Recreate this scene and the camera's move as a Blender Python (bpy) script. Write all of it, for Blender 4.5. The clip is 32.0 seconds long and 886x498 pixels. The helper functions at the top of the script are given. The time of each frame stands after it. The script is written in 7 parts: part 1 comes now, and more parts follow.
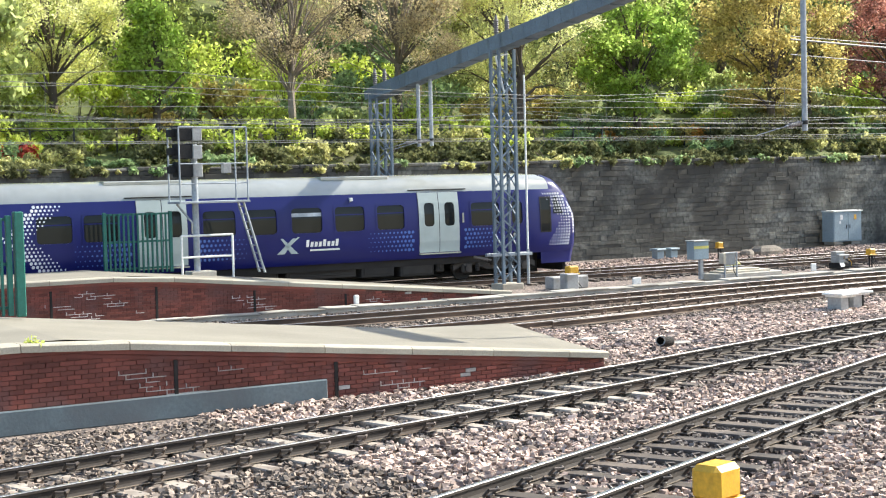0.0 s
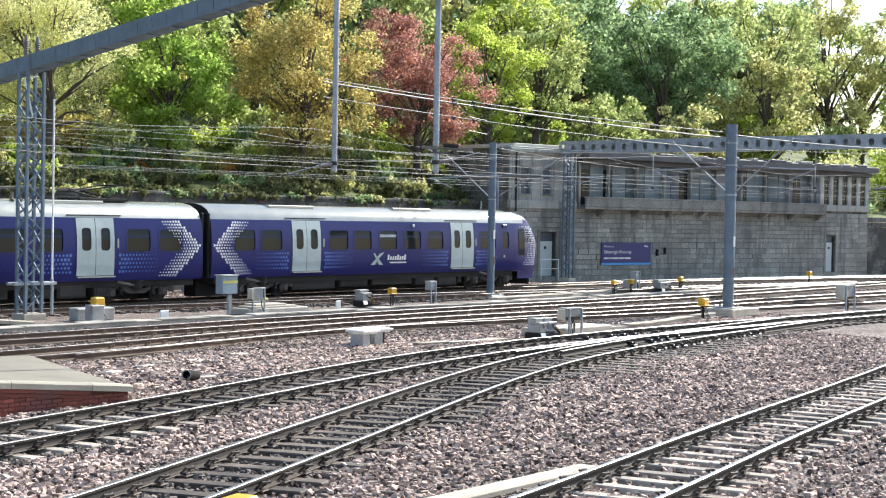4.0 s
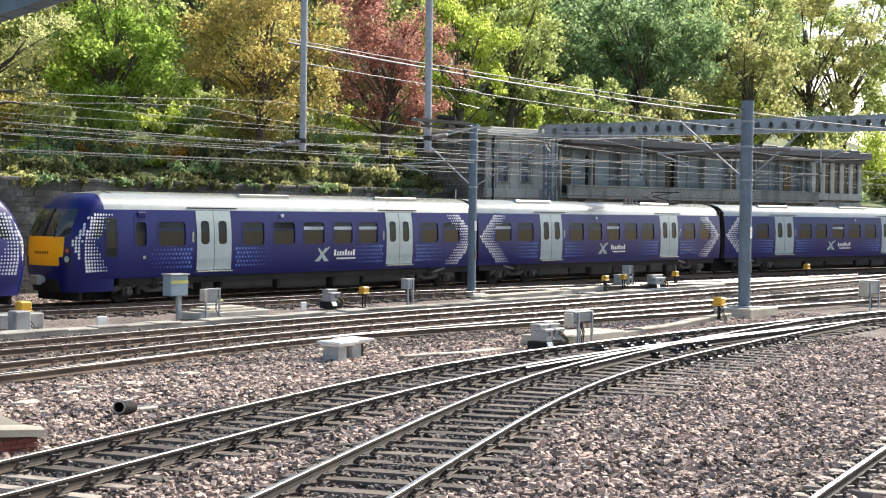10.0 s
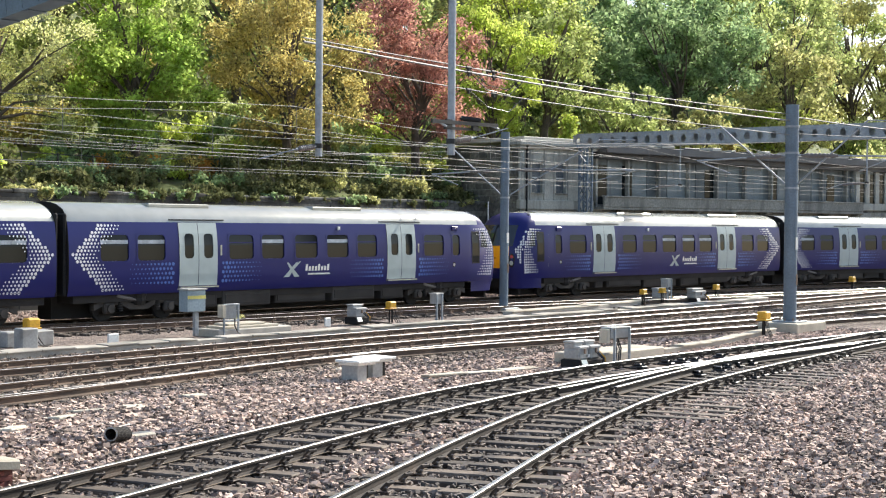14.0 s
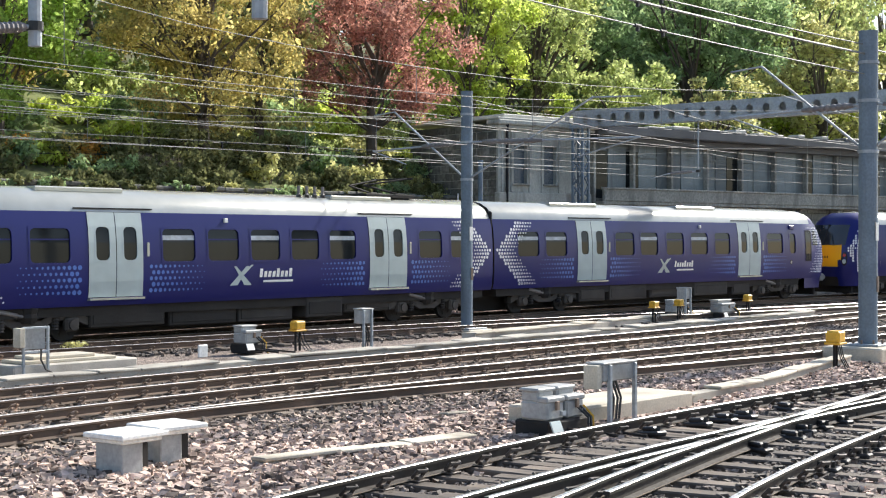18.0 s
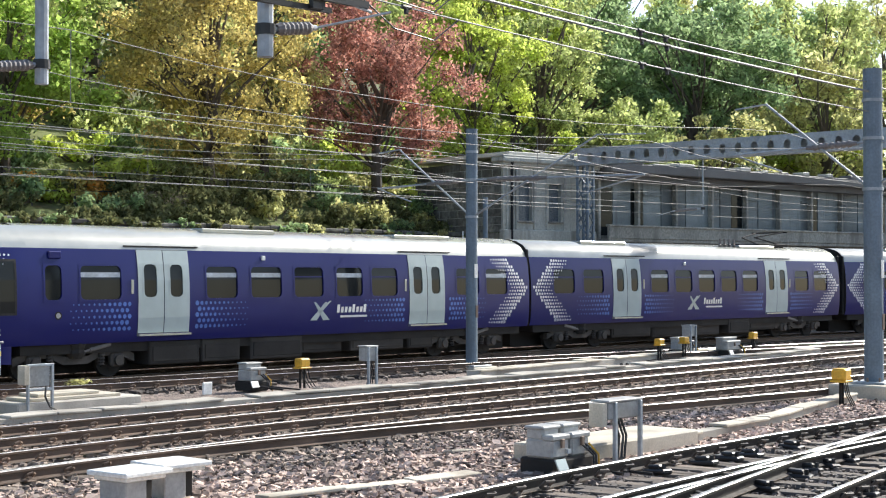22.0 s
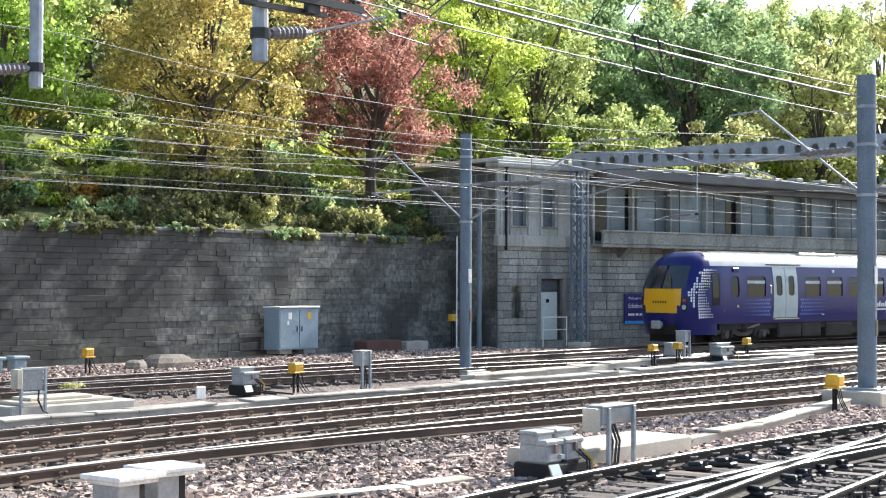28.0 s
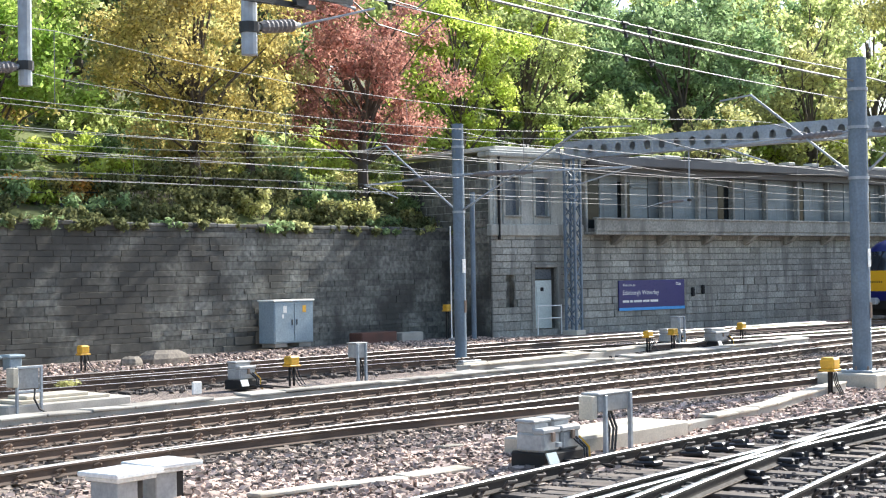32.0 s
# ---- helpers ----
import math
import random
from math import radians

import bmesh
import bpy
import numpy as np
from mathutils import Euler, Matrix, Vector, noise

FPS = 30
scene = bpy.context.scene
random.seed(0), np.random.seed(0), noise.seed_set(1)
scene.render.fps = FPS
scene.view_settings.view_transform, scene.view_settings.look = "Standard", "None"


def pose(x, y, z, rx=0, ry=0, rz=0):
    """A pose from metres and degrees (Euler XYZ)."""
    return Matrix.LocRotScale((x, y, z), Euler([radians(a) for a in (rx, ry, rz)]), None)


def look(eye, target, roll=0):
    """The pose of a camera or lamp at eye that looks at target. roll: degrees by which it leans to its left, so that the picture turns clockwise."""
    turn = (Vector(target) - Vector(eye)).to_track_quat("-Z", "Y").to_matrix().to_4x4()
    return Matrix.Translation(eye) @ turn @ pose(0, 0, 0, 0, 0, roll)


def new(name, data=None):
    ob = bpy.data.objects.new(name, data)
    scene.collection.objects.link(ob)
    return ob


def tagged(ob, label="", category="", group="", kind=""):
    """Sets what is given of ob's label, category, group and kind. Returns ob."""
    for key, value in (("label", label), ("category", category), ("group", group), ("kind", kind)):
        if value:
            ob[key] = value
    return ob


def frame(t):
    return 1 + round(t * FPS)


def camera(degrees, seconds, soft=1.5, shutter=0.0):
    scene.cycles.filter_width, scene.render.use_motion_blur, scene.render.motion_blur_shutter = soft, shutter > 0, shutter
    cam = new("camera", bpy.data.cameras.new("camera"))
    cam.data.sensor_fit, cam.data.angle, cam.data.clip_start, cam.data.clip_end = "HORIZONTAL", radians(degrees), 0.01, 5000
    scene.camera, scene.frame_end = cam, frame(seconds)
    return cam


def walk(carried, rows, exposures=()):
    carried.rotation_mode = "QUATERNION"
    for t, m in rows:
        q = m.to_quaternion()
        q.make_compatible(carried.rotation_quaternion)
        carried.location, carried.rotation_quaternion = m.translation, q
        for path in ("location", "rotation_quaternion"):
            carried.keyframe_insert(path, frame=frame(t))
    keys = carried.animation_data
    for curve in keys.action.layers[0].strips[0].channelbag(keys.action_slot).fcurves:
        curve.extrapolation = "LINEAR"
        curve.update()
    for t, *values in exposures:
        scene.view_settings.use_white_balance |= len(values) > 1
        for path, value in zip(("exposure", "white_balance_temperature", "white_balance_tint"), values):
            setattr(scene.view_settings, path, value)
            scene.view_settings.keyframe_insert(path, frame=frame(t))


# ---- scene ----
from mathutils import geometry

# The yard is laid out along the railway: s runs along the tracks, v away from the camera across them.
TURN = 48.333
ALONG = Vector((0.66479, 0.74703, 0))
AWAY = Vector((-0.74703, 0.66479, 0))


def spot(s, v, z=0.0):
    return ALONG * s + AWAY * v + Vector((0, 0, z))


def at(s, v, z=0.0, turn=0.0):
    return pose(*spot(s, v, z), 0, 0, TURN + turn)


# ---- camera ----
cam = camera(33.45, 32.0, soft=1.15)


def held(t, x, y, z, yaw, pitch, roll):
    return t, pose(x, y, z, 90 + pitch, 0, yaw) @ pose(0, 0, 0, 0, 0, roll)


walk(cam, [held(*row) for row in (
    (0, -2.050, -23.580, 3.410, 16.79, -2.51, -1.46),
    (0.5, -2.050, -23.584, 3.410, 13.68, -2.55, 0.15),
    (1, -2.050, -23.584, 3.410, 11.38, -2.28, 1.23),
    (1.5, -2.050, -23.584, 3.410, 9.37, -2.10, 2.09),
    (2, -2.050, -23.584, 3.410, 6.82, -1.93, 2.02),
    (2.5, -2.050, -23.584, 3.410, 4.72, -1.71, 1.98),
    (3, -2.050, -23.584, 3.410, 1.24, -1.43, 1.51),
    (3.5, -2.050, -23.584, 3.410, -1.08, -1.22, 1.22),
    (4, -2.050, -23.584, 3.410, -1.35, -1.26, 1.02),
    (4.5, -2.050, -23.584, 3.410, -0.28, -1.29, 0.71),
    (6.5, -2.144, -22.586, 3.395, 0.56, -1.18, 0.24),
    (7, -2.675, -16.994, 3.312, 0.41, -1.18, 0.45),
    (7.5, -2.690, -16.845, 3.310, -0.47, -1.44, 1.15),
    (8, -2.690, -16.845, 3.310, -1.39, -1.47, 1.17),
    (8.5, -2.690, -16.845, 3.310, -2.02, -1.65, 1.17),
    (9, -2.690, -16.845, 3.310, -2.57, -1.65, 0.95),
    (9.5, -2.690, -16.845, 3.310, -2.91, -1.68, 1.17),
    (10, -2.690, -16.845, 3.310, -3.07, -1.55, 0.78),
    (10.5, -2.690, -16.845, 3.310, -2.70, -1.53, 0.73),
    (11, -2.690, -16.845, 3.310, -2.29, -1.51, 0.84),
    (11.5, -2.690, -16.845, 3.310, -2.30, -1.45, 0.82),
    (12, -2.690, -16.845, 3.310, -2.34, -1.40, 0.74),
    (12.5, -2.690, -16.845, 3.310, -2.12, -1.38, 0.64),
    (13, -2.690, -16.845, 3.310, -2.11, -1.27, 0.37),
    (13.5, -2.690, -16.845, 3.310, -1.93, -1.17, 0.34),
    (14, -2.342, -14.665, 3.199, -1.63, -1.00, 0.52),
    (14.5, -2.146, -13.435, 3.136, -1.18, -0.71, 0.18),
    (16.5, 0.000, 0.000, 2.450, -0.07, -0.96, 0.63),
    (17, 0.000, 0.000, 2.450, -0.55, -0.97, 0.46),
    (17.5, 0.000, 0.000, 2.450, -0.85, -0.97, 0.51),
    (18, 0.000, 0.000, 2.450, -1.33, -0.33, -0.00),
    (18.5, 0.000, 0.000, 2.450, -0.38, -0.23, 0.07),
    (19, 0.000, 0.000, 2.450, -0.99, -0.27, 0.28),
    (19.5, 0.000, 0.000, 2.450, -1.09, -0.01, -0.06),
    (20, 0.000, 0.000, 2.450, -0.89, 0.15, 0.09),
    (20.5, 0.000, 0.000, 2.450, -0.95, 0.52, 0.32),
    (21, 0.000, 0.000, 2.450, -1.08, 0.71, 0.33),
    (21.5, 0.000, 0.000, 2.450, -0.79, 0.86, 0.14),
    (22, 0.000, 0.000, 2.450, -1.14, 1.12, 0.02),
    (22.5, 0.000, 0.000, 2.450, -1.46, 1.28, 0.02),
    (23, 0.000, 0.000, 2.450, -1.53, 1.08, 0.04),
    (23.5, 0.000, 0.000, 2.450, -1.53, 1.39, 0.29),
    (24, 0.000, 0.000, 2.450, -1.45, 1.48, 0.26),
    (24.5, 0.000, 0.000, 2.450, -1.31, 1.32, 0.36),
    (25, 0.000, 0.000, 2.450, -1.13, 1.29, 0.39),
    (25.5, 0.000, 0.000, 2.450, -1.20, 1.34, 0.14),
    (27.5, 0.000, 0.000, 2.450, -1.54, 1.45, 0.08),
    (28, 0.000, 0.000, 2.450, -1.37, 1.31, 0.19),
    (28.5, 0.000, 0.000, 2.450, -1.07, 1.24, 0.12),
    (29, 0.000, 0.000, 2.450, -1.03, 1.14, -0.04),
    (29.5, 0.000, 0.000, 2.450, -1.18, 1.64, -0.49),
    (30, 0.000, 0.000, 2.450, -0.99, 1.39, -0.66),
    (30.5, 0.000, 0.000, 2.450, -1.23, 1.20, -0.49),
    (31, 0.000, 0.000, 2.450, -1.41, 0.98, -0.42),
    (31.5, 0.000, 0.000, 2.450, -1.56, 0.93, -0.61),
    (32, 0.000, 0.000, 2.450, -1.62, 0.94, -0.90),
)], exposures=[(0, 1.0, 6500, 7), (2, 1.03, 6420, 8), (4, 0.75, 6200, 8), (8, 0.66, 6600, 9), (12, 0.64, 6600, 9), (17, 0.66, 6500, 9), (23, 0.6, 6330, 9), (28, 0.95, 6210, 9), (32, 1.0, 6230, 9)])

# ---- light ----
SUN_AZ, SUN_EL = radians(46.5), radians(37)
world = bpy.data.worlds.new("sky")
scene.world = world
world.use_nodes = True
wn = world.node_tree
sky = wn.nodes.new("ShaderNodeTexSky")
sky.sky_type = "NISHITA"
sky.sun_disc = False
sky.sun_elevation, sky.sun_rotation = SUN_EL, SUN_AZ
sky.dust_density = 1.5
wn.links.new(sky.outputs[0], wn.nodes["Background"].inputs[0])
wn.nodes["Background"].inputs[1].default_value = 0.15
sun = new("sun", bpy.data.lights.new("sun", "SUN"))
sun.data.energy, sun.data.angle, sun.data.color = 5.0, radians(0.55), (1.0, 0.95, 0.86)
sun.matrix_world = look(Vector((math.sin(SUN_AZ) * math.cos(SUN_EL), math.cos(SUN_AZ) * math.cos(SUN_EL), math.sin(SUN_EL))) * 300, (0, 0, 0))


# ---- materials ----
def shade(name, base, rough=0.7, metal=0.0, vary=0.25, big=0.6, fine=18.0, bump=0.15, grain=0.15, world_space=True, stain=None, stain_at=0.6, stain_scale=0.7,
          per_object=0.0, per_island=0.0, streaks=False, coat=0.0):
    """A surface: base colour, drift at a large and a fine scale, optional stains, a small relief."""
    m = bpy.data.materials.new(name)
    m.use_nodes = True
    t = m.node_tree
    n, l = t.nodes, t.links
    b = n["Principled BSDF"]
    b.inputs["Roughness"].default_value, b.inputs["Metallic"].default_value = rough, metal
    b.inputs["Coat Weight"].default_value = coat
    if world_space:
        src = n.new("ShaderNodeNewGeometry").outputs["Position"]
    else:
        src = n.new("ShaderNodeTexCoord").outputs["Object"]

    def tex(scale, detail=4.0, squash=None):
        k = n.new("ShaderNodeTexNoise")
        k.inputs["Scale"].default_value, k.inputs["Detail"].default_value = scale, detail
        if squash:
            mp = n.new("ShaderNodeMapping")
            mp.inputs["Scale"].default_value = squash
            l.new(src, mp.inputs["Vector"])
            l.new(mp.outputs[0], k.inputs["Vector"])
        else:
            l.new(src, k.inputs["Vector"])
        return k.outputs["Fac"]

    def ramp(fac, lo, hi, a, c):
        r = n.new("ShaderNodeMapRange")
        r.inputs["From Min"].default_value, r.inputs["From Max"].default_value = lo, hi
        r.inputs["To Min"].default_value, r.inputs["To Max"].default_value = a, c
        l.new(fac, r.inputs["Value"])
        return r.outputs[0]

    def times(col, val):
        k = n.new("ShaderNodeMix")
        k.data_type, k.blend_type = "RGBA", "MULTIPLY"
        k.inputs["Factor"].default_value = 1.0
        l.new(col, k.inputs["A"])
        l.new(val, k.inputs["B"])
        return k.outputs["Result"]

    rgb = n.new("ShaderNodeRGB")
    rgb.outputs[0].default_value = (*base, 1)
    col = rgb.outputs[0]
    small = tex(fine)
    col = times(col, ramp(tex(big, 5.0), 0.3, 0.7, 1 - vary, 1 + vary))
    col = times(col, ramp(small, 0.3, 0.7, 1 - grain, 1 + grain))
    if per_object:
        col = times(col, ramp(n.new("ShaderNodeObjectInfo").outputs["Random"], 0, 1, 1 - per_object, 1 + per_object))
    if per_island:
        col = times(col, ramp(n.new("ShaderNodeNewGeometry").outputs["Random Per Island"], 0, 1, 1 - per_island, 1 + per_island))
    if stain:
        k = n.new("ShaderNodeMix")
        k.data_type = "RGBA"
        l.new(ramp(tex(stain_scale, 6.0, (3, 3, 0.5) if streaks else None), stain_at - 0.05, stain_at + 0.08, 0, 0.85), k.inputs["Factor"])
        l.new(col, k.inputs["A"])
        k.inputs["B"].default_value = (*stain, 1)
        col = k.outputs["Result"]
    l.new(col, b.inputs["Base Color"])
    dull = 0.1 * min(grain / 0.15, 1)
    l.new(ramp(small, 0.3, 0.7, max(rough - dull, 0.02), min(rough + dull, 1)), b.inputs["Roughness"])
    if bump:
        k = n.new("ShaderNodeBump")
        k.inputs["Strength"].default_value, k.inputs["Distance"].default_value = bump, 0.02
        l.new(small, k.inputs["Height"])
        l.new(k.outputs[0], b.inputs["Normal"])
    return m


def glass(name, tint, rough=0.06):
    m = shade(name, tint, rough, vary=0.1, bump=0, grain=0.02, world_space=False)
    m.node_tree.nodes["Principled BSDF"].inputs["Specular IOR Level"].default_value = 0.22
    return m


def leafy(name, base, spread=0.45, through_=0.62):
    """Leaves: a diffuse face and light shining through, each leaf of its own tint."""
    m = bpy.data.materials.new(name)
    m.use_nodes = True
    t = m.node_tree
    n, l = t.nodes, t.links
    n.remove(n["Principled BSDF"])
    hsv = n.new("ShaderNodeHueSaturation")
    hsv.inputs["Color"].default_value = (*base, 1)
    g = n.new("ShaderNodeNewGeometry")
    for key, lo, hi in (("Value", 1 - spread, 1 + spread), ("Hue", 0.485, 0.515), ("Saturation", 0.85, 1.1)):
        r = n.new("ShaderNodeMapRange")
        r.inputs["To Min"].default_value, r.inputs["To Max"].default_value = lo, hi
        if key == "Value":
            l.new(g.outputs["Random Per Island"], r.inputs["Value"])
        else:
            k = n.new("ShaderNodeTexNoise")
            k.inputs["Scale"].default_value = 0.6 if key == "Hue" else 1.3
            l.new(g.outputs["Position"], k.inputs["Vector"])
            l.new(k.outputs["Fac"], r.inputs["Value"])
        l.new(r.outputs[0], hsv.inputs[key])
    dif, tra, mix = n.new("ShaderNodeBsdfDiffuse"), n.new("ShaderNodeBsdfTranslucent"), n.new("ShaderNodeMixShader")
    mix.inputs[0].default_value = through_
    l.new(hsv.outputs[0], dif.inputs[0])
    l.new(hsv.outputs[0], tra.inputs[0])
    l.new(dif.outputs[0], mix.inputs[1])
    l.new(tra.outputs[0], mix.inputs[2])
    l.new(mix.outputs[0], n["Material Output"].inputs["Surface"])
    return m


def stony(name, dark, light, scale):
    """Broken stone: cells of many greys and browns with deep gaps."""
    m = bpy.data.materials.new(name)
    m.use_nodes = True
    t = m.node_tree
    n, l = t.nodes, t.links
    b = n["Principled BSDF"]
    b.inputs["Roughness"].default_value = 0.9
    g = n.new("ShaderNodeNewGeometry")
    vo = n.new("ShaderNodeTexVoronoi")
    vo.inputs["Scale"].default_value = scale
    l.new(g.outputs["Position"], vo.inputs["Vector"])
    sep = n.new("ShaderNodeSeparateColor")
    l.new(vo.outputs["Color"], sep.inputs[0])
    mix = n.new("ShaderNodeMix")
    mix.data_type = "RGBA"
    l.new(sep.outputs[0], mix.inputs["Factor"])
    mix.inputs["A"].default_value, mix.inputs["B"].default_value = (*dark, 1), (*light, 1)
    no = n.new("ShaderNodeTexNoise")
    no.inputs["Scale"].default_value = 0.5
    l.new(g.outputs["Position"], no.inputs["Vector"])
    r = n.new("ShaderNodeMapRange")
    r.inputs["From Min"].default_value, r.inputs["From Max"].default_value = 0.3, 0.7
    r.inputs["To Min"].default_value, r.inputs["To Max"].default_value = 0.7, 1.2
    l.new(no.outputs["Fac"], r.inputs["Value"])
    k = n.new("ShaderNodeMix")
    k.data_type, k.blend_type = "RGBA", "MULTIPLY"
    k.inputs["Factor"].default_value = 1.0
    l.new(mix.outputs["Result"], k.inputs["A"])
    l.new(r.outputs[0], k.inputs["B"])
    l.new(k.outputs["Result"], b.inputs["Base Color"])
    bp = n.new("ShaderNodeBump")
    bp.invert = True
    bp.inputs["Strength"].default_value, bp.inputs["Distance"].default_value = 1.0, 0.05
    l.new(vo.outputs["Distance"], bp.inputs["Height"])
    l.new(bp.outputs[0], b.inputs["Normal"])
    return m


BALLAST = stony("ballast", (0.07, 0.056, 0.048), (0.40, 0.315, 0.265), 17.0)
STONES = shade("ballast_stone", (0.40, 0.302, 0.248), 0.9, per_island=0.9, big=0.5, vary=0.2, bump=0.0)
DARK_STONES = shade("oily_ballast_stone", (0.145, 0.12, 0.102), 0.85, per_island=0.6, big=0.5, vary=0.2, bump=0.0)
MIXED_STONES = shade("brown_ballast_stone", (0.225, 0.178, 0.142), 0.9, per_island=0.8, big=0.5, vary=0.25, bump=0.0)
CONCRETE = shade("weathered_concrete", (0.40, 0.37, 0.32), 0.85, big=1.2, fine=40, per_object=0.22, vary=0.25, stain=(0.2, 0.18, 0.15), stain_at=0.62)
PALE_CONCRETE = shade("pale_concrete", (0.55, 0.495, 0.40), 0.85, big=1.0, fine=40, vary=0.2, stain=(0.27, 0.235, 0.18), stain_at=0.6, per_object=0.12)
SLEEPER = shade("concrete_sleeper", (0.42, 0.36, 0.295), 0.85, big=2.0, fine=30, vary=0.25, per_object=0.25, stain=(0.14, 0.11, 0.09), stain_at=0.57, stain_scale=1.5)
STAINED_SLEEPER = shade("brown_stained_sleeper", (0.27, 0.215, 0.165), 0.85, big=2.0, fine=30, vary=0.25, per_object=0.3, stain=(0.1, 0.08, 0.065), stain_at=0.54, stain_scale=1.5)
TIMBER = shade("oiled_timber_sleeper", (0.125, 0.098, 0.076), 0.8, big=2.0, fine=30, vary=0.3, per_object=0.35, stain=(0.05, 0.04, 0.035), stain_at=0.55, stain_scale=1.5)
# paler than the web: sunlight on the rail foot, put into the colour
RAIL_FOOT = shade("sunlit_rail_foot", (0.29, 0.232, 0.175), 0.85, vary=0.35, big=1.2, stain=(0.1, 0.07, 0.05), stain_at=0.58)
RAIL_HEAD = shade("polished_rail_head", (0.60, 0.57, 0.54), 0.33, 1.0, vary=0.1, bump=0.02)
RAIL_WEB = shade("rusty_rail_side", (0.034, 0.026, 0.021), 0.85, vary=0.35, big=0.8, stain=(0.06, 0.04, 0.027), stain_at=0.6)
RAIL_BROWN = shade("brown_rust_rail_side", (0.125, 0.084, 0.06), 0.85, vary=0.35, big=0.8, stain=(0.08, 0.055, 0.042), stain_at=0.58)
RUST = shade("rusty_fitting", (0.24, 0.17, 0.125), 0.75, vary=0.3, per_object=0.3)
OILY_IRON = shade("oily_iron_fastening", (0.085, 0.065, 0.052), 0.6, vary=0.4, big=6, per_object=0.4)
TARRED = shade("black_oily_casting", (0.018, 0.017, 0.017), 0.45, vary=0.3, big=3, bump=0.2)
CABLE = shade("black_cable", (0.02, 0.02, 0.02), 0.5, vary=0.1, bump=0)
GALV = shade("galvanised_steel", (0.36, 0.39, 0.42), 0.55, 0.35, vary=0.15, big=1.5, fine=12, stain=(0.2, 0.2, 0.2), stain_at=0.66)
WIRE = shade("weathered_wire", (0.19, 0.19, 0.185), 0.6, 0.0, vary=0.1, bump=0)
STEEL_BLUE = shade("blue_grey_painted_steel", (0.145, 0.19, 0.235), 0.6, 0.0, vary=0.15, big=1.5, stain=(0.1, 0.12, 0.14), stain_at=0.64, streaks=True)
GREY_BOX = shade("grey_painted_box", (0.36, 0.36, 0.35), 0.6, vary=0.15, big=3, stain=(0.2, 0.18, 0.15), stain_at=0.63)
CABINET_GREY = shade("blue_grey_cabinet_paint", (0.27, 0.345, 0.39), 0.5, vary=0.1, big=2, stain=(0.2, 0.24, 0.25), stain_at=0.65, streaks=True)
YELLOW = shade("yellow_plastic", (0.68, 0.375, 0.03), 0.5, vary=0.12, big=4, stain=(0.4, 0.25, 0.05), stain_at=0.66, world_space=False)
PALE_YELLOW = shade("faded_yellow_stripe", (0.66, 0.60, 0.16), 0.5, vary=0.1, bump=0)
WHITE = shade("white_paint", (0.78, 0.78, 0.75), 0.5, vary=0.06, bump=0.03, world_space=False)
GREEN = shade("dark_green_gloss_paint", (0.015, 0.13, 0.10), 0.4, vary=0.12, big=2, bump=0.04)
BRICK = shade("red_brick", (0.21, 0.062, 0.045), 0.85, big=0.9, fine=40, vary=0.3, per_object=0.3, per_island=0.3, stain=(0.16, 0.07, 0.06), stain_at=0.58, stain_scale=1.2)
WHITED = shade("limewashed_brick", (0.55, 0.50, 0.46), 0.9, vary=0.3, per_object=0.2)
MORTAR = shade("red_brown_mortar", (0.12, 0.052, 0.042), 0.95, vary=0.25, fine=50, bump=0.4)
RENDER_GREY = shade("grey_cement_plinth", (0.12, 0.15, 0.165), 0.9, vary=0.2, stain=(0.1, 0.11, 0.12), stain_at=0.6)
TARMAC = shade("worn_platform_surface", (0.245, 0.222, 0.175), 0.92, big=0.7, fine=60, vary=0.12, bump=0.3)
COPING = shade("stone_coping", (0.40, 0.36, 0.285), 0.85, big=1.2, fine=40, vary=0.12, per_object=0.12, stain=(0.38, 0.34, 0.28), stain_at=0.63)
STONE = shade("sooty_sandstone", (0.17, 0.165, 0.142), 0.95, big=0.4, fine=6, vary=0.35, grain=0.45, bump=0.6, per_object=0.3, per_island=0.3,
              stain=(0.06, 0.056, 0.048), stain_at=0.5, stain_scale=0.45)
ROCK = shade("weathered_rubble", (0.22, 0.19, 0.155), 0.95, big=2.0, fine=14, vary=0.3, grain=0.3, bump=0.6)
STONE_BACK = shade("wall_joint_mortar", (0.10, 0.095, 0.08), 0.95, vary=0.3)
ASHLAR = shade("pale_ashlar", (0.285, 0.278, 0.244), 0.92, big=0.5, fine=10, vary=0.25, grain=0.28, bump=0.6, per_object=0.2, per_island=0.2, stain=(0.17, 0.165, 0.15), stain_at=0.56, stain_scale=0.6, streaks=True)
PALE_ASHLAR = shade("cleaner_pale_ashlar", (0.43, 0.425, 0.375), 0.92, big=0.6, fine=12, vary=0.2, grain=0.15, bump=0.4, stain=(0.27, 0.265, 0.235), stain_at=0.58, stain_scale=0.8, streaks=True)
SLATE = shade("roof_lead_and_slate", (0.10, 0.10, 0.10), 0.6, vary=0.25)
FELT = shade("pale_flat_roof", (0.5, 0.48, 0.42), 0.7, vary=0.2)
PURPLE = shade("violet_blue_coach_paint", (0.0082, 0.0118, 0.118), 0.3, vary=0.04, big=0.4, fine=2, grain=0.02, bump=0, world_space=False)
PURPLE.node_tree.nodes["Principled BSDF"].inputs["Specular IOR Level"].default_value = 0.35
ROOF = shade("silver_grey_roof_paint", (0.43, 0.44, 0.405), 0.2, 0.35, vary=0.08, big=0.5, fine=3, grain=0.04, bump=0.0, world_space=False)
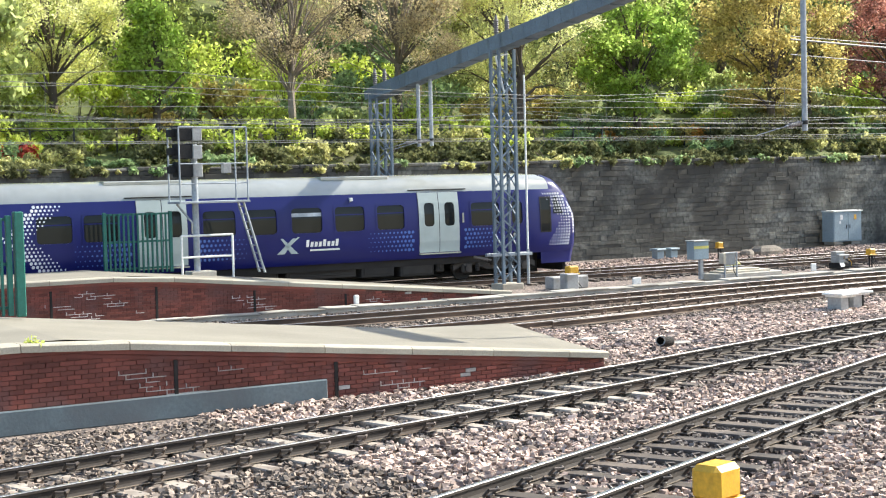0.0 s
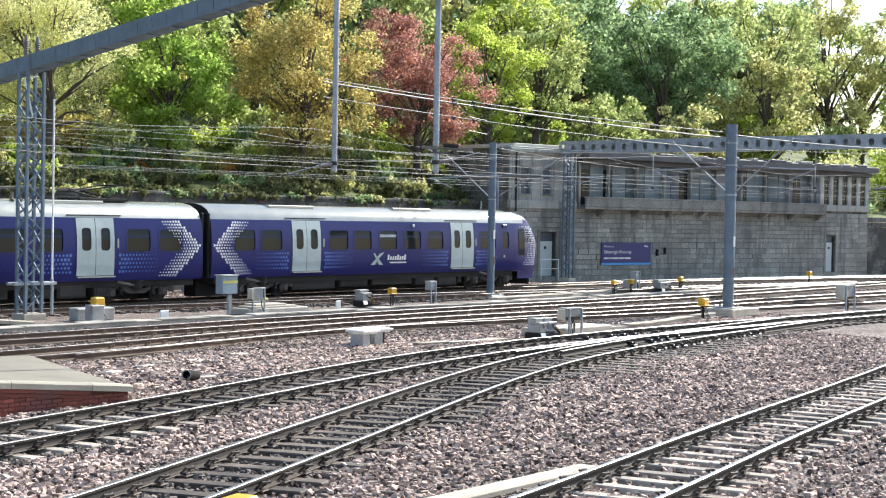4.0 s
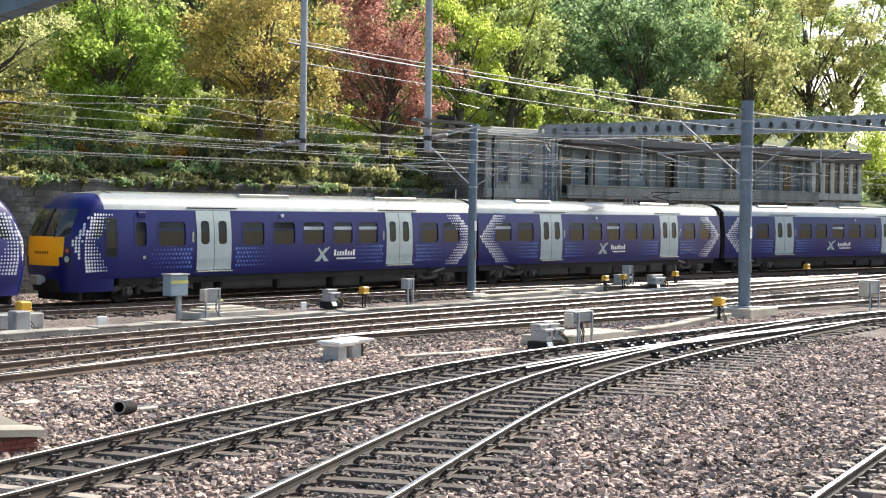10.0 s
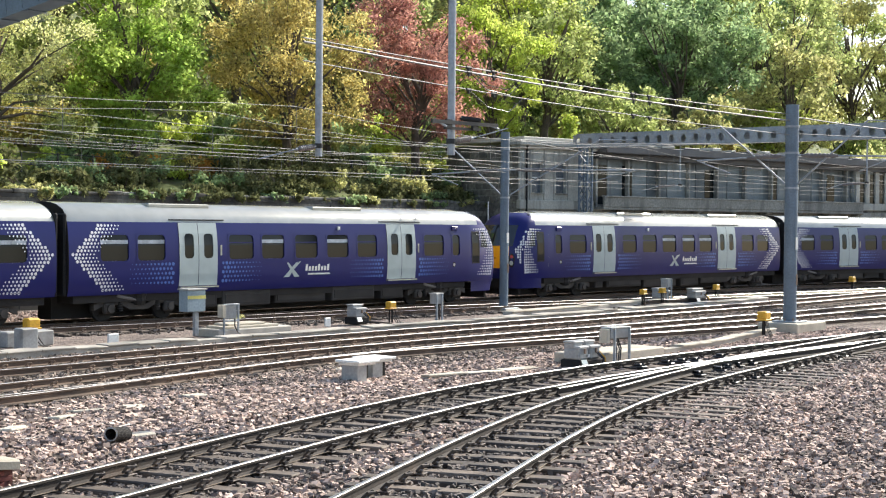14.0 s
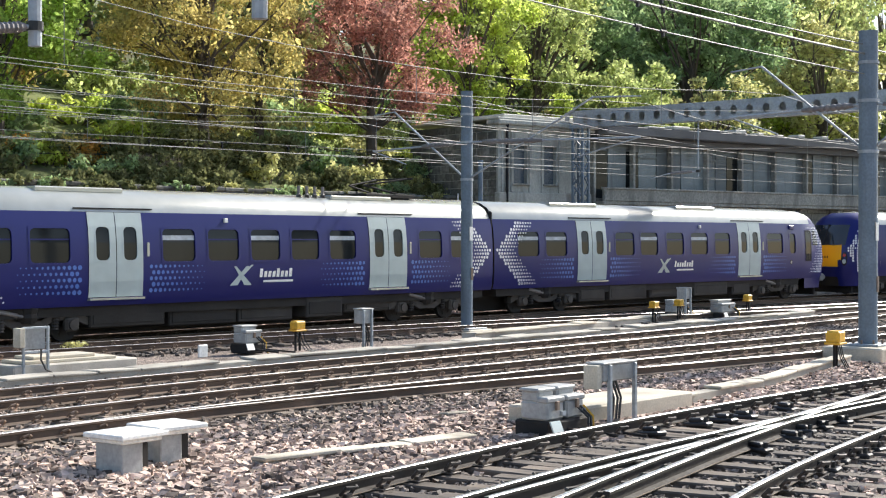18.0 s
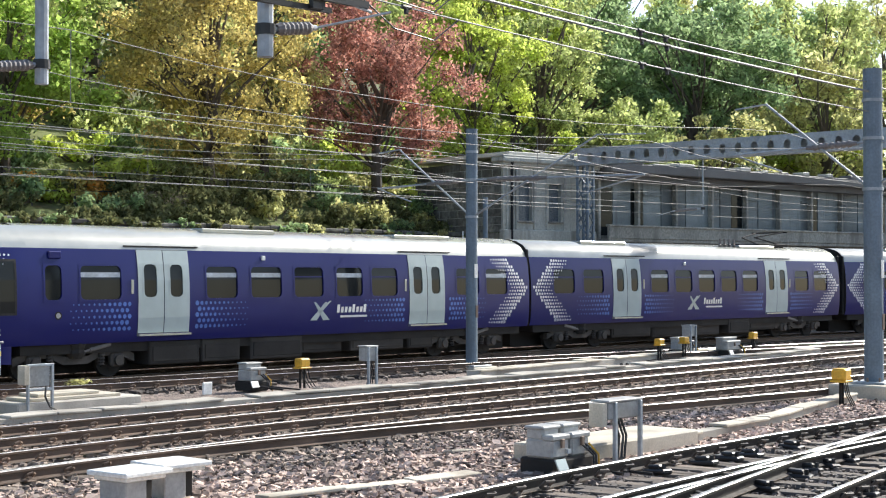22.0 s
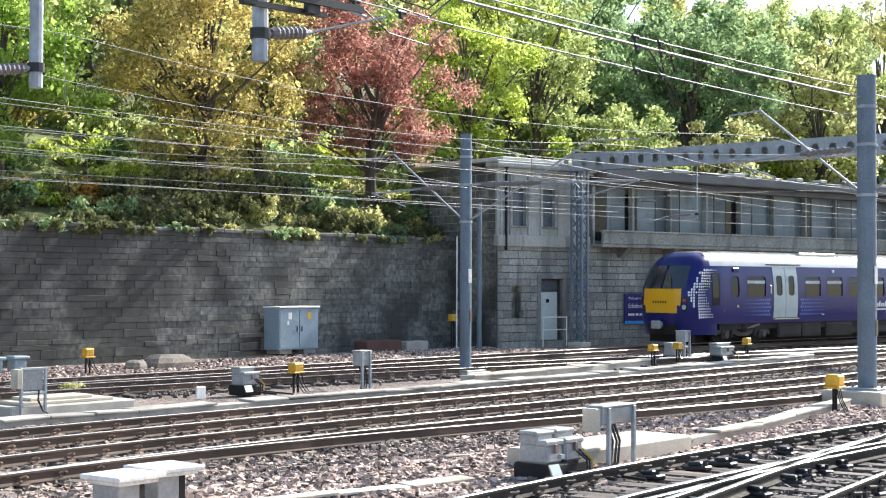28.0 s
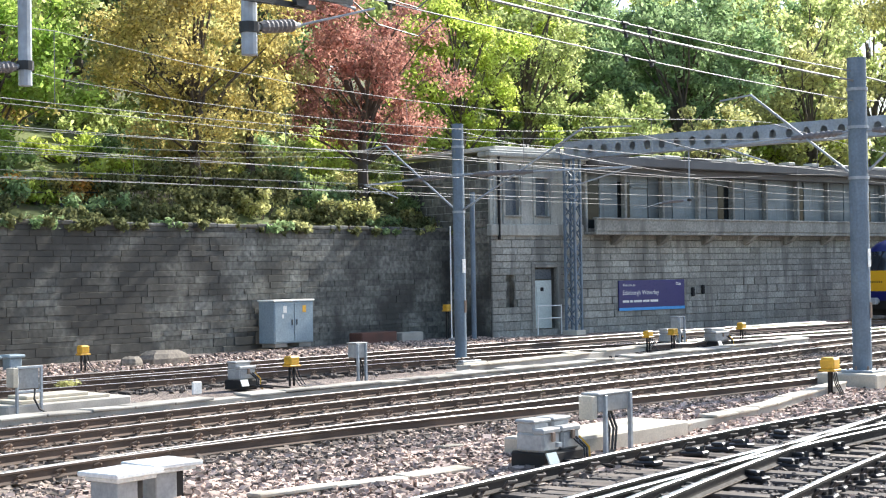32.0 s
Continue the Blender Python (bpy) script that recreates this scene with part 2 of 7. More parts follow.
DOOR = shade("pale_grey_door_paint", (0.40, 0.465, 0.46), 0.4, vary=0.05, big=1.5, fine=3, grain=0.03, bump=0, world_space=False)
GLASS = glass("dark_coach_glass", (0.018, 0.02, 0.02))
SCREEN = glass("windscreen_glass", (0.03, 0.035, 0.04), 0.04)
SCREEN.node_tree.nodes["Principled BSDF"].inputs["Specular IOR Level"].default_value = 0.9
RUBBER = shade("black_rubber_seal", (0.009, 0.009, 0.01), 0.8, vary=0.1, bump=0, world_space=False)
UNDER = shade("grimy_underframe", (0.024, 0.021, 0.019), 0.92, vary=0.35, big=1.0, world_space=False)
UNDER_BOX = shade("dusty_equipment_case", (0.034, 0.03, 0.027), 0.85, vary=0.3, big=1.2, per_object=0.4, world_space=False)
BOGIE = shade("brake_dust_on_steel", (0.062, 0.054, 0.047), 0.8, vary=0.4, big=3.0, world_space=False)
INSULATOR = shade("grey_brown_insulator", (0.17, 0.155, 0.15), 0.45, vary=0.1, bump=0)
DOT_WHITE = shade("white_livery_dot", (0.75, 0.75, 0.78), 0.4, vary=0.05, bump=0, world_space=False)
DOT_BLUE = shade("light_blue_livery_dot", (0.07, 0.15, 0.46), 0.4, vary=0.1, bump=0, world_space=False)
CAB_YELLOW = shade("yellow_cab_front", (0.80, 0.42, 0.01), 0.4, grain=0.02, vary=0.04, bump=0.01, world_space=False)
SIGN_BLUE = shade("dark_blue_sign", (0.02, 0.02, 0.14), 0.35, vary=0.05, bump=0)
SIGN_CYAN = shade("light_blue_sign_strip", (0.05, 0.32, 0.72), 0.35, vary=0.05, bump=0)
PALE_DOOR = shade("pale_green_white_door", (0.60, 0.66, 0.62), 0.6, vary=0.08)
RED_LAMP = shade("red_tail_lens", (0.35, 0.02, 0.03), 0.2, vary=0.05, bump=0, world_space=False)
GREY_BARK = shade("weathered_grey_bark", (0.20, 0.165, 0.125), 0.9, big=1.5, fine=9, vary=0.3, bump=0.6)
BARK = shade("grey_brown_bark", (0.11, 0.085, 0.065), 0.9, big=1.5, fine=9, vary=0.3, bump=0.6)
PALE_BARK = shade("pale_birch_bark", (0.42, 0.38, 0.33), 0.85, big=2.5, fine=9, vary=0.35, bump=0.4)
EARTH = shade("hillside_grass_and_earth", (0.125, 0.15, 0.045), 0.95, big=0.3, fine=6, vary=0.4, bump=0.6, stain=(0.07, 0.065, 0.035), stain_at=0.56, stain_scale=0.4)
LIME_LEAF = leafy("lime_green_leaf", (0.56, 0.64, 0.14))
BRIGHT_LEAF = leafy("bright_green_leaf", (0.42, 0.55, 0.12))
MID_LEAF = leafy("mid_green_leaf", (0.48, 0.54, 0.21))
DARK_LEAF = leafy("deep_green_leaf", (0.31, 0.42, 0.20))
OLIVE_LEAF = leafy("olive_leaf", (0.56, 0.55, 0.24))
PALE_LEAF = leafy("pale_spring_leaf", (0.80, 0.80, 0.38), 0.4, 0.65)
GOLD_LEAF = leafy("golden_bronze_leaf", (0.58, 0.49, 0.175))
ORANGE_LEAF = leafy("orange_hedge_leaf", (0.72, 0.40, 0.10))
STRAW = leafy("dry_pinkish_grass", (0.46, 0.36, 0.28), 0.3, 0.3)
RED_LEAF = leafy("copper_red_leaf", (0.50, 0.26, 0.205))
PINK_LEAF = leafy("red_shrub_leaf", (0.6, 0.12, 0.10))
UNDER_LEAF = leafy("dull_undergrowth_leaf", (0.19, 0.20, 0.09), 0.5, 0.5)
TWIG = leafy("bare_twig_and_bud", (0.58, 0.49, 0.29), 0.35, 0.5)
PANEL = shade("grey_gallery_panel", (0.165, 0.188, 0.188), 0.6, vary=0.25, big=0.8, per_object=0.3, stain=(0.09, 0.1, 0.1), stain_at=0.6, streaks=True)
FAR_STONE = shade("far_stone_terrace", (0.46, 0.43, 0.38), 0.9, vary=0.2)
FAR_GLASS = shade("far_window", (0.10, 0.12, 0.14), 0.3, vary=0.1, bump=0)


# ---- mesh tools ----
class Build:
    """Collects vertices and faces of one mesh, in metres."""

    def __init__(self):
        self.v, self.f, self.m = [], [], []

    def face(self, pts, k=0):
        i = len(self.v)
        self.v += [tuple(p) for p in pts]
        self.f.append(tuple(range(i, i + len(pts))))
        self.m.append(k)
        return self

    def box(self, x0, x1, y0, y1, z0, z1, c=0.0, k=0, turn=None):
        """A box, its edges chamfered by c."""
        i = len(self.v)
        c = min(c, (x1 - x0) / 3, (y1 - y0) / 3, (z1 - z0) / 3)
        if c <= 0:
            pts = [(x, y, z) for x in (x0, x1) for y in (y0, y1) for z in (z0, z1)]
            fs = [(0, 1, 3, 2), (4, 6, 7, 5), (0, 4, 5, 1), (2, 3, 7, 6), (0, 2, 6, 4), (1, 5, 7, 3)]
        else:
            pts = []
            for x, sx in ((x0, 1), (x1, -1)):
                for y, sy in ((y0, 1), (y1, -1)):
                    for z, sz in ((z0, 1), (z1, -1)):
                        pts += [(x, y + sy * c, z + sz * c), (x + sx * c, y, z + sz * c), (x + sx * c, y + sy * c, z)]
            q = lambda a, b, d, w: 3 * (a * 4 + b * 2 + d) + w
            fs = []
            for e in (0, 1):
                fs.append([q(e, 0, 0, 0), q(e, 0, 1, 0), q(e, 1, 1, 0), q(e, 1, 0, 0)])
                fs.append([q(0, e, 0, 1), q(0, e, 1, 1), q(1, e, 1, 1), q(1, e, 0, 1)])
                fs.append([q(0, 0, e, 2), q(0, 1, e, 2), q(1, 1, e, 2), q(1, 0, e, 2)])
                for g in (0, 1):
                    fs.append([q(e, g, 0, 0), q(e, g, 1, 0), q(e, g, 1, 1), q(e, g, 0, 1)])
                    fs.append([q(e, 0, g, 0), q(e, 1, g, 0), q(e, 1, g, 2), q(e, 0, g, 2)])
                    fs.append([q(0, e, g, 1), q(1, e, g, 1), q(1, e, g, 2), q(0, e, g, 2)])
                    for w in (0, 1):
                        fs.append([q(e, g, w, 0), q(e, g, w, 1), q(e, g, w, 2)])
        if turn is not None:
            mid = Vector(((x0 + x1) / 2, (y0 + y1) / 2, (z0 + z1) / 2))
            pts = [tuple(mid + turn @ (Vector(p) - mid)) for p in pts]
        self.v += pts
        self.f += [tuple(i + j for j in f) for f in fs]
        self.m += [k] * len(fs)
        return self

    def tube(self, a, b, r, r2=None, seg=10, k=0, caps=True):
        a, b = Vector(a), Vector(b)
        r2 = r if r2 is None else r2
        w = (b - a).normalized()
        u = w.orthogonal().normalized()
        t = w.cross(u)
        i = len(self.v)
        for p, q in ((a, r), (b, r2)):
            for j in range(seg):
                h = 2 * math.pi * j / seg
                self.v.append(tuple(p + (u * math.cos(h) + t * math.sin(h)) * q))
        for j in range(seg):
            g = (j + 1) % seg
            self.f.append((i + j, i + g, i + seg + g, i + seg + j))
            self.m.append(k)
        if caps:
            self.f += [tuple(i + j for j in reversed(range(seg))), tuple(i + seg + j for j in range(seg))]
            self.m += [k, k]
        return self

    def bar(self, a, b, w, h, k=0):
        """A flat bar of section w x h from a to b."""
        a, b = Vector(a), Vector(b)
        d = (b - a).normalized()
        u = d.cross(Vector((0, 0, 1)))
        u = u.normalized() if u.length > 1e-3 else Vector((1, 0, 0))
        t = d.cross(u)
        i = len(self.v)
        for p in (a, b):
            for e, g in ((-1, -1), (1, -1), (1, 1), (-1, 1)):
                self.v.append(tuple(p + u * e * w / 2 + t * g * h / 2))
        fs = [(0, 1, 2, 3), (7, 6, 5, 4), (0, 4, 5, 1), (1, 5, 6, 2), (2, 6, 7, 3), (3, 7, 4, 0)]
        self.f += [tuple(i + j for j in f) for f in fs]
        self.m += [k] * 6
        return self

    def pipe(self, pts, r, seg=5):
        """One round wire through a row of points."""
        i = len(self.v)
        pts = [Vector(p) for p in pts]
        for j, p in enumerate(pts):
            w = (pts[min(j + 1, len(pts) - 1)] - pts[max(j - 1, 0)]).normalized()
            u = w.orthogonal().normalized() if abs(w.z) > 0.9 else w.cross(Vector((0, 0, 1))).normalized()
            t = w.cross(u)
            for k in range(seg):
                h = 2 * math.pi * k / seg
                self.v.append(tuple(p + (u * math.cos(h) + t * math.sin(h)) * r))
        for j in range(len(pts) - 1):
            for k in range(seg):
                g = (k + 1) % seg
                self.f.append((i + j * seg + k, i + j * seg + g, i + (j + 1) * seg + g, i + (j + 1) * seg + k))
                self.m.append(0)
        return self

    def lathe(self, a, b, rings, seg=10):
        """A turned shape on the axis a-b, from (fraction, radius) rings."""
        a, b = Vector(a), Vector(b)
        w = (b - a).normalized()
        u = w.orthogonal().normalized()
        t = w.cross(u)
        i = len(self.v)
        for f, r in rings:
            for k in range(seg):
                h = 2 * math.pi * k / seg
                self.v.append(tuple(a.lerp(b, f) + (u * math.cos(h) + t * math.sin(h)) * r))
        for j in range(len(rings) - 1):
            for k in range(seg):
                g = (k + 1) % seg
                self.f.append((i + j * seg + k, i + j * seg + g, i + (j + 1) * seg + g, i + (j + 1) * seg + k))
                self.m.append(0)
        return self

    def sweep(self, path, section, kinds=None, close=True):
        """Runs a section of (across, up) points along a path of (point, left) pairs."""
        i, q = len(self.v), len(section)
        for p, left in path:
            for a, z in section:
                self.v.append(tuple(Vector(p) + Vector(left) * a + Vector((0, 0, z))))
        for j in range(len(path) - 1):
            for g in range(q if close else q - 1):
                e = (g + 1) % q
                self.f.append((i + j * q + g, i + (j + 1) * q + g, i + (j + 1) * q + e, i + j * q + e))
                self.m.append(kinds[g] if kinds else 0)
        if close:
            self.f += [tuple(i + g for g in range(q)), tuple(i + (len(path) - 1) * q + g for g in reversed(range(q)))]
            self.m += [0, 0]
        return self

    def mesh(self, name, *mats, smooth=False):
        me = bpy.data.meshes.new(name)
        me.from_pydata(self.v, [], self.f)
        for m in mats:
            me.materials.append(m)
        if len(mats) > 1:
            me.polygons.foreach_set("material_index", self.m)
        bm = bmesh.new()
        bm.from_mesh(me)
        bmesh.ops.recalc_face_normals(bm, faces=bm.faces)
        bm.to_mesh(me)
        bm.free()
        if smooth:
            me.polygons.foreach_set("use_smooth", [True] * len(me.polygons))
        return me


def part(name, b, mats, parent, label="", m=None, smooth=False):
    """Links a Build (or a mesh) as one mesh object under a thing or a part."""
    me = b if isinstance(b, bpy.types.Mesh) else b.mesh(name, *(mats if isinstance(mats, (list, tuple)) else (mats,)), smooth=smooth)
    ob = new(name, me)
    ob.parent = parent
    if m is not None:
        ob.matrix_basis = m
    return tagged(ob, label)


def thing(name, m, label, category, group="", kind=""):
    ob = new(name)
    ob.matrix_basis = m
    return tagged(ob, label, category, group, kind)


def solid(name, b, mats, m, label, category, group="", kind="", smooth=False):
    ob = new(name, b.mesh(name, *(mats if isinstance(mats, (list, tuple)) else (mats,)), smooth=smooth))
    ob.matrix_basis = m
    return tagged(ob, label, category, group, kind)


def scatter(name, mat, pts, sizes, seed, squash=0.72):
    """Small angular stones joined into one mesh."""
    rng = np.random.default_rng(seed)
    base = 0.66 * np.array([(x, y, z) for x in (-1, 1) for y in (-1, 1) for z in (-1, 1)], float)
    tri = np.array([(0, 1, 3), (0, 3, 2), (4, 6, 7), (4, 7, 5), (0, 4, 5), (0, 5, 1), (2, 3, 7), (2, 7, 6), (0, 2, 6), (0, 6, 4), (1, 5, 7), (1, 7, 3)])
    k = len(pts)
    v = base[None] * rng.uniform(0.7, 1.35, (k, 1, 3)) + rng.uniform(-0.3, 0.3, (k, 8, 3))
    a, c = rng.uniform(0, 2 * np.pi, k), rng.uniform(-0.7, 0.7, k)
    v[:, :, 2] *= squash
    x, z = v[:, :, 0] * np.cos(c)[:, None] - v[:, :, 2] * np.sin(c)[:, None], v[:, :, 0] * np.sin(c)[:, None] + v[:, :, 2] * np.cos(c)[:, None]
    y = v[:, :, 1].copy()
    v[:, :, 0], v[:, :, 1], v[:, :, 2] = x * np.cos(a)[:, None] - y * np.sin(a)[:, None], x * np.sin(a)[:, None] + y * np.cos(a)[:, None], z
    v = (v * np.asarray(sizes)[:, None, None] + np.asarray(pts)[:, None, :]).reshape(-1, 3)
    f = (tri[None] + 8 * np.arange(k)[:, None, None]).reshape(-1, 3)
    return raw(name, v, f, mat)


def raw(name, v, f, mat):
    """A mesh from arrays of corners and equal-sided faces."""
    me = bpy.data.meshes.new(name)
    sides = f.shape[1]
    me.vertices.add(len(v))
    me.vertices.foreach_set("co", np.ascontiguousarray(v, dtype=np.float32).ravel())
    me.loops.add(f.size)
    me.loops.foreach_set("vertex_index", np.ascontiguousarray(f, dtype=np.int32).ravel())
    me.polygons.add(len(f))
    me.polygons.foreach_set("loop_start", np.arange(0, f.size, sides, dtype=np.int32))
    me.update(calc_edges=True)
    me.shade_flat()
    me.materials.append(mat)
    return me


# ---- ground and tracks ----
YARD = at(0, 0)


def ground():
    b = Build()
    b.face([(-1500, -1500, -0.25), (1500, -1500, -0.25), (1500, 1500, -0.25), (-1500, 1500, -0.25)])
    solid("ground", b, BALLAST, Matrix(), "grey-brown railway ballast spread over the whole yard", "ground", kind="structure")


def stones(name, mat, s0, s1, v0, v1, per, seed, label, size=0.036, beside=(), within=True, lift=0.0):
    """Loose stones over a patch; beside: only those within, or only those off, a ragged strip along these tracks."""
    rng = np.random.default_rng(seed)
    k = int((s1 - s0) * (v1 - v0) * per)
    pts = np.stack([rng.uniform(s0, s1, k), rng.uniform(v0, v1, k), lift - 0.225 + rng.uniform(0, 0.022, k)], 1)
    if beside:
        off = np.min([np.abs(pts[:, 1] - np.interp(pts[:, 0], [q[0] for q in kn], [q[1] for q in kn])) for kn in beside], 0)
        edge = 1.25 + 0.25 * np.sin(pts[:, 0] * 0.9) + rng.normal(0, 0.28, k)
        pts = pts[(off < edge) == within]
        k = len(pts)
    pts[:, 2] += 0.02 * np.sin(pts[:, 0] * 1.3) * np.cos(pts[:, 1] * 1.7)
    ob = new(name, scatter(name, mat, pts, size * rng.uniform(0.6, 1.35, k), seed))
    ob.matrix_basis = YARD
    tagged(ob, label, "ballast", kind="stuff")


RAIL = [(-0.07, -0.159), (0.07, -0.159), (0.07, -0.147), (0.012, -0.125), (0.012, -0.045), (0.036, -0.036), (0.036, -0.006), (0.028, 0),
        (-0.028, 0), (-0.036, -0.006), (-0.036, -0.036), (-0.012, -0.045), (-0.012, -0.125), (-0.07, -0.147)]
RAIL_KIND = [0, 2, 0, 0, 0, 0, 1, 1, 1, 0, 0, 0, 0, 2]


def line(knots, s):
    """v along a track, smooth through its knots."""
    ks, kv = [k[0] for k in knots], [k[1] for k in knots]
    w = np.linspace(-3, 3, 7)
    return float(np.mean(np.interp(s + w, ks, kv)))


def rail_path(knots, s0, s1, off, step=1.5):
    out = []
    for s in np.arange(s0, s1 + 0.01, step):
        v, g = line(knots, s), line(knots, s + 0.1) - line(knots, s - 0.1)
        left = Vector((-g / 0.2, 1, 0)).normalized()
        out.append((Vector((s, v, 0)) + left * off, left))
    return out


def clip_mesh(mat, k=1.0):
    b = Build()
    b.box(-0.08 * k, 0.08 * k, -0.17, 0.17, -0.172, -0.156, 0.004)
    for y in (-1, 1):
        b.box(-0.04 * k, 0.04 * k, y * 0.105 - 0.03, y * 0.105 + 0.03, -0.158, -0.115, 0.008)
        pts = [(0.06 * k, y * 0.08, -0.14), (0.065 * k, y * 0.15, -0.075 * (2 - k)), (0.0, y * (0.185 + 0.1 * (k - 1)), -0.05), (-0.065 * k, y * 0.15, -0.075 * (2 - k)), (-0.06 * k, y * 0.07, -0.13)]
        for p, q in zip(pts, pts[1:]):
            b.tube(p, q, 0.015 * k, seg=5, caps=False)
    return b.mesh("rail_clip", mat)


def sleeper_mesh(mat, half, w=0.125):
    b = Build()
    b.box(-w, w, -half, half, -0.33, -0.174, 0.018)
    return b.mesh("sleeper", mat)


CLIP, OILY_CLIP = clip_mesh(RUST), clip_mesh(OILY_IRON, 1.35)
CONC_SLEEPER, BROWN_SLEEPER, WOOD_SLEEPER, LONG_SLEEPER = sleeper_mesh(SLEEPER, 1.25), sleeper_mesh(STAINED_SLEEPER, 1.25), sleeper_mesh(TIMBER, 1.28, 0.14), sleeper_mesh(TIMBER, 2.3, 0.14)


def track(knots, s0, s1, sleepers, label, extra=(), clips=None, gap=0.65, web=RAIL_WEB):
    """Two rails on sleepers, with a clip at each crossing; extra: further rails at their own lines."""
    top = thing("railway_track", YARD, label, "railway track", "tracks of the yard", "structure")
    for off in (-0.7525, 0.7525):
        part("rail", Build().sweep(rail_path(knots, s0, s1, off), RAIL, RAIL_KIND), (web, RAIL_HEAD, RAIL_FOOT), top, "rail with a polished head and rusty sides")
    for kn, a, c in extra:
        part("rail", Build().sweep(rail_path(kn, a, c, 0), RAIL, RAIL_KIND), (web, RAIL_HEAD, RAIL_FOOT), top, "extra rail of the points")
    c0, c1 = clips or (s0, s1)
    s = s0 + 0.3
    k = 0
    while s < s1:
        v = line(knots, s)
        lean = math.degrees(math.atan((line(knots, s + 0.5) - line(knots, s - 0.5))))
        me = sleepers(s)
        part("sleeper", me, None, top, m=pose(s, v, -0.004 * (k % 3), 0, 0, lean + 0.8 * math.sin(k * 2.4)))
        if c0 < s < c1:
            for off in (-0.7525, 0.7525):
                part("rail_clip", CLIP if web is RAIL_BROWN else OILY_CLIP, None, top, m=pose(s, v + off, 0, 0, 0, lean))
        s += gap
        k += 1
    return top


NEAR_1 = [(-40, -2.7), (-28, 0.22), (-12, 4.1), (-8, 5.0), (-4, 6.0), (0, 7.1), (4, 8.3), (8, 9.33), (12, 10.01), (16, 10.35), (20, 10.45), (24, 10.4), (32, 10.1), (45, 9.3), (70, 7.7)]
NEAR_2 = [(-40, -13.7), (-28, -8.57), (-12, -1.76), (-8, -0.1), (-4, 1.55), (0, 3.25), (4, 4.95), (8, 6.52), (12, 7.74), (16, 8.52), (20, 9.05), (24, 9.5), (32, 10.3), (45, 11.8)]
NEAR_3 = [(-40, -9.5), (-20, -6.6), (-4, -3.9), (0, -3.0), (5, -2.0), (11, -0.9), (22, 1.4), (45, 6.0)]
MID_1 = [(-40, 20.9), (-20, 20.6), (-8, 20.3), (0, 20.05), (4, 20.0), (8, 20.17), (12, 20.47), (16, 20.7), (20, 20.8), (40, 20.95), (48, 21.2), (60, 21.9), (80, 23.0)]
MID_2 = [(-40, 17.2), (-20, 16.6), (-8, 16.05), (0, 15.85), (4, 16.2), (8, 16.85), (12, 17.5), (16, 17.7), (20, 17.65), (28, 17.35), (36, 16.96), (44, 16.9), (60, 16.4), (80, 15.0)]
SPUR = [(-10, 14.9), (0, 14.75), (4, 15.25), (8, 16.02), (12, 16.7), (16, 16.66), (20, 16.18), (28, 15.07), (36, 14.23), (60, 11.5)]
CROSS = [(-30, 30.6), (4, 30.4), (8, 30.2), (12, 29.8), (16, 29.35), (20, 28.94), (24, 28.66), (28, 28.36), (32, 27.95), (36, 27.39), (40, 26.71), (48, 25.26), (56, 24.0), (70, 22.6)]


def main_v(s):
    """The line on which the train runs: straight, then bending to the near side."""
    return 30.95 - (max(s - 40.0, 0.0) ** 2) / 260.0


MAIN = [(s, main_v(s)) for s in range(-60, 111, 5)]
ground()
track(NEAR_1, -24, 52, lambda s: CONC_SLEEPER if s < -2.5 else WOOD_SLEEPER, "worn track on concrete and timber sleepers running into points", clips=(-18, 36),
      extra=[([(9, 8.5), (12, 8.95), (16, 9.3), (20, 9.45), (30, 9.3)], 11, 27)])
track(NEAR_2, -20, 30, lambda s: LONG_SLEEPER if 9 < s < 20 else WOOD_SLEEPER, "oily track on dark timber bearers joining the next track at points", clips=(-18, 24),
      extra=[([(9, 7.4), (13, 8.35), (18, 9.35), (30, 11.2)], 12, 25)])
track(NEAR_3, -24, 40, lambda s: CONC_SLEEPER, "track with bright concrete sleepers on clean ballast", clips=(-10, 30))
track(MID_1, -14, 80, lambda s: BROWN_SLEEPER, "straight track on concrete sleepers in pale ballast", clips=(6, 45), web=RAIL_BROWN)
track(MID_2, -14, 70, lambda s: BROWN_SLEEPER, "track with a turnout rail beside it", clips=(4, 42), extra=[(SPUR, 2, 60)], web=RAIL_BROWN)
track(CROSS, -8, 64, lambda s: WOOD_SLEEPER, "crossover track leaving the far running line", clips=(14, 40), web=RAIL_BROWN)
track(MAIN, -40, 105, lambda s: WOOD_SLEEPER, "far running line on which the train passes", clips=(14, 40), web=RAIL_BROWN)
stones("ballast_bed", STONES, -2, 34, 10.9, 16.0, 190, 1, "pinkish grey broken stone ballast heaped between tracks", 0.054)
stones("oily_ballast", DARK_STONES, -10, 26, 0.2, 12.0, 150, 2, "dark oily ballast between the near rails", beside=(NEAR_1, NEAR_2), lift=-0.005)
stones("side_ballast", STONES, -10, 26, 0.2, 10.9, 130, 6, "pinkish brown ballast between the curving near tracks", 0.046, (NEAR_1, NEAR_2), False)
stones("track_ballast", MIXED_STONES, -22, -10, -4.5, 7.6, 120, 7, "mixed brown ballast between the rails beside the platform", 0.042, lift=0.005)
stones("near_ballast", STONES, 6, 36, -2.5, 0.2, 75, 8, "clean pinkish ballast beside the near track", 0.04)
stones("near_ballast", STONES, -10, 6, -9, 0.2, 75, 3, "clean pinkish ballast beside the near track", 0.04)
stones("mid_ballast", MIXED_STONES, -12, 46, 14.8, 24, 80, 4, "pale ballast between the middle tracks", 0.042, lift=0.03)
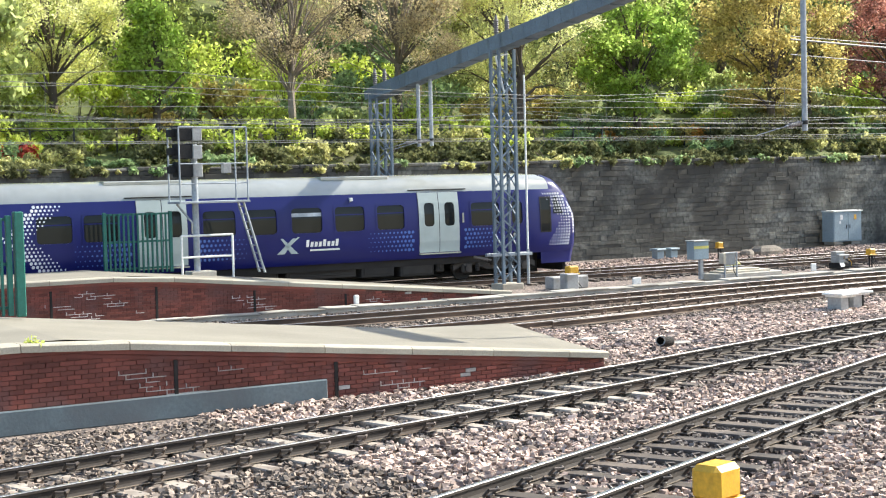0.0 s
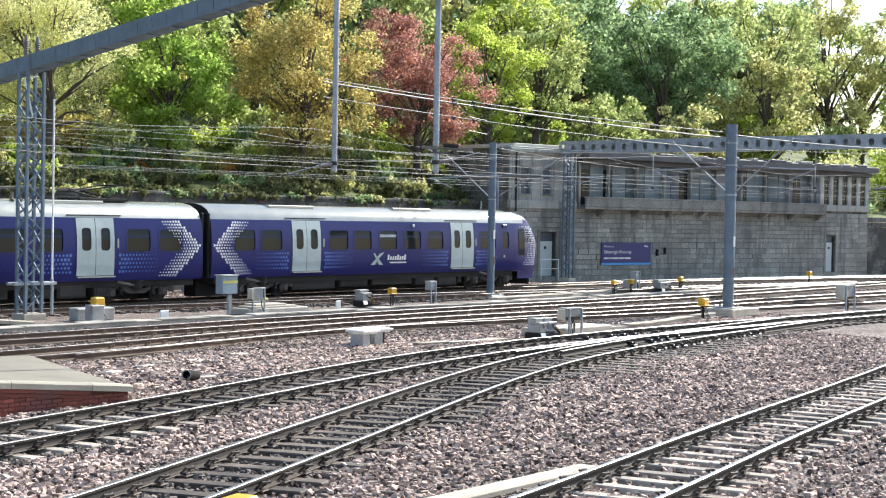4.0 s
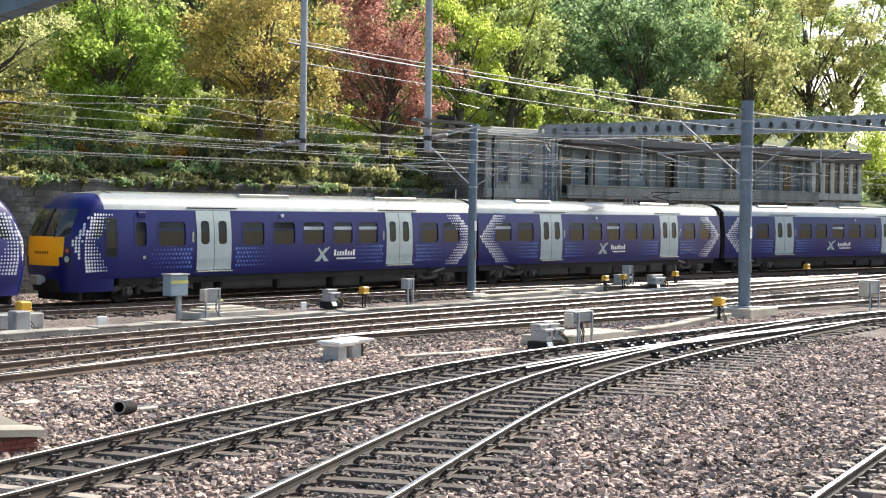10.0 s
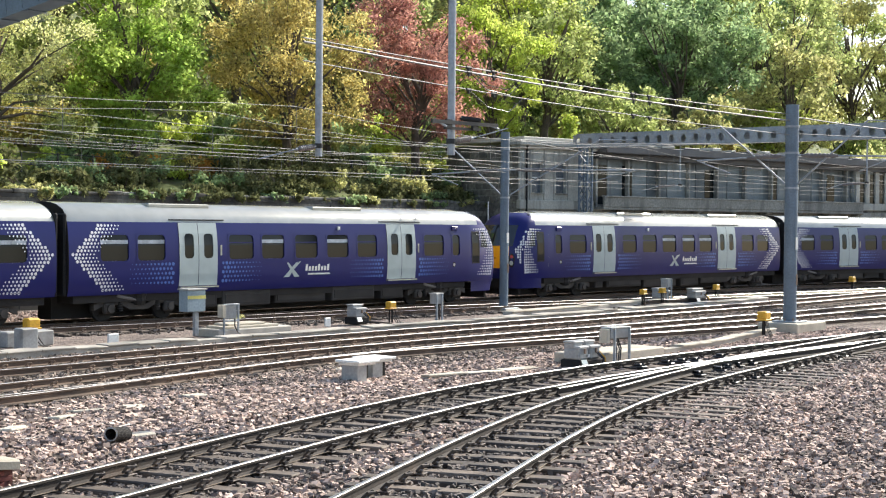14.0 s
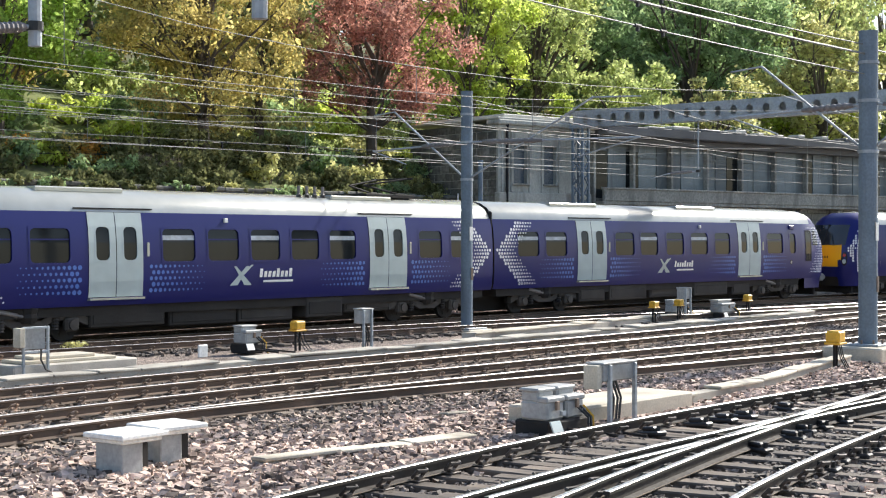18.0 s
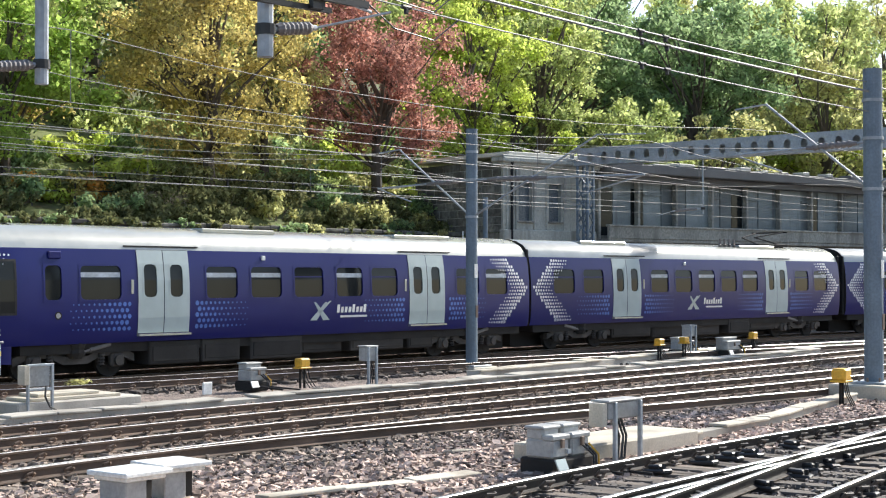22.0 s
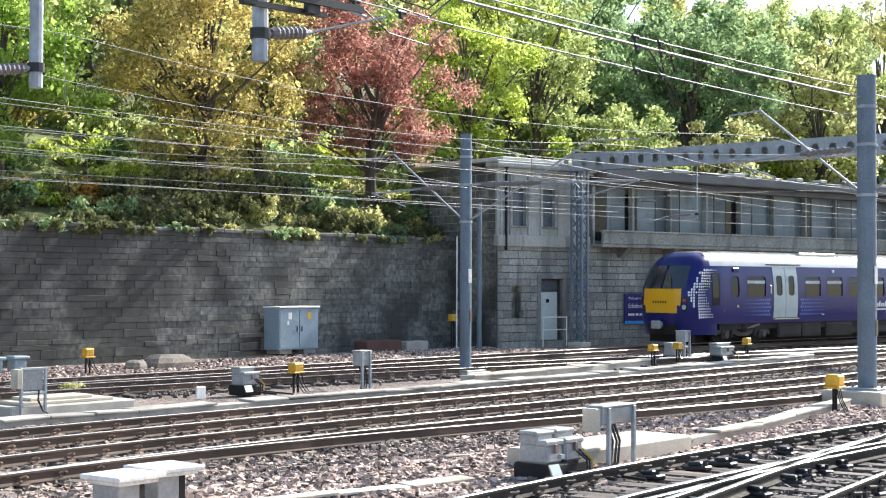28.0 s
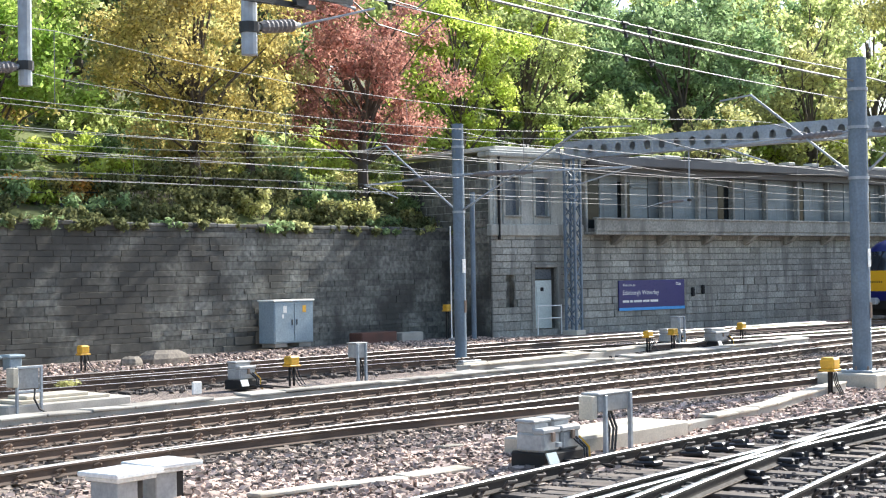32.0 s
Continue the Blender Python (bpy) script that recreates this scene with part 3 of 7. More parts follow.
stones("sooty_ballast", DARK_STONES, -4, 50, 24.6, 33.2, 48, 9, "dark sooty ballast of the far tracks", 0.052, (CROSS, MAIN))
stones("far_ballast", STONES, 14, 48, 32.6, 38.6, 45, 5, "pale loose ballast at the foot of the wall", 0.05)



def slide_chairs():
    """Black cast chairs with polished tops under the points rails."""
    top = thing("points_chairs", YARD, "row of black cast slide chairs with shiny tops under the points", "slide chairs", kind="structure")
    body = Build().box(-0.1, 0.1, -0.2, 0.2, -0.2, -0.13, 0.02).box(-0.06, 0.06, -0.09, 0.12, -0.14, -0.07, 0.02).tube((0.0, -0.13, -0.14), (0.0, -0.13, -0.06), 0.03, seg=6).mesh("chair", TARRED)
    plate = Build().box(-0.07, 0.07, 0.06, 0.2, -0.13, -0.115, 0.004).mesh("slide_plate", RAIL_HEAD)
    rng = random.Random(21)
    for kn, s0, s1, off in ((NEAR_2, 16.6, 22.0, 0.42), (NEAR_2, 15.2, 24.0, 0.75), (NEAR_2, 15.6, 24.0, -0.78), (NEAR_1, 14.9, 24.0, -0.75), (NEAR_1, 17.0, 21.5, 0.35)):
        s = s0
        while s < s1:
            m = pose(s, line(kn, s) + off + rng.uniform(-0.06, 0.06), rng.uniform(-0.02, 0.01), rng.uniform(-6, 6), rng.uniform(-5, 5), rng.uniform(-14, 14))
            c = part("chair", body, None, top, m=m)
            if rng.random() < 0.45:
                part("slide_plate", plate, None, c, m=pose(0, 0, 0, rng.uniform(-5, 5), 0, 0))
            s += 0.65 * rng.choice((1, 1, 2))


slide_chairs()


# ---- platforms ----
def platform(z_of, s0, s1, v0, v1, skew, label, single, seed):
    """A brick-faced platform end that ramps down, with stone coping along its front."""
    rng = random.Random(seed)
    top = thing("platform", YARD, label, "platform", kind="structure")
    b = Build()
    knots = [s0, -12, -5.2, -3.4, (s1 - 3.4) / 2, s1]
    for a, c in zip(knots, knots[1:]):
        za, zc = z_of(a), z_of(c)
        p = [(a, v0 + 0.35, za), (c, v0 + 0.35, zc), (c - (skew if c == s1 else 0), v1, zc), (a, v1, za)]
        b.face(p)
        b.face([p[3], p[2], (p[2][0], p[2][1], -0.4), (p[3][0], p[3][1], -0.4)])
    b.face([(s1, v0 + 0.35, z_of(s1)), (s1 - skew, v1, z_of(s1)), (s1 - skew, v1, -0.4), (s1, v0 + 0.35, -0.4)])
    part("deck", b, TARMAC, top, "worn pale platform surface")
    b = Build()
    for a, c in zip(knots, knots[1:]):
        b.face([(a, v0 + 0.1, -0.4), (c, v0 + 0.1, -0.4), (c, v0 + 0.1, z_of(c) - 0.1), (a, v0 + 0.1, z_of(a) - 0.1)])
    part("wall_core", b, MORTAR, top)
    s, k = s0, 0
    while s < s1 - 0.1:
        e = min(s + 1.72, s1 + 0.05)
        b = Build()
        i = len(b.v)
        za, zc = z_of(s) + 0.012, z_of(e) + 0.012
        prof = lambda x, z: [(x, v0, z - 0.13), (x, v0 - 0.005, z - 0.03), (x, v0 + 0.03, z), (x, v0 + 0.40, z), (x, v0 + 0.40, z - 0.13)]
        p, q = prof(s + 0.006, za), prof(e - 0.006, zc)
        for g in range(5):
            h = (g + 1) % 5
            b.face([p[g], q[g], q[h], p[h]])
        b.face(p)
        b.face(q)
        part("coping_stone", b, COPING, top)
        s = e
        k += 1
    brick = Build().box(-0.1075, 0.1075, 0, 0.1, 0, 0.065, 0.004).mesh("brick", BRICK)
    white = Build().box(-0.1075, 0.1075, 0, 0.1, 0, 0.065, 0.004).mesh("brick", WHITED)
    rest = Build()
    for row in range(-4, 16):
        z = row * 0.075
        s = s0 / 2 + (0.11 if row % 2 else 0)
        while s < s1 - 0.1:
            if z + 0.2 < z_of(s + 0.1):
                y = v0 + 0.085 - rng.random() * 0.008
                if s > single:
                    pale = math.sin(s * 2.3 + row * 0.4) + math.sin(s * 5.1 - row) > 1.78
                    part("brick", white if pale else brick, None, top, m=pose(s, y, z))
                else:
                    rest.box(s - 0.1075, s + 0.1075, y, y + 0.05, z, z + 0.065)
            s += 0.225
    ob = part("brickwork", rest, BRICK, top, "further red brickwork")
    tagged(ob, kind="stuff")
    # two oversailing courses under the coping, and joints washed white by lime
    course = lambda drop, out: Build().sweep([(Vector((a, v0 + 0.085, z_of(a) - drop)), Vector((0, 1, 0))) for a in knots if a < s1 - 0.4], [(-out, -0.065), (0.0, -0.065), (0.0, 0.0), (-out, 0.0)])
    part("oversailing_course", course(0.125, 0.05), BRICK, top, "projecting brick course")
    part("oversailing_course", course(0.2, 0.025), BRICK, top, "projecting brick course")
    lime = Build()
    for row in range(-4, 12):
        z = row * 0.075
        s = s0 / 2 - 3 + (0.11 if row % 2 else 0)
        while s < s1 - 0.3:
            patchy = math.sin(s * 1.35 + seed) + 0.8 * math.sin(s * 3.7 + row * 0.7) + 0.6 * math.sin(row * 1.9 + s * 0.4)
            if patchy > 1.15 and z + 0.36 < z_of(s):
                if rng.random() < 0.8:
                    lime.box(s - 0.1125, s + 0.1125, v0 + 0.07, v0 + 0.1, z - 0.011, z + 0.002)
                if rng.random() < 0.7:
                    lime.box(s - 0.119, s - 0.106, v0 + 0.07, v0 + 0.1, z - 0.011, z + 0.066)
            s += 0.225
    tagged(part("limed_joints", lime, WHITED, top, "white lime bloom on the joints"), kind="stuff")
    for k in range(6):
        s = s1 - 5.8 - 2.9 * k
        part("wall_joint", Build().box(s - 0.035, s + 0.035, v0 + 0.066, v0 + 0.1, -0.3, z_of(s) - 0.27, 0.006), UNDER, top, "dark upright joint in the brickwork")
    return top


def ramp_1(s):
    return 1.13 if s < -12 else 0.12 - (s + 1.6) * 0.0971


def ramp_2(s):
    return 1.14 if s < -5.2 else 0.02 - (s - 6.9) * 0.0925


P1 = platform(ramp_1, -30, -1.6, 8.25, 14.4, -1.9, "low ramped platform end of red brick with pale coping", -7.4, 3)
part("plinth", Build().box(-24, -7.6, 8.26, 8.33, -0.25, 0.14, 0.02), RENDER_GREY, P1, "blue-grey cement plinth")
platform(ramp_2, -30, 6.9, 24.0, 28.55, 0.4, "ramped red brick platform end with a bright edge between tracks", 2.2, 4)


# ---- retaining wall and building ----
def stone_wall():
    rng = random.Random(11)
    top = thing("wall_retaining", YARD, "tall sooty sandstone retaining wall of coursed blocks in shade", "retaining wall", kind="structure")
    part("wall_core", Build().box(-60, 53, 40.08, 41.2, -0.4, 4.2), STONE_BACK, top)
    shapes = {}
    rest = Build()
    near = 0
    z, row = -0.3, 0
    while z < 4.1:
        h = (0.17, 0.22, 0.26, 0.2, 0.3)[int(rng.random() * 5)]
        h = min(h, 4.2 - z)
        s = -60 + rng.random() * 0.5
        while s < 52.4:
            w = round(0.4 + 1.0 * rng.random() ** 1.3, 1)
            w = min(w, 52.6 - s)
            out = rng.random() ** 2 * 0.03
            if 33 < s < 47 and near < 300 and z > 0.2:
                key = (round(w, 1), round(h, 2))
                if key not in shapes:
                    shapes[key] = Build().box(0.002, w - 0.002, 0, 0.15, 0.003, h - 0.003, 0.009).mesh("stone_block", STONE)
                part("stone_block", shapes[key], None, top, m=pose(s, 40 - out, z))
                near += 1
            else:
                rest.box(s + 0.002, s + w - 0.002, 40 - out, 40.1, z + 0.003, z + h - 0.003, 0.009 if s > -8 else 0)
            s += w
        z += h
    tagged(part("stonework", rest, STONE, top, "coursed sooty sandstone blocks"), kind="stuff")
    s = -60
    while s < 51.5:
        w = 0.9 + 0.5 * rng.random()
        part("coping_stone", Build().box(s + 0.01, s + w - 0.01, 39.97 - 0.03 * rng.random(), 40.7, 4.2, 4.32 + 0.06 * rng.random(), 0.035), STONE, top)
        s += w


stone_wall()
BLD = at(47.6, 37.4, 0, -11)


def station_building():
    """A stone building with a door, an upper gallery on a bracketed balcony and a flat roof."""
    top = thing("station_building", BLD, "weathered ashlar railway building with an upper gallery on a bracketed balcony", "building")
    rng = random.Random(5)
    door, niche, far_door = (2.35, 3.65, 0.05, 2.62), (0.75, 1.25, 1.25, 2.35), (29.2, 30.3, 0.05, 2.5)
    holes = sorted([door, niche, far_door])
    x = 0.0
    for x0, x1, z0, z1 in holes:
        part("wall_section", Build().box(x, x0, 0.06, 6.0, -0.4, 4.3), STONE, top)
        part("lintel", Build().box(x0, x1, 0.06, 6.0, z1, 4.3), STONE, top)
        part("wall_section", Build().box(x0, x1, 0.35, 6.0, -0.4, z1), STONE, top)
        x = x1
    part("wall_section", Build().box(x, 34, 0.06, 6.0, -0.4, 4.3), STONE, top)
    z, row = -0.3, 0
    blocks = 0
    shapes, rest = {}, Build()
    while z < 4.0:
        h = 0.27 + 0.1 * rng.random()
        x = 0.0 if row % 2 else -0.4
        while x < 34:
            w = round(0.55 + 0.55 * rng.random(), 1)
            a, c = max(x, 0.0), min(x + w, 34)
            cut = [q for q in holes if q[2] - h < z < q[3] - 0.05 and a < q[1] and c > q[0]]
            for q in cut:
                if a < q[0]:
                    c = min(c, q[0])
                elif c > q[1]:
                    a = max(a, q[1])
                else:
                    a = c
            if c - a > 0.12:
                y = -0.012 * rng.random()
                if a < 22 and blocks < 290:
                    key = (round(c - a, 1), round(h, 2))
                    if key not in shapes:
                        shapes[key] = Build().box(0.003, c - a - 0.003, 0, 0.09, 0.01, h - 0.012, 0.012).mesh("stone_block", ASHLAR)
                    part("stone_block", shapes[key], None, top, m=pose(a, y - 0.003 * (blocks % 3), z))
                    blocks += 1
                else:
                    rest.box(a + 0.003, c - 0.003, y, 0.08, z + 0.01, z + h - 0.012, 0.012)
            x += w
        z += h
        row += 1
    tagged(part("stonework", rest, ASHLAR, top, "banded ashlar courses"), kind="stuff")
    side = Build()
    z = -0.3
    while z < 7.0:
        y = 0.1
        while y < 5.5:
            w = 0.5 + 0.4 * rng.random()
            side.box(-0.05 - 0.03 * rng.random(), 0.0, y + 0.008, y + w - 0.008, z + 0.008, z + 0.322, 0.01)
            y += w
        z += 0.33
    tagged(part("side_stonework", side, STONE, top, "sooty side wall"), kind="stuff")
    # pavilion over the door
    part("string_course", Build().box(-0.1, 5.2, -0.12, 0.2, 3.95, 4.45, 0.04), PALE_ASHLAR, top)
    wall = Build()
    for x0, x1, z0, z1 in ((-0.05, 0.75, 4.45, 7.2), (1.55, 2.45, 4.45, 7.2), (3.2, 5.2, 4.45, 7.2), (0.75, 1.55, 4.45, 4.82), (2.45, 3.2, 4.45, 4.82), (0.75, 1.55, 6.4, 7.2), (2.45, 3.2, 6.4, 7.2)):
        wall.box(x0, x1, 0.0, 0.35, z0, z1)
    wall.box(-0.05, 0.3, 0.35, 5.5, 4.45, 7.2).box(4.9, 5.2, 0.35, 5.5, 4.45, 7.2)
    part("upper_wall", wall, PALE_ASHLAR, top)
    for x in (0.1, 0.62, 1.62, 2.32, 3.3, 4.6):
        part("pilaster", Build().box(x, x + 0.14, -0.06, 0.02, 4.45, 7.0, 0.015), PALE_ASHLAR, top)
    for x0, x1 in ((0.75, 1.55), (2.45, 3.2)):
        w = part("window", Build().box(x0, x1, 0.2, 0.26, 4.82, 6.4), FAR_GLASS, top, "dark sash window")
        part("glazing_bar", Build().box(x0, x1, 0.16, 0.2, 5.58, 5.63), WHITE, w)
        part("sill", Build().box(x0 - 0.08, x1 + 0.08, -0.1, 0.2, 4.74, 4.82, 0.015), ASHLAR, w)
    part("cornice", Build().box(-0.3, 5.4, -0.35, 0.5, 7.2, 7.42, 0.05).box(-0.2, 5.3, -0.22, 0.5, 7.08, 7.2, 0.03), PALE_ASHLAR, top)
    part("roof", Build().box(-0.3, 5.4, -0.3, 6, 7.42, 7.5, 0.02).box(0.6, 4.9, 0.4, 6, 7.5, 7.72, 0.03), FELT, top, "pale flat roof")
    # gallery
    part("gallery_roof", Build().box(5.4, 34, -0.85, 6, 7.0, 7.42, 0.04).box(5.4, 34, -0.3, 0.4, 6.72, 7.0, 0.02), SLATE, top, "dark overhanging roof edge")
    b = Build()
    b.face([(5.4, -0.83, 7.43), (34, -0.83, 7.43), (34, 6, 7.9), (5.4, 6, 7.9)])
    part("gallery_roof_top", b, FELT, top)
    part("gallery_back", Build().box(5.2, 34, 0.32, 0.5, 4.14, 7.15), PANEL, top, "dull grey boarded gallery wall")
    part("gallery_floor", Build().box(5.3, 28.2, -0.75, 1.2, 4.0, 4.14, 0.02), ASHLAR, top)
    part("parapet", Build().box(5.3, 28.2, -0.78, -0.62, 4.14, 4.72, 0.03).box(5.25, 28.25, -0.84, -0.58, 4.66, 4.74, 0.02), ASHLAR, top)
    x = 5.4
    while x < 28.5:
        part("column", Build().box(x, x + 0.15, -0.02, 0.24, 4.14, 6.72, 0.02), ASHLAR, top)
        x += 2.45
    x, k = 5.75, 0
    while x < 27.6:
        w = rng.choice((0.55, 0.8, 0.8, 1.15, 1.6))
        if k in (0, 2, 8, 13, 19):
            part("gallery_window", Build().box(x, x + min(w, 0.75), 0.28, 0.315, 4.25, 6.4), GLASS, top, "dark narrow opening in the gallery")
        else:
            part("gallery_panel", Build().box(x, x + w - 0.03, 0.3 - 0.03 * (k % 3), 0.318, 4.2, 6.75, 0.01), PANEL, top)
            if k % 3 == 0:
                part("panel_rail", Build().box(x, x + w - 0.03, 0.2, 0.235, 6.15, 6.23), PANEL, top)
        x += w
        k += 1
    for k in range(8):
        x = 6.9 + 3.0 * k
        b = Build()
        b.face([(x, -0.7, 4.0), (x, 0.0, 4.0), (x, 0.0, 3.55), (x, -0.35, 3.72)])
        b.face([(x + 0.3, -0.7, 4.0), (x + 0.3, 0.0, 4.0), (x + 0.3, 0.0, 3.55), (x + 0.3, -0.35, 3.72)])
        b.face([(x, -0.7, 4.0), (x + 0.3, -0.7, 4.0), (x + 0.3, -0.35, 3.72), (x, -0.35, 3.72)])
        b.face([(x, -0.35, 3.72), (x + 0.3, -0.35, 3.72), (x + 0.3, 0, 3.55), (x, 0, 3.55)])
        part("bracket", b, ASHLAR, top)
    part("end_pier", Build().box(28.3, 34, 0.12, 0.5, 4.3, 7.0, 0.02), PANEL, top)
    part("end_sill", Build().box(28.3, 34, -0.1, 0.2, 4.25, 4.7, 0.03), PALE_ASHLAR, top)
    for k in range(6):
        x = 28.4 + 1.04 * k
        part("pier", Build().box(x, x + 0.42, -0.05, 0.13, 4.7, 6.72, 0.02), PALE_ASHLAR, top, "pale stone pier between the end windows")
        if k < 5:
            part("window", Build().box(x + 0.42, x + 1.04, 0.06, 0.11, 4.7, 6.55), GLASS, top, "dark narrow window")
    # doors
    for x0, x1 in ((2.35, 3.65), (29.2, 30.3)):
        leaf = part("door_leaf", Build().box(x0 + 0.14, x1 - 0.14, 0.2, 0.25, 0.05, 2.08, 0.01), PALE_DOOR, top, "pale painted door")
        part("door_panel", Build().box(x0 + 0.28, x1 - 0.28, 0.185, 0.2, 0.3, 0.95, 0.008).box(x0 + 0.28, x1 - 0.28, 0.185, 0.2, 1.1, 1.9, 0.008), PALE_DOOR, leaf)
        part("notice", Build().box(x0 + 0.5, x0 + 0.68, 0.178, 0.184, 1.62, 1.78), RUBBER, leaf)
        part("transom_light", Build().box(x0 + 0.14, x1 - 0.14, 0.22, 0.25, 2.14, 2.55), FAR_GLASS, top)
        part("door_surround", Build().box(x0 - 0.2, x0, -0.06, 0.2, -0.1, 2.8, 0.02).box(x1, x1 + 0.2, -0.06, 0.2, -0.1, 2.8, 0.02).box(x0, x1, -0.06, 0.2, 2.62, 2.8, 0.02), ASHLAR, top)
    for x in (2.05, 3.4):
        part("rail_post", Build().tube((x, -0.5, -0.2), (x, -0.5, 1.05), 0.025, seg=8), WHITE, top)
    for z in (0.5, 1.02):
        part("door_rail", Build().tube((2.05, -0.5, z), (3.4, -0.5, z), 0.022, seg=8), WHITE, top, "white tubular rail before the door")
    for x, z in ((12.1, 1.2), (12.8, 1.3)):
        part("wall_fitting", Build().box(x, x + 0.16, -0.14, 0.0, z, z + 0.42, 0.03), RUBBER, top, "small dark fitting on the wall")
    for k in range(16):
        x = 6.0 + 1.7 * k + rng.random()
        w = rng.uniform(0.3, 1.5)
        part("roof_patch", Build().box(x, x + w, -0.84, rng.uniform(-0.5, 0.2), 7.4, 7.4 + rng.uniform(0.06, 0.2), 0.03), FELT if k % 3 else SLATE, top, "loose pale sheet on the roof edge")
    part("downpipe", Build().tube((0.35, -0.1, 3.8), (0.35, -0.1, 7.1), 0.06).tube((0.35, -0.1, 7.1), (0.2, -0.3, 7.2), 0.06), RUBBER, top)
    return top


station_building()


def far_wall():
    """The retaining wall and bank that go on beyond the building."""
    top = thing("wall_far", BLD, "sooty stone wall going on beyond the railway building", "retaining wall", kind="structure")
    b = Build()
    rng = random.Random(31)
    z = -0.3
    while z < 3.9:
        x = 34.1
        while x < 78:
            w = rng.uniform(0.5, 1.4)
            b.box(x + 0.004, x + w - 0.004, 0.3 - rng.random() * 0.03, 0.8, z + 0.004, z + 0.346, 0.01)
            x += w
        z += 0.35
    tagged(part("stonework", b, STONE, top), kind="stuff")
    b = Build().face([(34, 0.8, 3.9), (78, 0.8, 3.9), (78, 26, 9.5), (34, 8, 4.6)])
    part("bank", b, EARTH, top, "overgrown earth bank above the wall")


far_wall()


def letters(text, size, mat, name="lettering"):
    c = bpy.data.curves.new(name, "FONT")
    c.body, c.size, c.extrude = text, size, 0.002
    tmp = bpy.data.objects.new(name, c)
    scene.collection.objects.link(tmp)
    me = bpy.data.meshes.new_from_object(tmp.evaluated_get(bpy.context.evaluated_depsgraph_get()))
    bpy.data.objects.remove(tmp)
    me.materials.clear()
    me.materials.append(mat)
    return me


def station_sign():
    top = thing("station_sign", BLD @ pose(7.3, -0.06, 0.66), "dark blue station name board with white lettering", "sign")
    part("board", Build().box(0, 4.28, -0.03, 0.03, 0, 1.34, 0.008), SIGN_BLUE, top)
    part("strip", Build().box(0, 4.28, -0.038, -0.03, 0, 0.13), SIGN_CYAN, top)
    part("lettering", letters("Welcome to", 0.16, WHITE), None, top, m=pose(0.22, -0.034, 1.08, 90))
    part("lettering", letters("Edinburgh Waverley", 0.285, WHITE), None, top, m=pose(0.22, -0.034, 0.7, 90))
    b = Build()
    x = 0.22
    for w in (0.4, 0.18, 0.5, 0.42, 0.5):
        b.box(x, x + w, -0.036, -0.031, 0.36, 0.46)
        x += w + 0.07
    part("lettering", b, WHITE, top, "line of small white bars")
    b = Build()
    for z in (1.16, 1.1):
        b.box(3.7, 4.02, -0.036, -0.031, z, z + 0.028, turn=Matrix.Rotation(radians(8), 3, "Y"))
    part("emblem", b, WHITE, top)


station_sign()


# ---- overhead line structures ----
RIBS = [(0.1, 0.045)] + [(0.14 + 0.02 * k, 0.085 if k % 2 else 0.06) for k in range(15)] + [(0.46, 0.045)]

def lattice_post(top, s, v, z0, z1, w=0.62, dep=0.5):
    """Four angle legs with zigzag bracing, in yard coordinates."""
    for a in (-1, 1):
        for c in (-1, 1):
            part("leg", Build().box(s + a * w / 2 - 0.05, s + a * w / 2 + 0.05, v + c * dep / 2 - 0.05, v + c * dep / 2 + 0.05, z0, z1, 0.008), STEEL_BLUE, top)
    for c in (-1, 1):
        b = Build()
        z, sgn = z0 + 0.2, 1
        while z < z1 - 0.6:
            b.bar((s - sgn * w / 2, v + c * dep / 2, z), (s + sgn * w / 2, v + c * dep / 2, z + 0.52), 0.05, 0.05)
            b.bar((s + c * w / 2, v - sgn * dep / 2, z), (s + c * w / 2, v + sgn * dep / 2, z + 0.52), 0.05, 0.05)
            z, sgn = z + 0.52, -sgn
        tagged(part("bracing", b, STEEL_BLUE, top), kind="stuff")
    part("foot", Build().box(s - w / 2 - 0.12, s + w / 2 + 0.12, v - dep / 2 - 0.12, v + dep / 2 + 0.12, z0 - 0.25, z0 + 0.06, 0.02), PALE_CONCRETE, top)


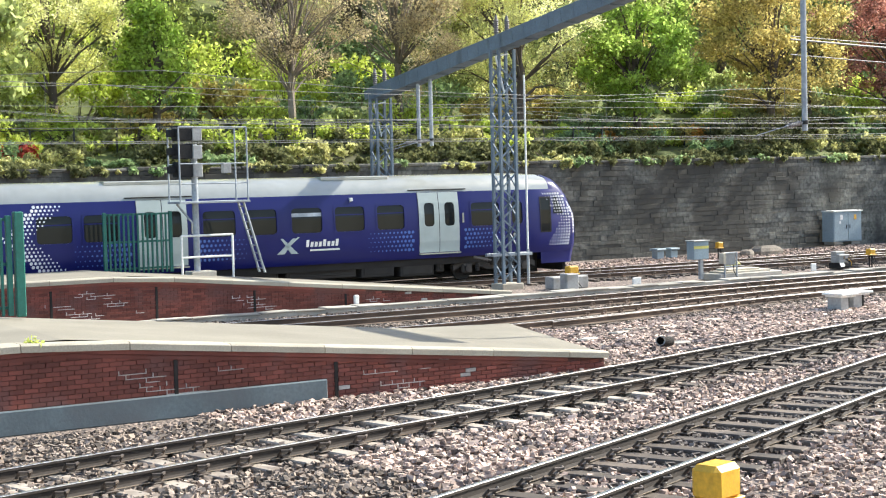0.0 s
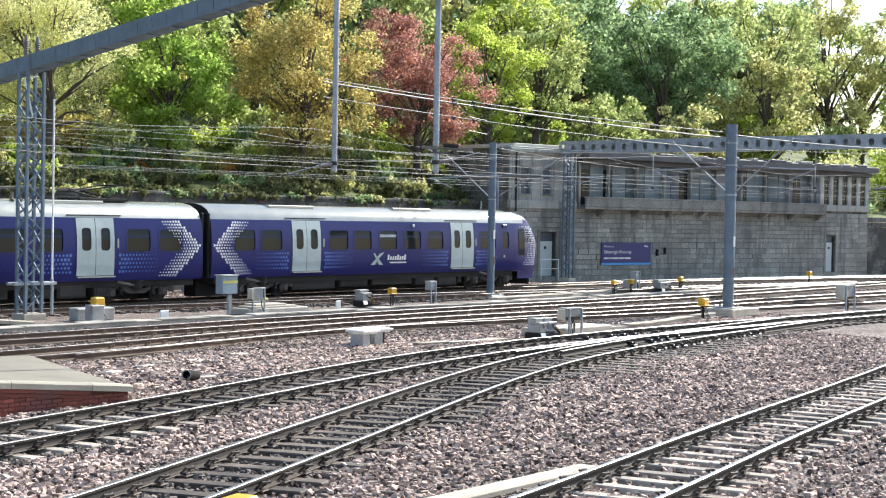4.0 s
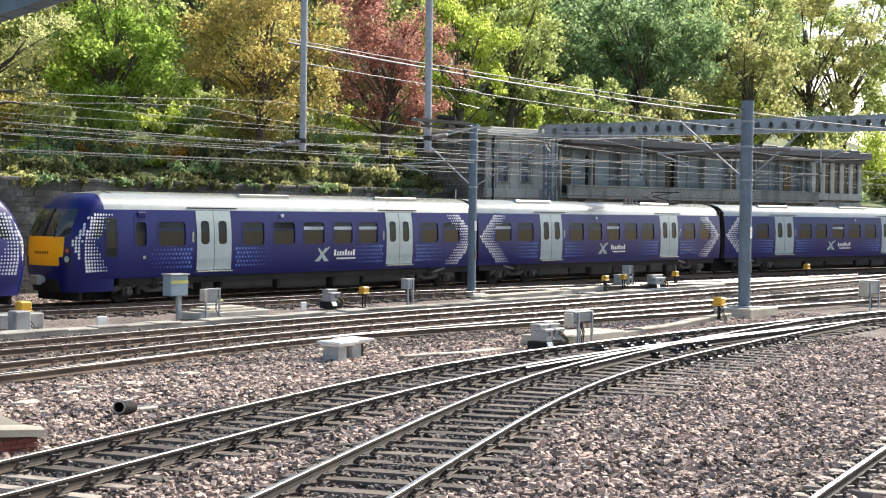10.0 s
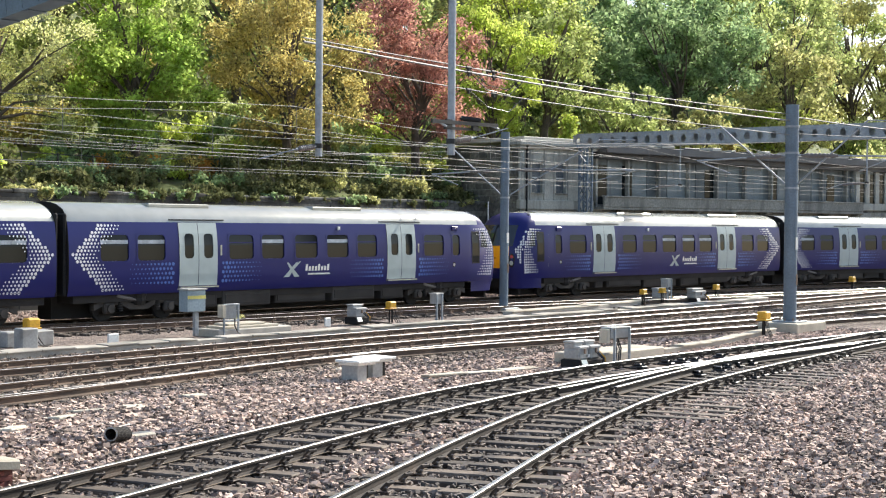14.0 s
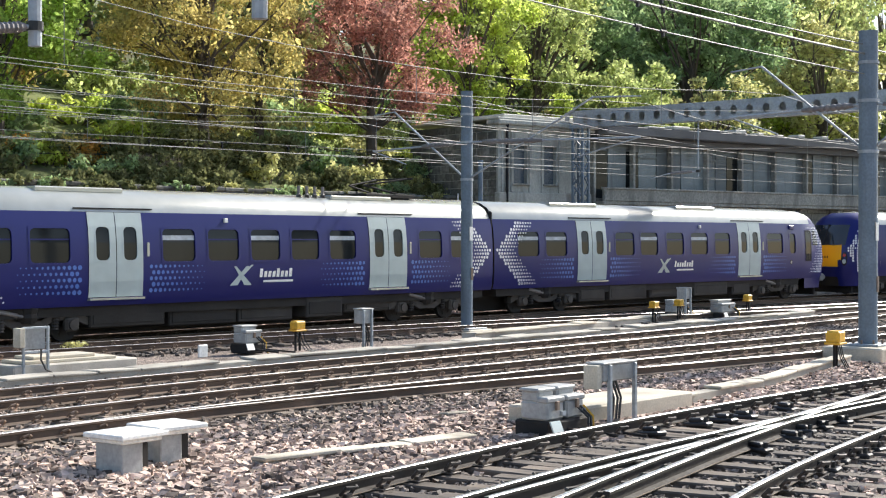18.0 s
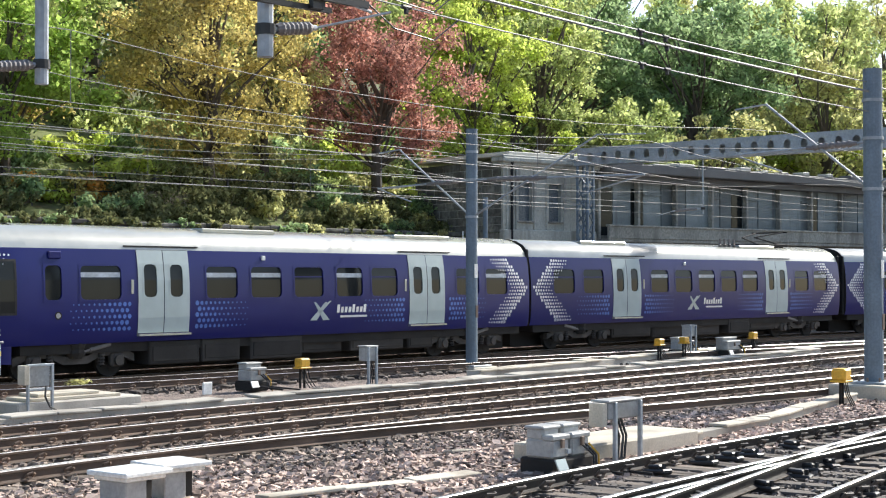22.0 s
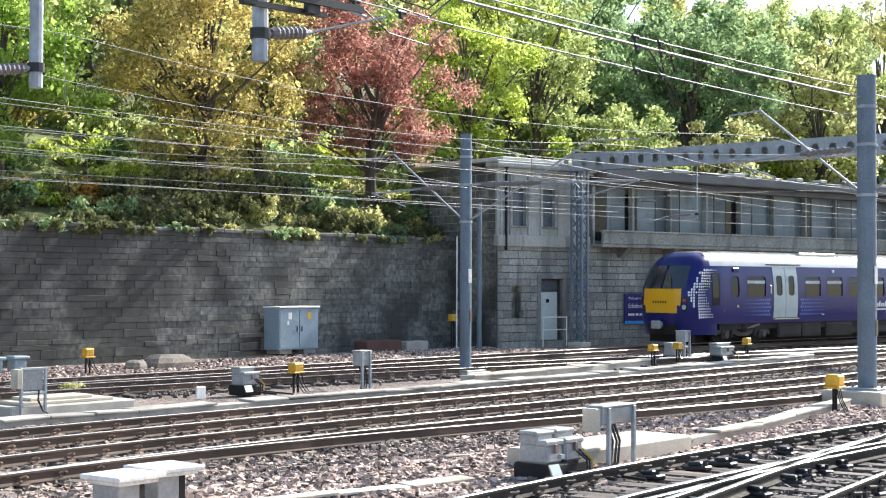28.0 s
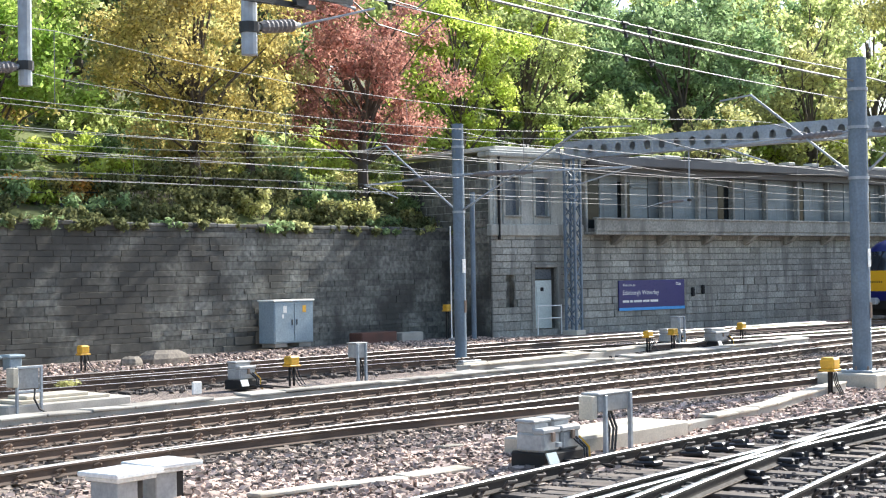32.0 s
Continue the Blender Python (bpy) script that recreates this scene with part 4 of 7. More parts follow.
def portal(s, v_far, v_near, z, posts, drops, label, deep, rise=0.0, post=0.62, pierced=True):
    """A boom across the tracks on lattice posts, with drop tubes and line arms below it."""
    top = thing("overhead_portal", YARD, label, "line gantry", "overhead line supports")
    high = lambda v: z + rise * (posts[0] - v)
    for p in posts:
        lattice_post(top, s, p, -0.1, high(p), post)
    boom = pose(0, posts[0], z, -math.degrees(math.atan(rise)), 0, 0)
    y0, y1 = v_near - posts[0], v_far - posts[0]
    b = Build()
    b.box(s - 0.3, s + 0.3, y0, y1, 0, 0.07).box(s - 0.3, s + 0.3, y0, y1, deep, deep + 0.07)
    part("boom_chord", b, GALV if pierced else STEEL_BLUE, top, m=boom)
    hi = deep - 0.07
    ring = [(0.0, 0.0), (0.35, 0.0), (0.7, 0.0), (0.7, hi / 2), (0.7, hi), (0.35, hi), (0.0, hi), (0.0, hi / 2)]
    hole = [(0.35 + 0.15 * math.cos(radians(225 + 45 * k)), hi * 0.45 + 0.2 * math.sin(radians(225 + 45 * k))) for k in range(8)]
    b = Build()
    if pierced:
        for e in (-0.012, 0.012):
            b.v += [(e, p, q) for p, q in ring + hole]
        for e in (0, 16):
            for k in range(8):
                b.f.append((e + k, e + (k + 1) % 8, e + 8 + (k + 1) % 8, e + 8 + k))
                b.m.append(0)
    else:
        b.box(-0.008, 0.008, 0.01, 0.69, 0, hi)
        for y in np.arange(y0 + 0.3, y1, 1.15):
            part("batten", Build().box(s - 0.28, s + 0.28, y - 0.05, y + 0.05, -0.035, -0.004, 0.006), STEEL_BLUE, top, m=boom)
        for p in posts:
            for e in (-0.22, 0.22):
                part("post_insulator", Build().lathe((s + e, p, high(p) + deep), (s + e, p, high(p) + deep + 0.75), [(0, 0.05)] + [(0.2 + 0.05 * k, 0.1 if k % 2 else 0.065) for k in range(13)] + [(1, 0.04)]), INSULATOR, top, "dark ribbed insulator on the post head")
            part("stay_arm", Build().bar((s - 0.4, p - 0.2, high(p) - 0.25), (s - 0.15, p - 0.3, high(p) - 1.5), 0.09, 0.05).bar((s - 0.4, p - 0.2, high(p) - 0.25), (s + 0.1, p - 0.2, high(p) - 0.15), 0.08, 0.05), WHITE, top, "white stay arm below the boom")
    web = b.mesh("web_panel", GALV if pierced else STEEL_BLUE)
    for x in (s - 0.29, s + 0.29):
        y = y0
        while y < y1 - 0.3:
            part("web_panel", web, None, top, m=boom @ pose(x, y, 0.07))
            y += 0.7
    for v, low in drops:
        tube = part("drop_tube", Build().tube((s, v, low), (s, v, high(v)), 0.075 if deep < 0.5 else 0.035, seg=12), GALV, top, "galvanised drop tube")
        o = 1 if 9 < v < 12 else -1
        base = low + (0.26 if o > 0 else 0.22)
        end = (s + 0.66 * o, v - (0.0 if deep < 0.5 else 1.0) * o, base + 0.1 * o)
        part("line_arm", Build().tube((s, v, base), end, 0.028).tube(end, (end[0] + 0.75 * o, end[1] - 0.3 * o, end[2] + 0.22 * o), 0.012), GALV, tube)
        part("insulator", Build().lathe((s, v, base), end, [(0.2, 0.045)] + [(0.26 + 0.043 * k, 0.066 if k % 2 else 0.055) for k in range(15)] + [(0.92, 0.035)]), INSULATOR, tube, "grey-brown insulator")
        part("collar", Build().tube((s, v, base - 0.05), (s, v, base + 0.05), 0.095, seg=12), CABLE, tube)
        if o > 0 and deep < 0.5:
            y = v - 0.13
            runner = part("section_insulator", Build().bar((s - 0.36, y, low + 0.5), (s + 0.73, y, low + 0.52), 0.05, 0.05).bar((s - 0.85, y - 0.1, low + 0.6), (s + 1.15, y - 0.1, low + 0.62), 0.05, 0.07).bar((s - 0.3, y - 0.05, low + 0.48), (s - 0.3, y - 0.05, low + 0.66), 0.16, 0.06).bar((s + 0.5, y - 0.05, low + 0.5), (s + 0.5, y - 0.05, low + 0.68), 0.16, 0.06), CABLE, tube, "black section insulator across the tube")
            part("ribbed_rod", Build().lathe((s, y - 0.1, low + 0.7), (s + 0.62, y - 0.1, low + 0.69), [(0.0, 0.02)] + [(0.04 + 0.035 * k, 0.05 if k % 2 else 0.025) for k in range(26)] + [(1.0, 0.02)]), CABLE, runner)
            part("horn", Build().tube((s - 0.75, y - 0.1, low + 0.63), (s - 0.42, y - 0.1, low + 0.52), 0.022).tube((s + 0.9, y - 0.1, low + 0.6), (s + 1.2, y - 0.1, low + 0.56), 0.015), GALV, runner, "bare metal horn")
    return top


portal(9.4, 37.0, 8.6, 7.95, (27.9, 36.5), ((10.23, 4.52), (13.83, 4.57), (33.6, 4.85), (32.7, 4.85)),
       "blue-grey lattice gantry spanning the tracks on braced posts", 0.42, 0.13, 0.62, False)
portal(51.4, 36.4, 3.0, 7.2, (36.0,), ((30.3, 5.0), (20.5, 5.0), (16.3, 5.0)), "galvanised gantry with a pierced boom on a lattice post", 0.66, 0.0, 0.42)


def mast(s, v, h, base, r=0.2, block=True):
    top = thing("line_mast", at(s, v), "grey-blue tubular overhead line mast on a concrete base", "mast", "tubular masts")
    part("tube", Build().tube((0, 0, base), (0, 0, h), r, seg=20).tube((0, 0, h), (0, 0, h + 0.03), r * 1.04, seg=20), STEEL_BLUE, top, smooth=False)
    for z in (h * 0.62, h * 0.78, h * 0.9):
        part("clamp_band", Build().tube((0, 0, z), (0, 0, z + 0.07), r * 1.12, seg=20), GALV, top)
    part("base_plate", Build().box(-0.42, 0.42, -0.42, 0.42, base, base + 0.05, 0.01), GALV, top)
    b = Build()
    for a in range(8):
        x, y = 0.34 * math.cos(a * math.pi / 4), 0.34 * math.sin(a * math.pi / 4)
        b.tube((x, y, base + 0.05), (x, y, base + 0.14), 0.025, seg=6)
    tagged(part("bolts", b, RUST, top), kind="stuff")
    part("foundation", Build().box(-0.5, 0.6, -0.5, 0.5, -0.35, base, 0.03) if not block else Build().box(-0.85, 1.2, -0.7, 0.7, -0.35, base, 0.03), PALE_CONCRETE, top)
    part("number_plate", Build().box(-0.09, 0.05, -r - 0.02, -r - 0.005, 2.45, 2.85), WHITE, top, "small white plate")
    part("hazard_plate", Build().box(-0.03, 0.07, -r - 0.02, -r - 0.005, 1.3, 1.65), RUST, top, "narrow faded plate")
    return top


M1 = mast(33.1, 27.2, 6.75, -0.12, 0.17, False)
M2 = mast(31.3, 14.1, 7.1, 0.1, 0.21)
b = thing("standpipe", at(45.88, 37.0), "slim blue-grey tube standing at the building corner", "pipe")
part("tube", Build().tube((0, 0, -0.3), (0, 0, 5.6), 0.1, seg=12).tube((0, 0, 5.6), (0, 0, 5.66), 0.115, seg=12), STEEL_BLUE, b)
b = thing("earth_rod", at(44.6, 37.1), "thin white rod standing before the wall", "rod")
part("rod", Build().tube((0, 0, -0.3), (0, 0, 4.3), 0.028, seg=6), WHITE, b)
part("foot", Build().box(-0.08, 0.08, -0.08, 0.08, -0.28, -0.1, 0.01), GREY_BOX, b)


def cantilever(m, z, toward, name="line_arm"):
    a, c, e = Vector((0, 0, z)), Vector((0.2, toward, z - 0.1)), Vector((0.1, toward * 0.75, z + 1.05))
    arm = part(name, Build().tube(a, c, 0.03).tube((0, 0, z - 1.1), e, 0.03).tube(e, (0.25, toward, z + 1.0), 0.022).tube(c, (0.2, toward * 0.65, z - 0.55), 0.02), GALV, m)
    b = Build().lathe(a, c, RIBS)
    part("insulator", b, INSULATOR, arm)


cantilever(M1, 5.3, 3.9)
cantilever(M1, 5.3, -5.8)
cantilever(M2, 5.5, 3.6)
cantilever(M2, 5.5, -3.4)


def wires():
    """Contact and catenary wires over each line, hung between the supports."""
    rows = [("far line", [(s, main_v(s)) for s in range(-60, 111, 5)], (-60, 108)), ("crossover", CROSS, (-30, 70)), ("middle line", MID_1, (-40, 80)),
            ("second middle line", MID_2, (-40, 78))]
    for label, kn, (s0, s1) in rows:
        top = thing("overhead_line", YARD, "thin overhead wires hung above the " + label, "overhead wire", "overhead wires")
        low, high = Build(), Build()
        pts = []
        for s in np.arange(s0, s1 + 0.1, 2.5):
            f = ((s - 11.8) % 20.0) / 20.0
            pts.append((Vector((s, line(kn, s) + 0.25 * math.sin(s * 0.16), 0)), 4.95, 6.05 - 1.9 * f * (1 - f)))
        up = Vector((0, 0, 1))
        low.pipe([p + up * a for p, a, c in pts], 0.006)
        high.pipe([p + up * c for p, a, c in pts], 0.0065)
        part("contact_wire", low, WIRE, top)
        part("catenary_wire", high, WIRE, top)
        for p, a, c in pts[::3]:
            part("dropper", Build().tube(p + up * a, p + up * c, 0.006, seg=4, caps=False), WIRE, top)
    for a, c, r in (((9.4, 14.3, 7.0), (31.3, 14.1, 6.61), 0.036), ((9.4, 14.3, 7.08), (31.3, 14.15, 6.83), 0.02), ((9.4, 14.3, 6.6), (31.3, 14.1, 6.16), 0.018),
                    ((31.3, 14.1, 6.75), (51.4, 14.5, 7.1), 0.03), ((31.3, 14.1, 6.2), (60, 8, 7.1), 0.015), ((32.9, 27.2, 6.6), (51.4, 30, 6.2), 0.014),
                    ((32.9, 27.2, 6.4), (51.4, 22, 7.2), 0.012), ((-20, 24.0, 6.6), (32.9, 27.2, 6.0), 0.012), ((-20, 33.8, 6.3), (51.4, 32.5, 6.6), 0.012), ((-20, 36.5, 5.9), (51.4, 35.5, 6.3), 0.012),
                    ((-20, 35.2, 5.2), (51.4, 34, 5.4), 0.014), ((-20, 25.5, 5.6), (32.9, 27.0, 5.2), 0.012)):
        a, c = Vector(a), Vector(c)
        b = Build()
        pts = [a.lerp(c, k / 8) - Vector((0, 0, 0.5 * (k / 8) * (1 - k / 8))) for k in range(9)]
        b.pipe(pts, r * 0.7)
        cable = thing("feeder_cable", YARD, "sagging bare feeder wire strung between gantries", "overhead wire", "overhead wires")
        part("strand", b, WIRE, cable)
        if abs(c.x - 31.3) < 0.01:
            # dark clamps and short hanging jumpers on the near feeders
            for f in (2, 2.35, 4.6, 4.9):
                p = pts[int(f)].lerp(pts[int(f) + 1], f % 1)
                part("clamp", Build().tube(p - Vector((0.09, 0, 0)), p + Vector((0.09, 0, 0)), 0.035, seg=8).box(p.x - 0.03, p.x + 0.03, p.y - 0.03, p.y + 0.03, p.z - 0.1, p.z + 0.02, 0.01), CABLE, cable, "dark wire clamp")
            p, q = pts[2], pts[4].lerp(pts[5], 0.6)
            part("jumper", Build().pipe([p, p.lerp(q, 0.1) - Vector((0, 0, 0.35)), p.lerp(q, 0.22) - Vector((0, 0, 0.4)), p.lerp(q, 0.3)], 0.012), CABLE, cable, "loose jumper wire")


wires()


# ---- train ----
# pale colour stands in for the sky mirrored in an open hopper pane
HOPPER = shade("hopper_sky_gleam", (0.42, 0.47, 0.52), 0.15, vary=0.25, big=2.5, bump=0, world_space=False)
SIDE = [(1.30, 0.86), (1.36, 1.02), (1.395, 1.45), (1.40, 1.9), (1.385, 2.4), (1.345, 2.79), (1.28, 3.15)]
ARCH = [(1.28, 3.15), (1.22, 3.34), (1.05, 3.53), (0.75, 3.68), (0.38, 3.75), (0.0, 3.77)]


def side_y(z):
    return float(np.interp(z, [p[1] for p in SIDE], [p[0] for p in SIDE]))


def skin(b, x0, x1, z0, z1, sgn, out=0.0, k=0):
    """A patch of the coach side, following its bulge."""
    zs = [z0] + [p[1] for p in SIDE if z0 + 0.01 < p[1] < z1 - 0.01] + [z1]
    for a, c in zip(zs, zs[1:]):
        b.face([(x0, sgn * (side_y(a) + out), a), (x1, sgn * (side_y(a) + out), a), (x1, sgn * (side_y(c) + out), c), (x0, sgn * (side_y(c) + out), c)], k)


def welded(b, name, mat):
    """A smooth skin: the patches of a Build joined at their shared corners."""
    me = b.mesh(name, mat)
    bm = bmesh.new()
    bm.from_mesh(me)
    bmesh.ops.remove_doubles(bm, verts=bm.verts, dist=0.001)
    bmesh.ops.recalc_face_normals(bm, faces=bm.faces)
    bm.to_mesh(me)
    bm.free()
    me.polygons.foreach_set("use_smooth", [True] * len(me.polygons))
    return me


def disc(b, x, z, r, sgn, out, k=0, seg=8):
    pts = []
    for j in range(seg):
        h = 2 * math.pi * j / seg
        zz = z + r * math.sin(h)
        pts.append((x + r * math.cos(h), sgn * (side_y(zz) + out), zz))
    b.face(pts, k)


def frame_ring(x0, x1, z0, z1, wide, r, sgn, out, deep):
    """A frame round an opening: square outside, with rounded inner corners and a reveal."""
    inner, outer = [], []
    a0, a1, c0, c1 = x0 + wide, x1 - wide, z0 + wide, z1 - wide
    for cx, cz, ox, oz, h0 in ((a1 - r, c1 - r, x1, z1, 0), (a0 + r, c1 - r, x0, z1, 90), (a0 + r, c0 + r, x0, z0, 180), (a1 - r, c0 + r, x1, z0, 270)):
        for k in range(5):
            h = radians(h0 + 22.5 * k)
            inner.append((cx + r * math.cos(h), cz + r * math.sin(h)))
            outer.append((ox, oz))
        if h0 in (90, 270):
            inner.append((a0 if h0 == 90 else a1, 2.4))
            outer.append((x0 if h0 == 90 else x1, 2.4))
    b = Build()
    k = len(inner)
    for loop, o in ((outer, out), (inner, out), (inner, out - deep)):
        b.v += [(x, sgn * (side_y(z) + o), z) for x, z in loop]
    for i in range(k):
        g = (i + 1) % k
        b.f += [(i, g, k + g, k + i) if outer[i] != outer[g] else (i, k + g, k + i), (k + i, k + g, 2 * k + g, 2 * k + i)]
        b.m += [0, 0]
    return b


def window_part(top, x0, x1, z0, z1, sgn, hopper, bright):
    b = Build()
    skin(b, x0, x1, z0, z1, sgn, -0.03)
    w = part("window", b, GLASS, top)
    part("frame", frame_ring(x0 - 0.03, x1 + 0.03, z0 - 0.03, z1 + 0.03, 0.05, 0.13, sgn, 0.008, 0.036), PURPLE, w)
    if hopper:
        h = Build()
        zb = z1 - 0.30
        y = side_y(zb) - 0.024
        h.face([(x0 + 0.03, sgn * y, zb), (x1 - 0.03, sgn * y, zb), (x1 - 0.03, sgn * y, zb + (0.12 if bright else 0.035)), (x0 + 0.03, sgn * y, zb + (0.12 if bright else 0.035))])
        part("hopper_vent", h, HOPPER if bright else PURPLE, w, "pale band painted as sky reflected in the hopper pane" if bright else "")


def wheelset():
    b = Build()
    b.tube((0, -0.9, 0), (0, 0.9, 0), 0.08, seg=10)
    for y in (-0.75, 0.75):
        b.tube((0, y - 0.065, 0), (0, y + 0.065, 0), 0.42, seg=24)
        for k in range(6):
            h = k * math.pi / 3
            o = 0.07 if y > 0 else -0.07
            b.tube((0.26 * math.cos(h), y + o, 0.26 * math.sin(h)), (0.26 * math.cos(h), y + o * 1.2, 0.26 * math.sin(h)), 0.05, seg=8)
    return b.mesh("wheelset", UNDER)


WHEELS = wheelset()
ROLLING = []


def bogie(top, x):
    frame_ = Build()
    for y in (-1.02, 1.02):
        crest = [(-1.75, 0.56), (-1.25, 0.75), (-0.7, 0.71), (-0.35, 0.55), (0.35, 0.55), (0.7, 0.71), (1.25, 0.75), (1.75, 0.56)]
        part("side_frame", Build().sweep([(Vector((x + e, y, h)), Vector((0, 1, 0))) for e, h in crest], [(-0.085, -0.19), (0.085, -0.19), (0.085, 0.0), (-0.085, 0.0)]), BOGIE, top, "grimy cranked bogie side frame")
    frame_.box(x - 0.4, x + 0.4, -1.0, 1.0, 0.4, 0.8, 0.03)
    bg = part("bogie", frame_, BOGIE, top, "grimy steel bogie frame")
    for y in (-1.1, 1.1):
        out = 1 if y > 0 else -1
        for e in (-1.2, 1.2):
            part("axlebox", Build().box(x + e - 0.2, x + e + 0.2, y - 0.1, y + 0.1, 0.26, 0.6, 0.05).tube((x + e, y + 0.1 * out, 0.42), (x + e, y + 0.16 * out, 0.42), 0.13, seg=14), BOGIE, bg)
            part("coil_spring", Build().lathe((x + e * 0.62, y, 0.32), (x + e * 0.62, y, 0.7), [(0, 0.1)] + [(0.1 + 0.1 * k, 0.1 if k % 2 else 0.075) for k in range(9)] + [(1, 0.1)]), UNDER_BOX, bg)
        part("air_bag", Build().lathe((x, y * 0.96, 0.5), (x, y * 0.96, 0.95), [(0, 0.2), (0.3, 0.27), (0.5, 0.24), (0.75, 0.28), (1, 0.2)]), UNDER, bg, "black rubber air spring")
        part("damper", Build().tube((x - 0.95, y + 0.08 * out, 0.82), (x - 0.35, y + 0.08 * out, 0.7), 0.055).tube((x - 0.35, y + 0.08 * out, 0.7), (x + 0.1, y + 0.08 * out, 0.6), 0.035), INSULATOR, bg, "dusty metal damper")
    for e in (-1.2, 1.2):
        w = part("wheelset", WHEELS, None, bg, m=pose(x + e, 0, 0.42))
        ROLLING.append((w, x + e))


def emblem(top, x, z, sgn, hand):
    """A crossed-stroke emblem with a bar of lettering beside it."""
    b = Build()
    y = lambda q: sgn * (side_y(q) + 0.016)
    for (x0, z0, w0), (x1, z1, w1) in tuple(tuple(tuple(0.82 * n for n in e) for e in g) for g in (((-0.5, -0.32, 0.16), (0.1, 0.3, 0.06)), ((-0.45, 0.3, 0.05), (0.12, -0.32, 0.16)), ((-0.16, 0.02, 0.1), (0.3, 0.34, 0.05)))):
        b.face([(x + hand * (x0 - w0), y(z + z0), z + z0), (x + hand * (x0 + w0), y(z + z0), z + z0), (x + hand * (x1 + w1), y(z + z1), z + z1), (x + hand * (x1 - w1), y(z + z1), z + z1)])
    part("emblem", b, DOOR, top, "pale crossed-stroke emblem")
    b = Build()
    px = 0.5
    for k in range(8):
        w, tall = 0.105, 0.23 if k in (0, 4, 7) else 0.16
        b.face([(x + hand * px, y(z - 0.06), z - 0.06), (x + hand * (px + w), y(z - 0.06), z - 0.06), (x + hand * (px + w + 0.03), y(z + tall - 0.06), z + tall - 0.06), (x + hand * (px + 0.03), y(z + tall - 0.06), z + tall - 0.06)])
        px += w + 0.05
    b.face([(x + hand * 0.65, y(z - 0.2), z - 0.2), (x + hand * 1.75, y(z - 0.2), z - 0.2), (x + hand * 1.75, y(z - 0.14), z - 0.14), (x + hand * 0.65, y(z - 0.14), z - 0.14)])
    tagged(part("lettering", b, WHITE, top, "white bars of lettering"), kind="stuff")


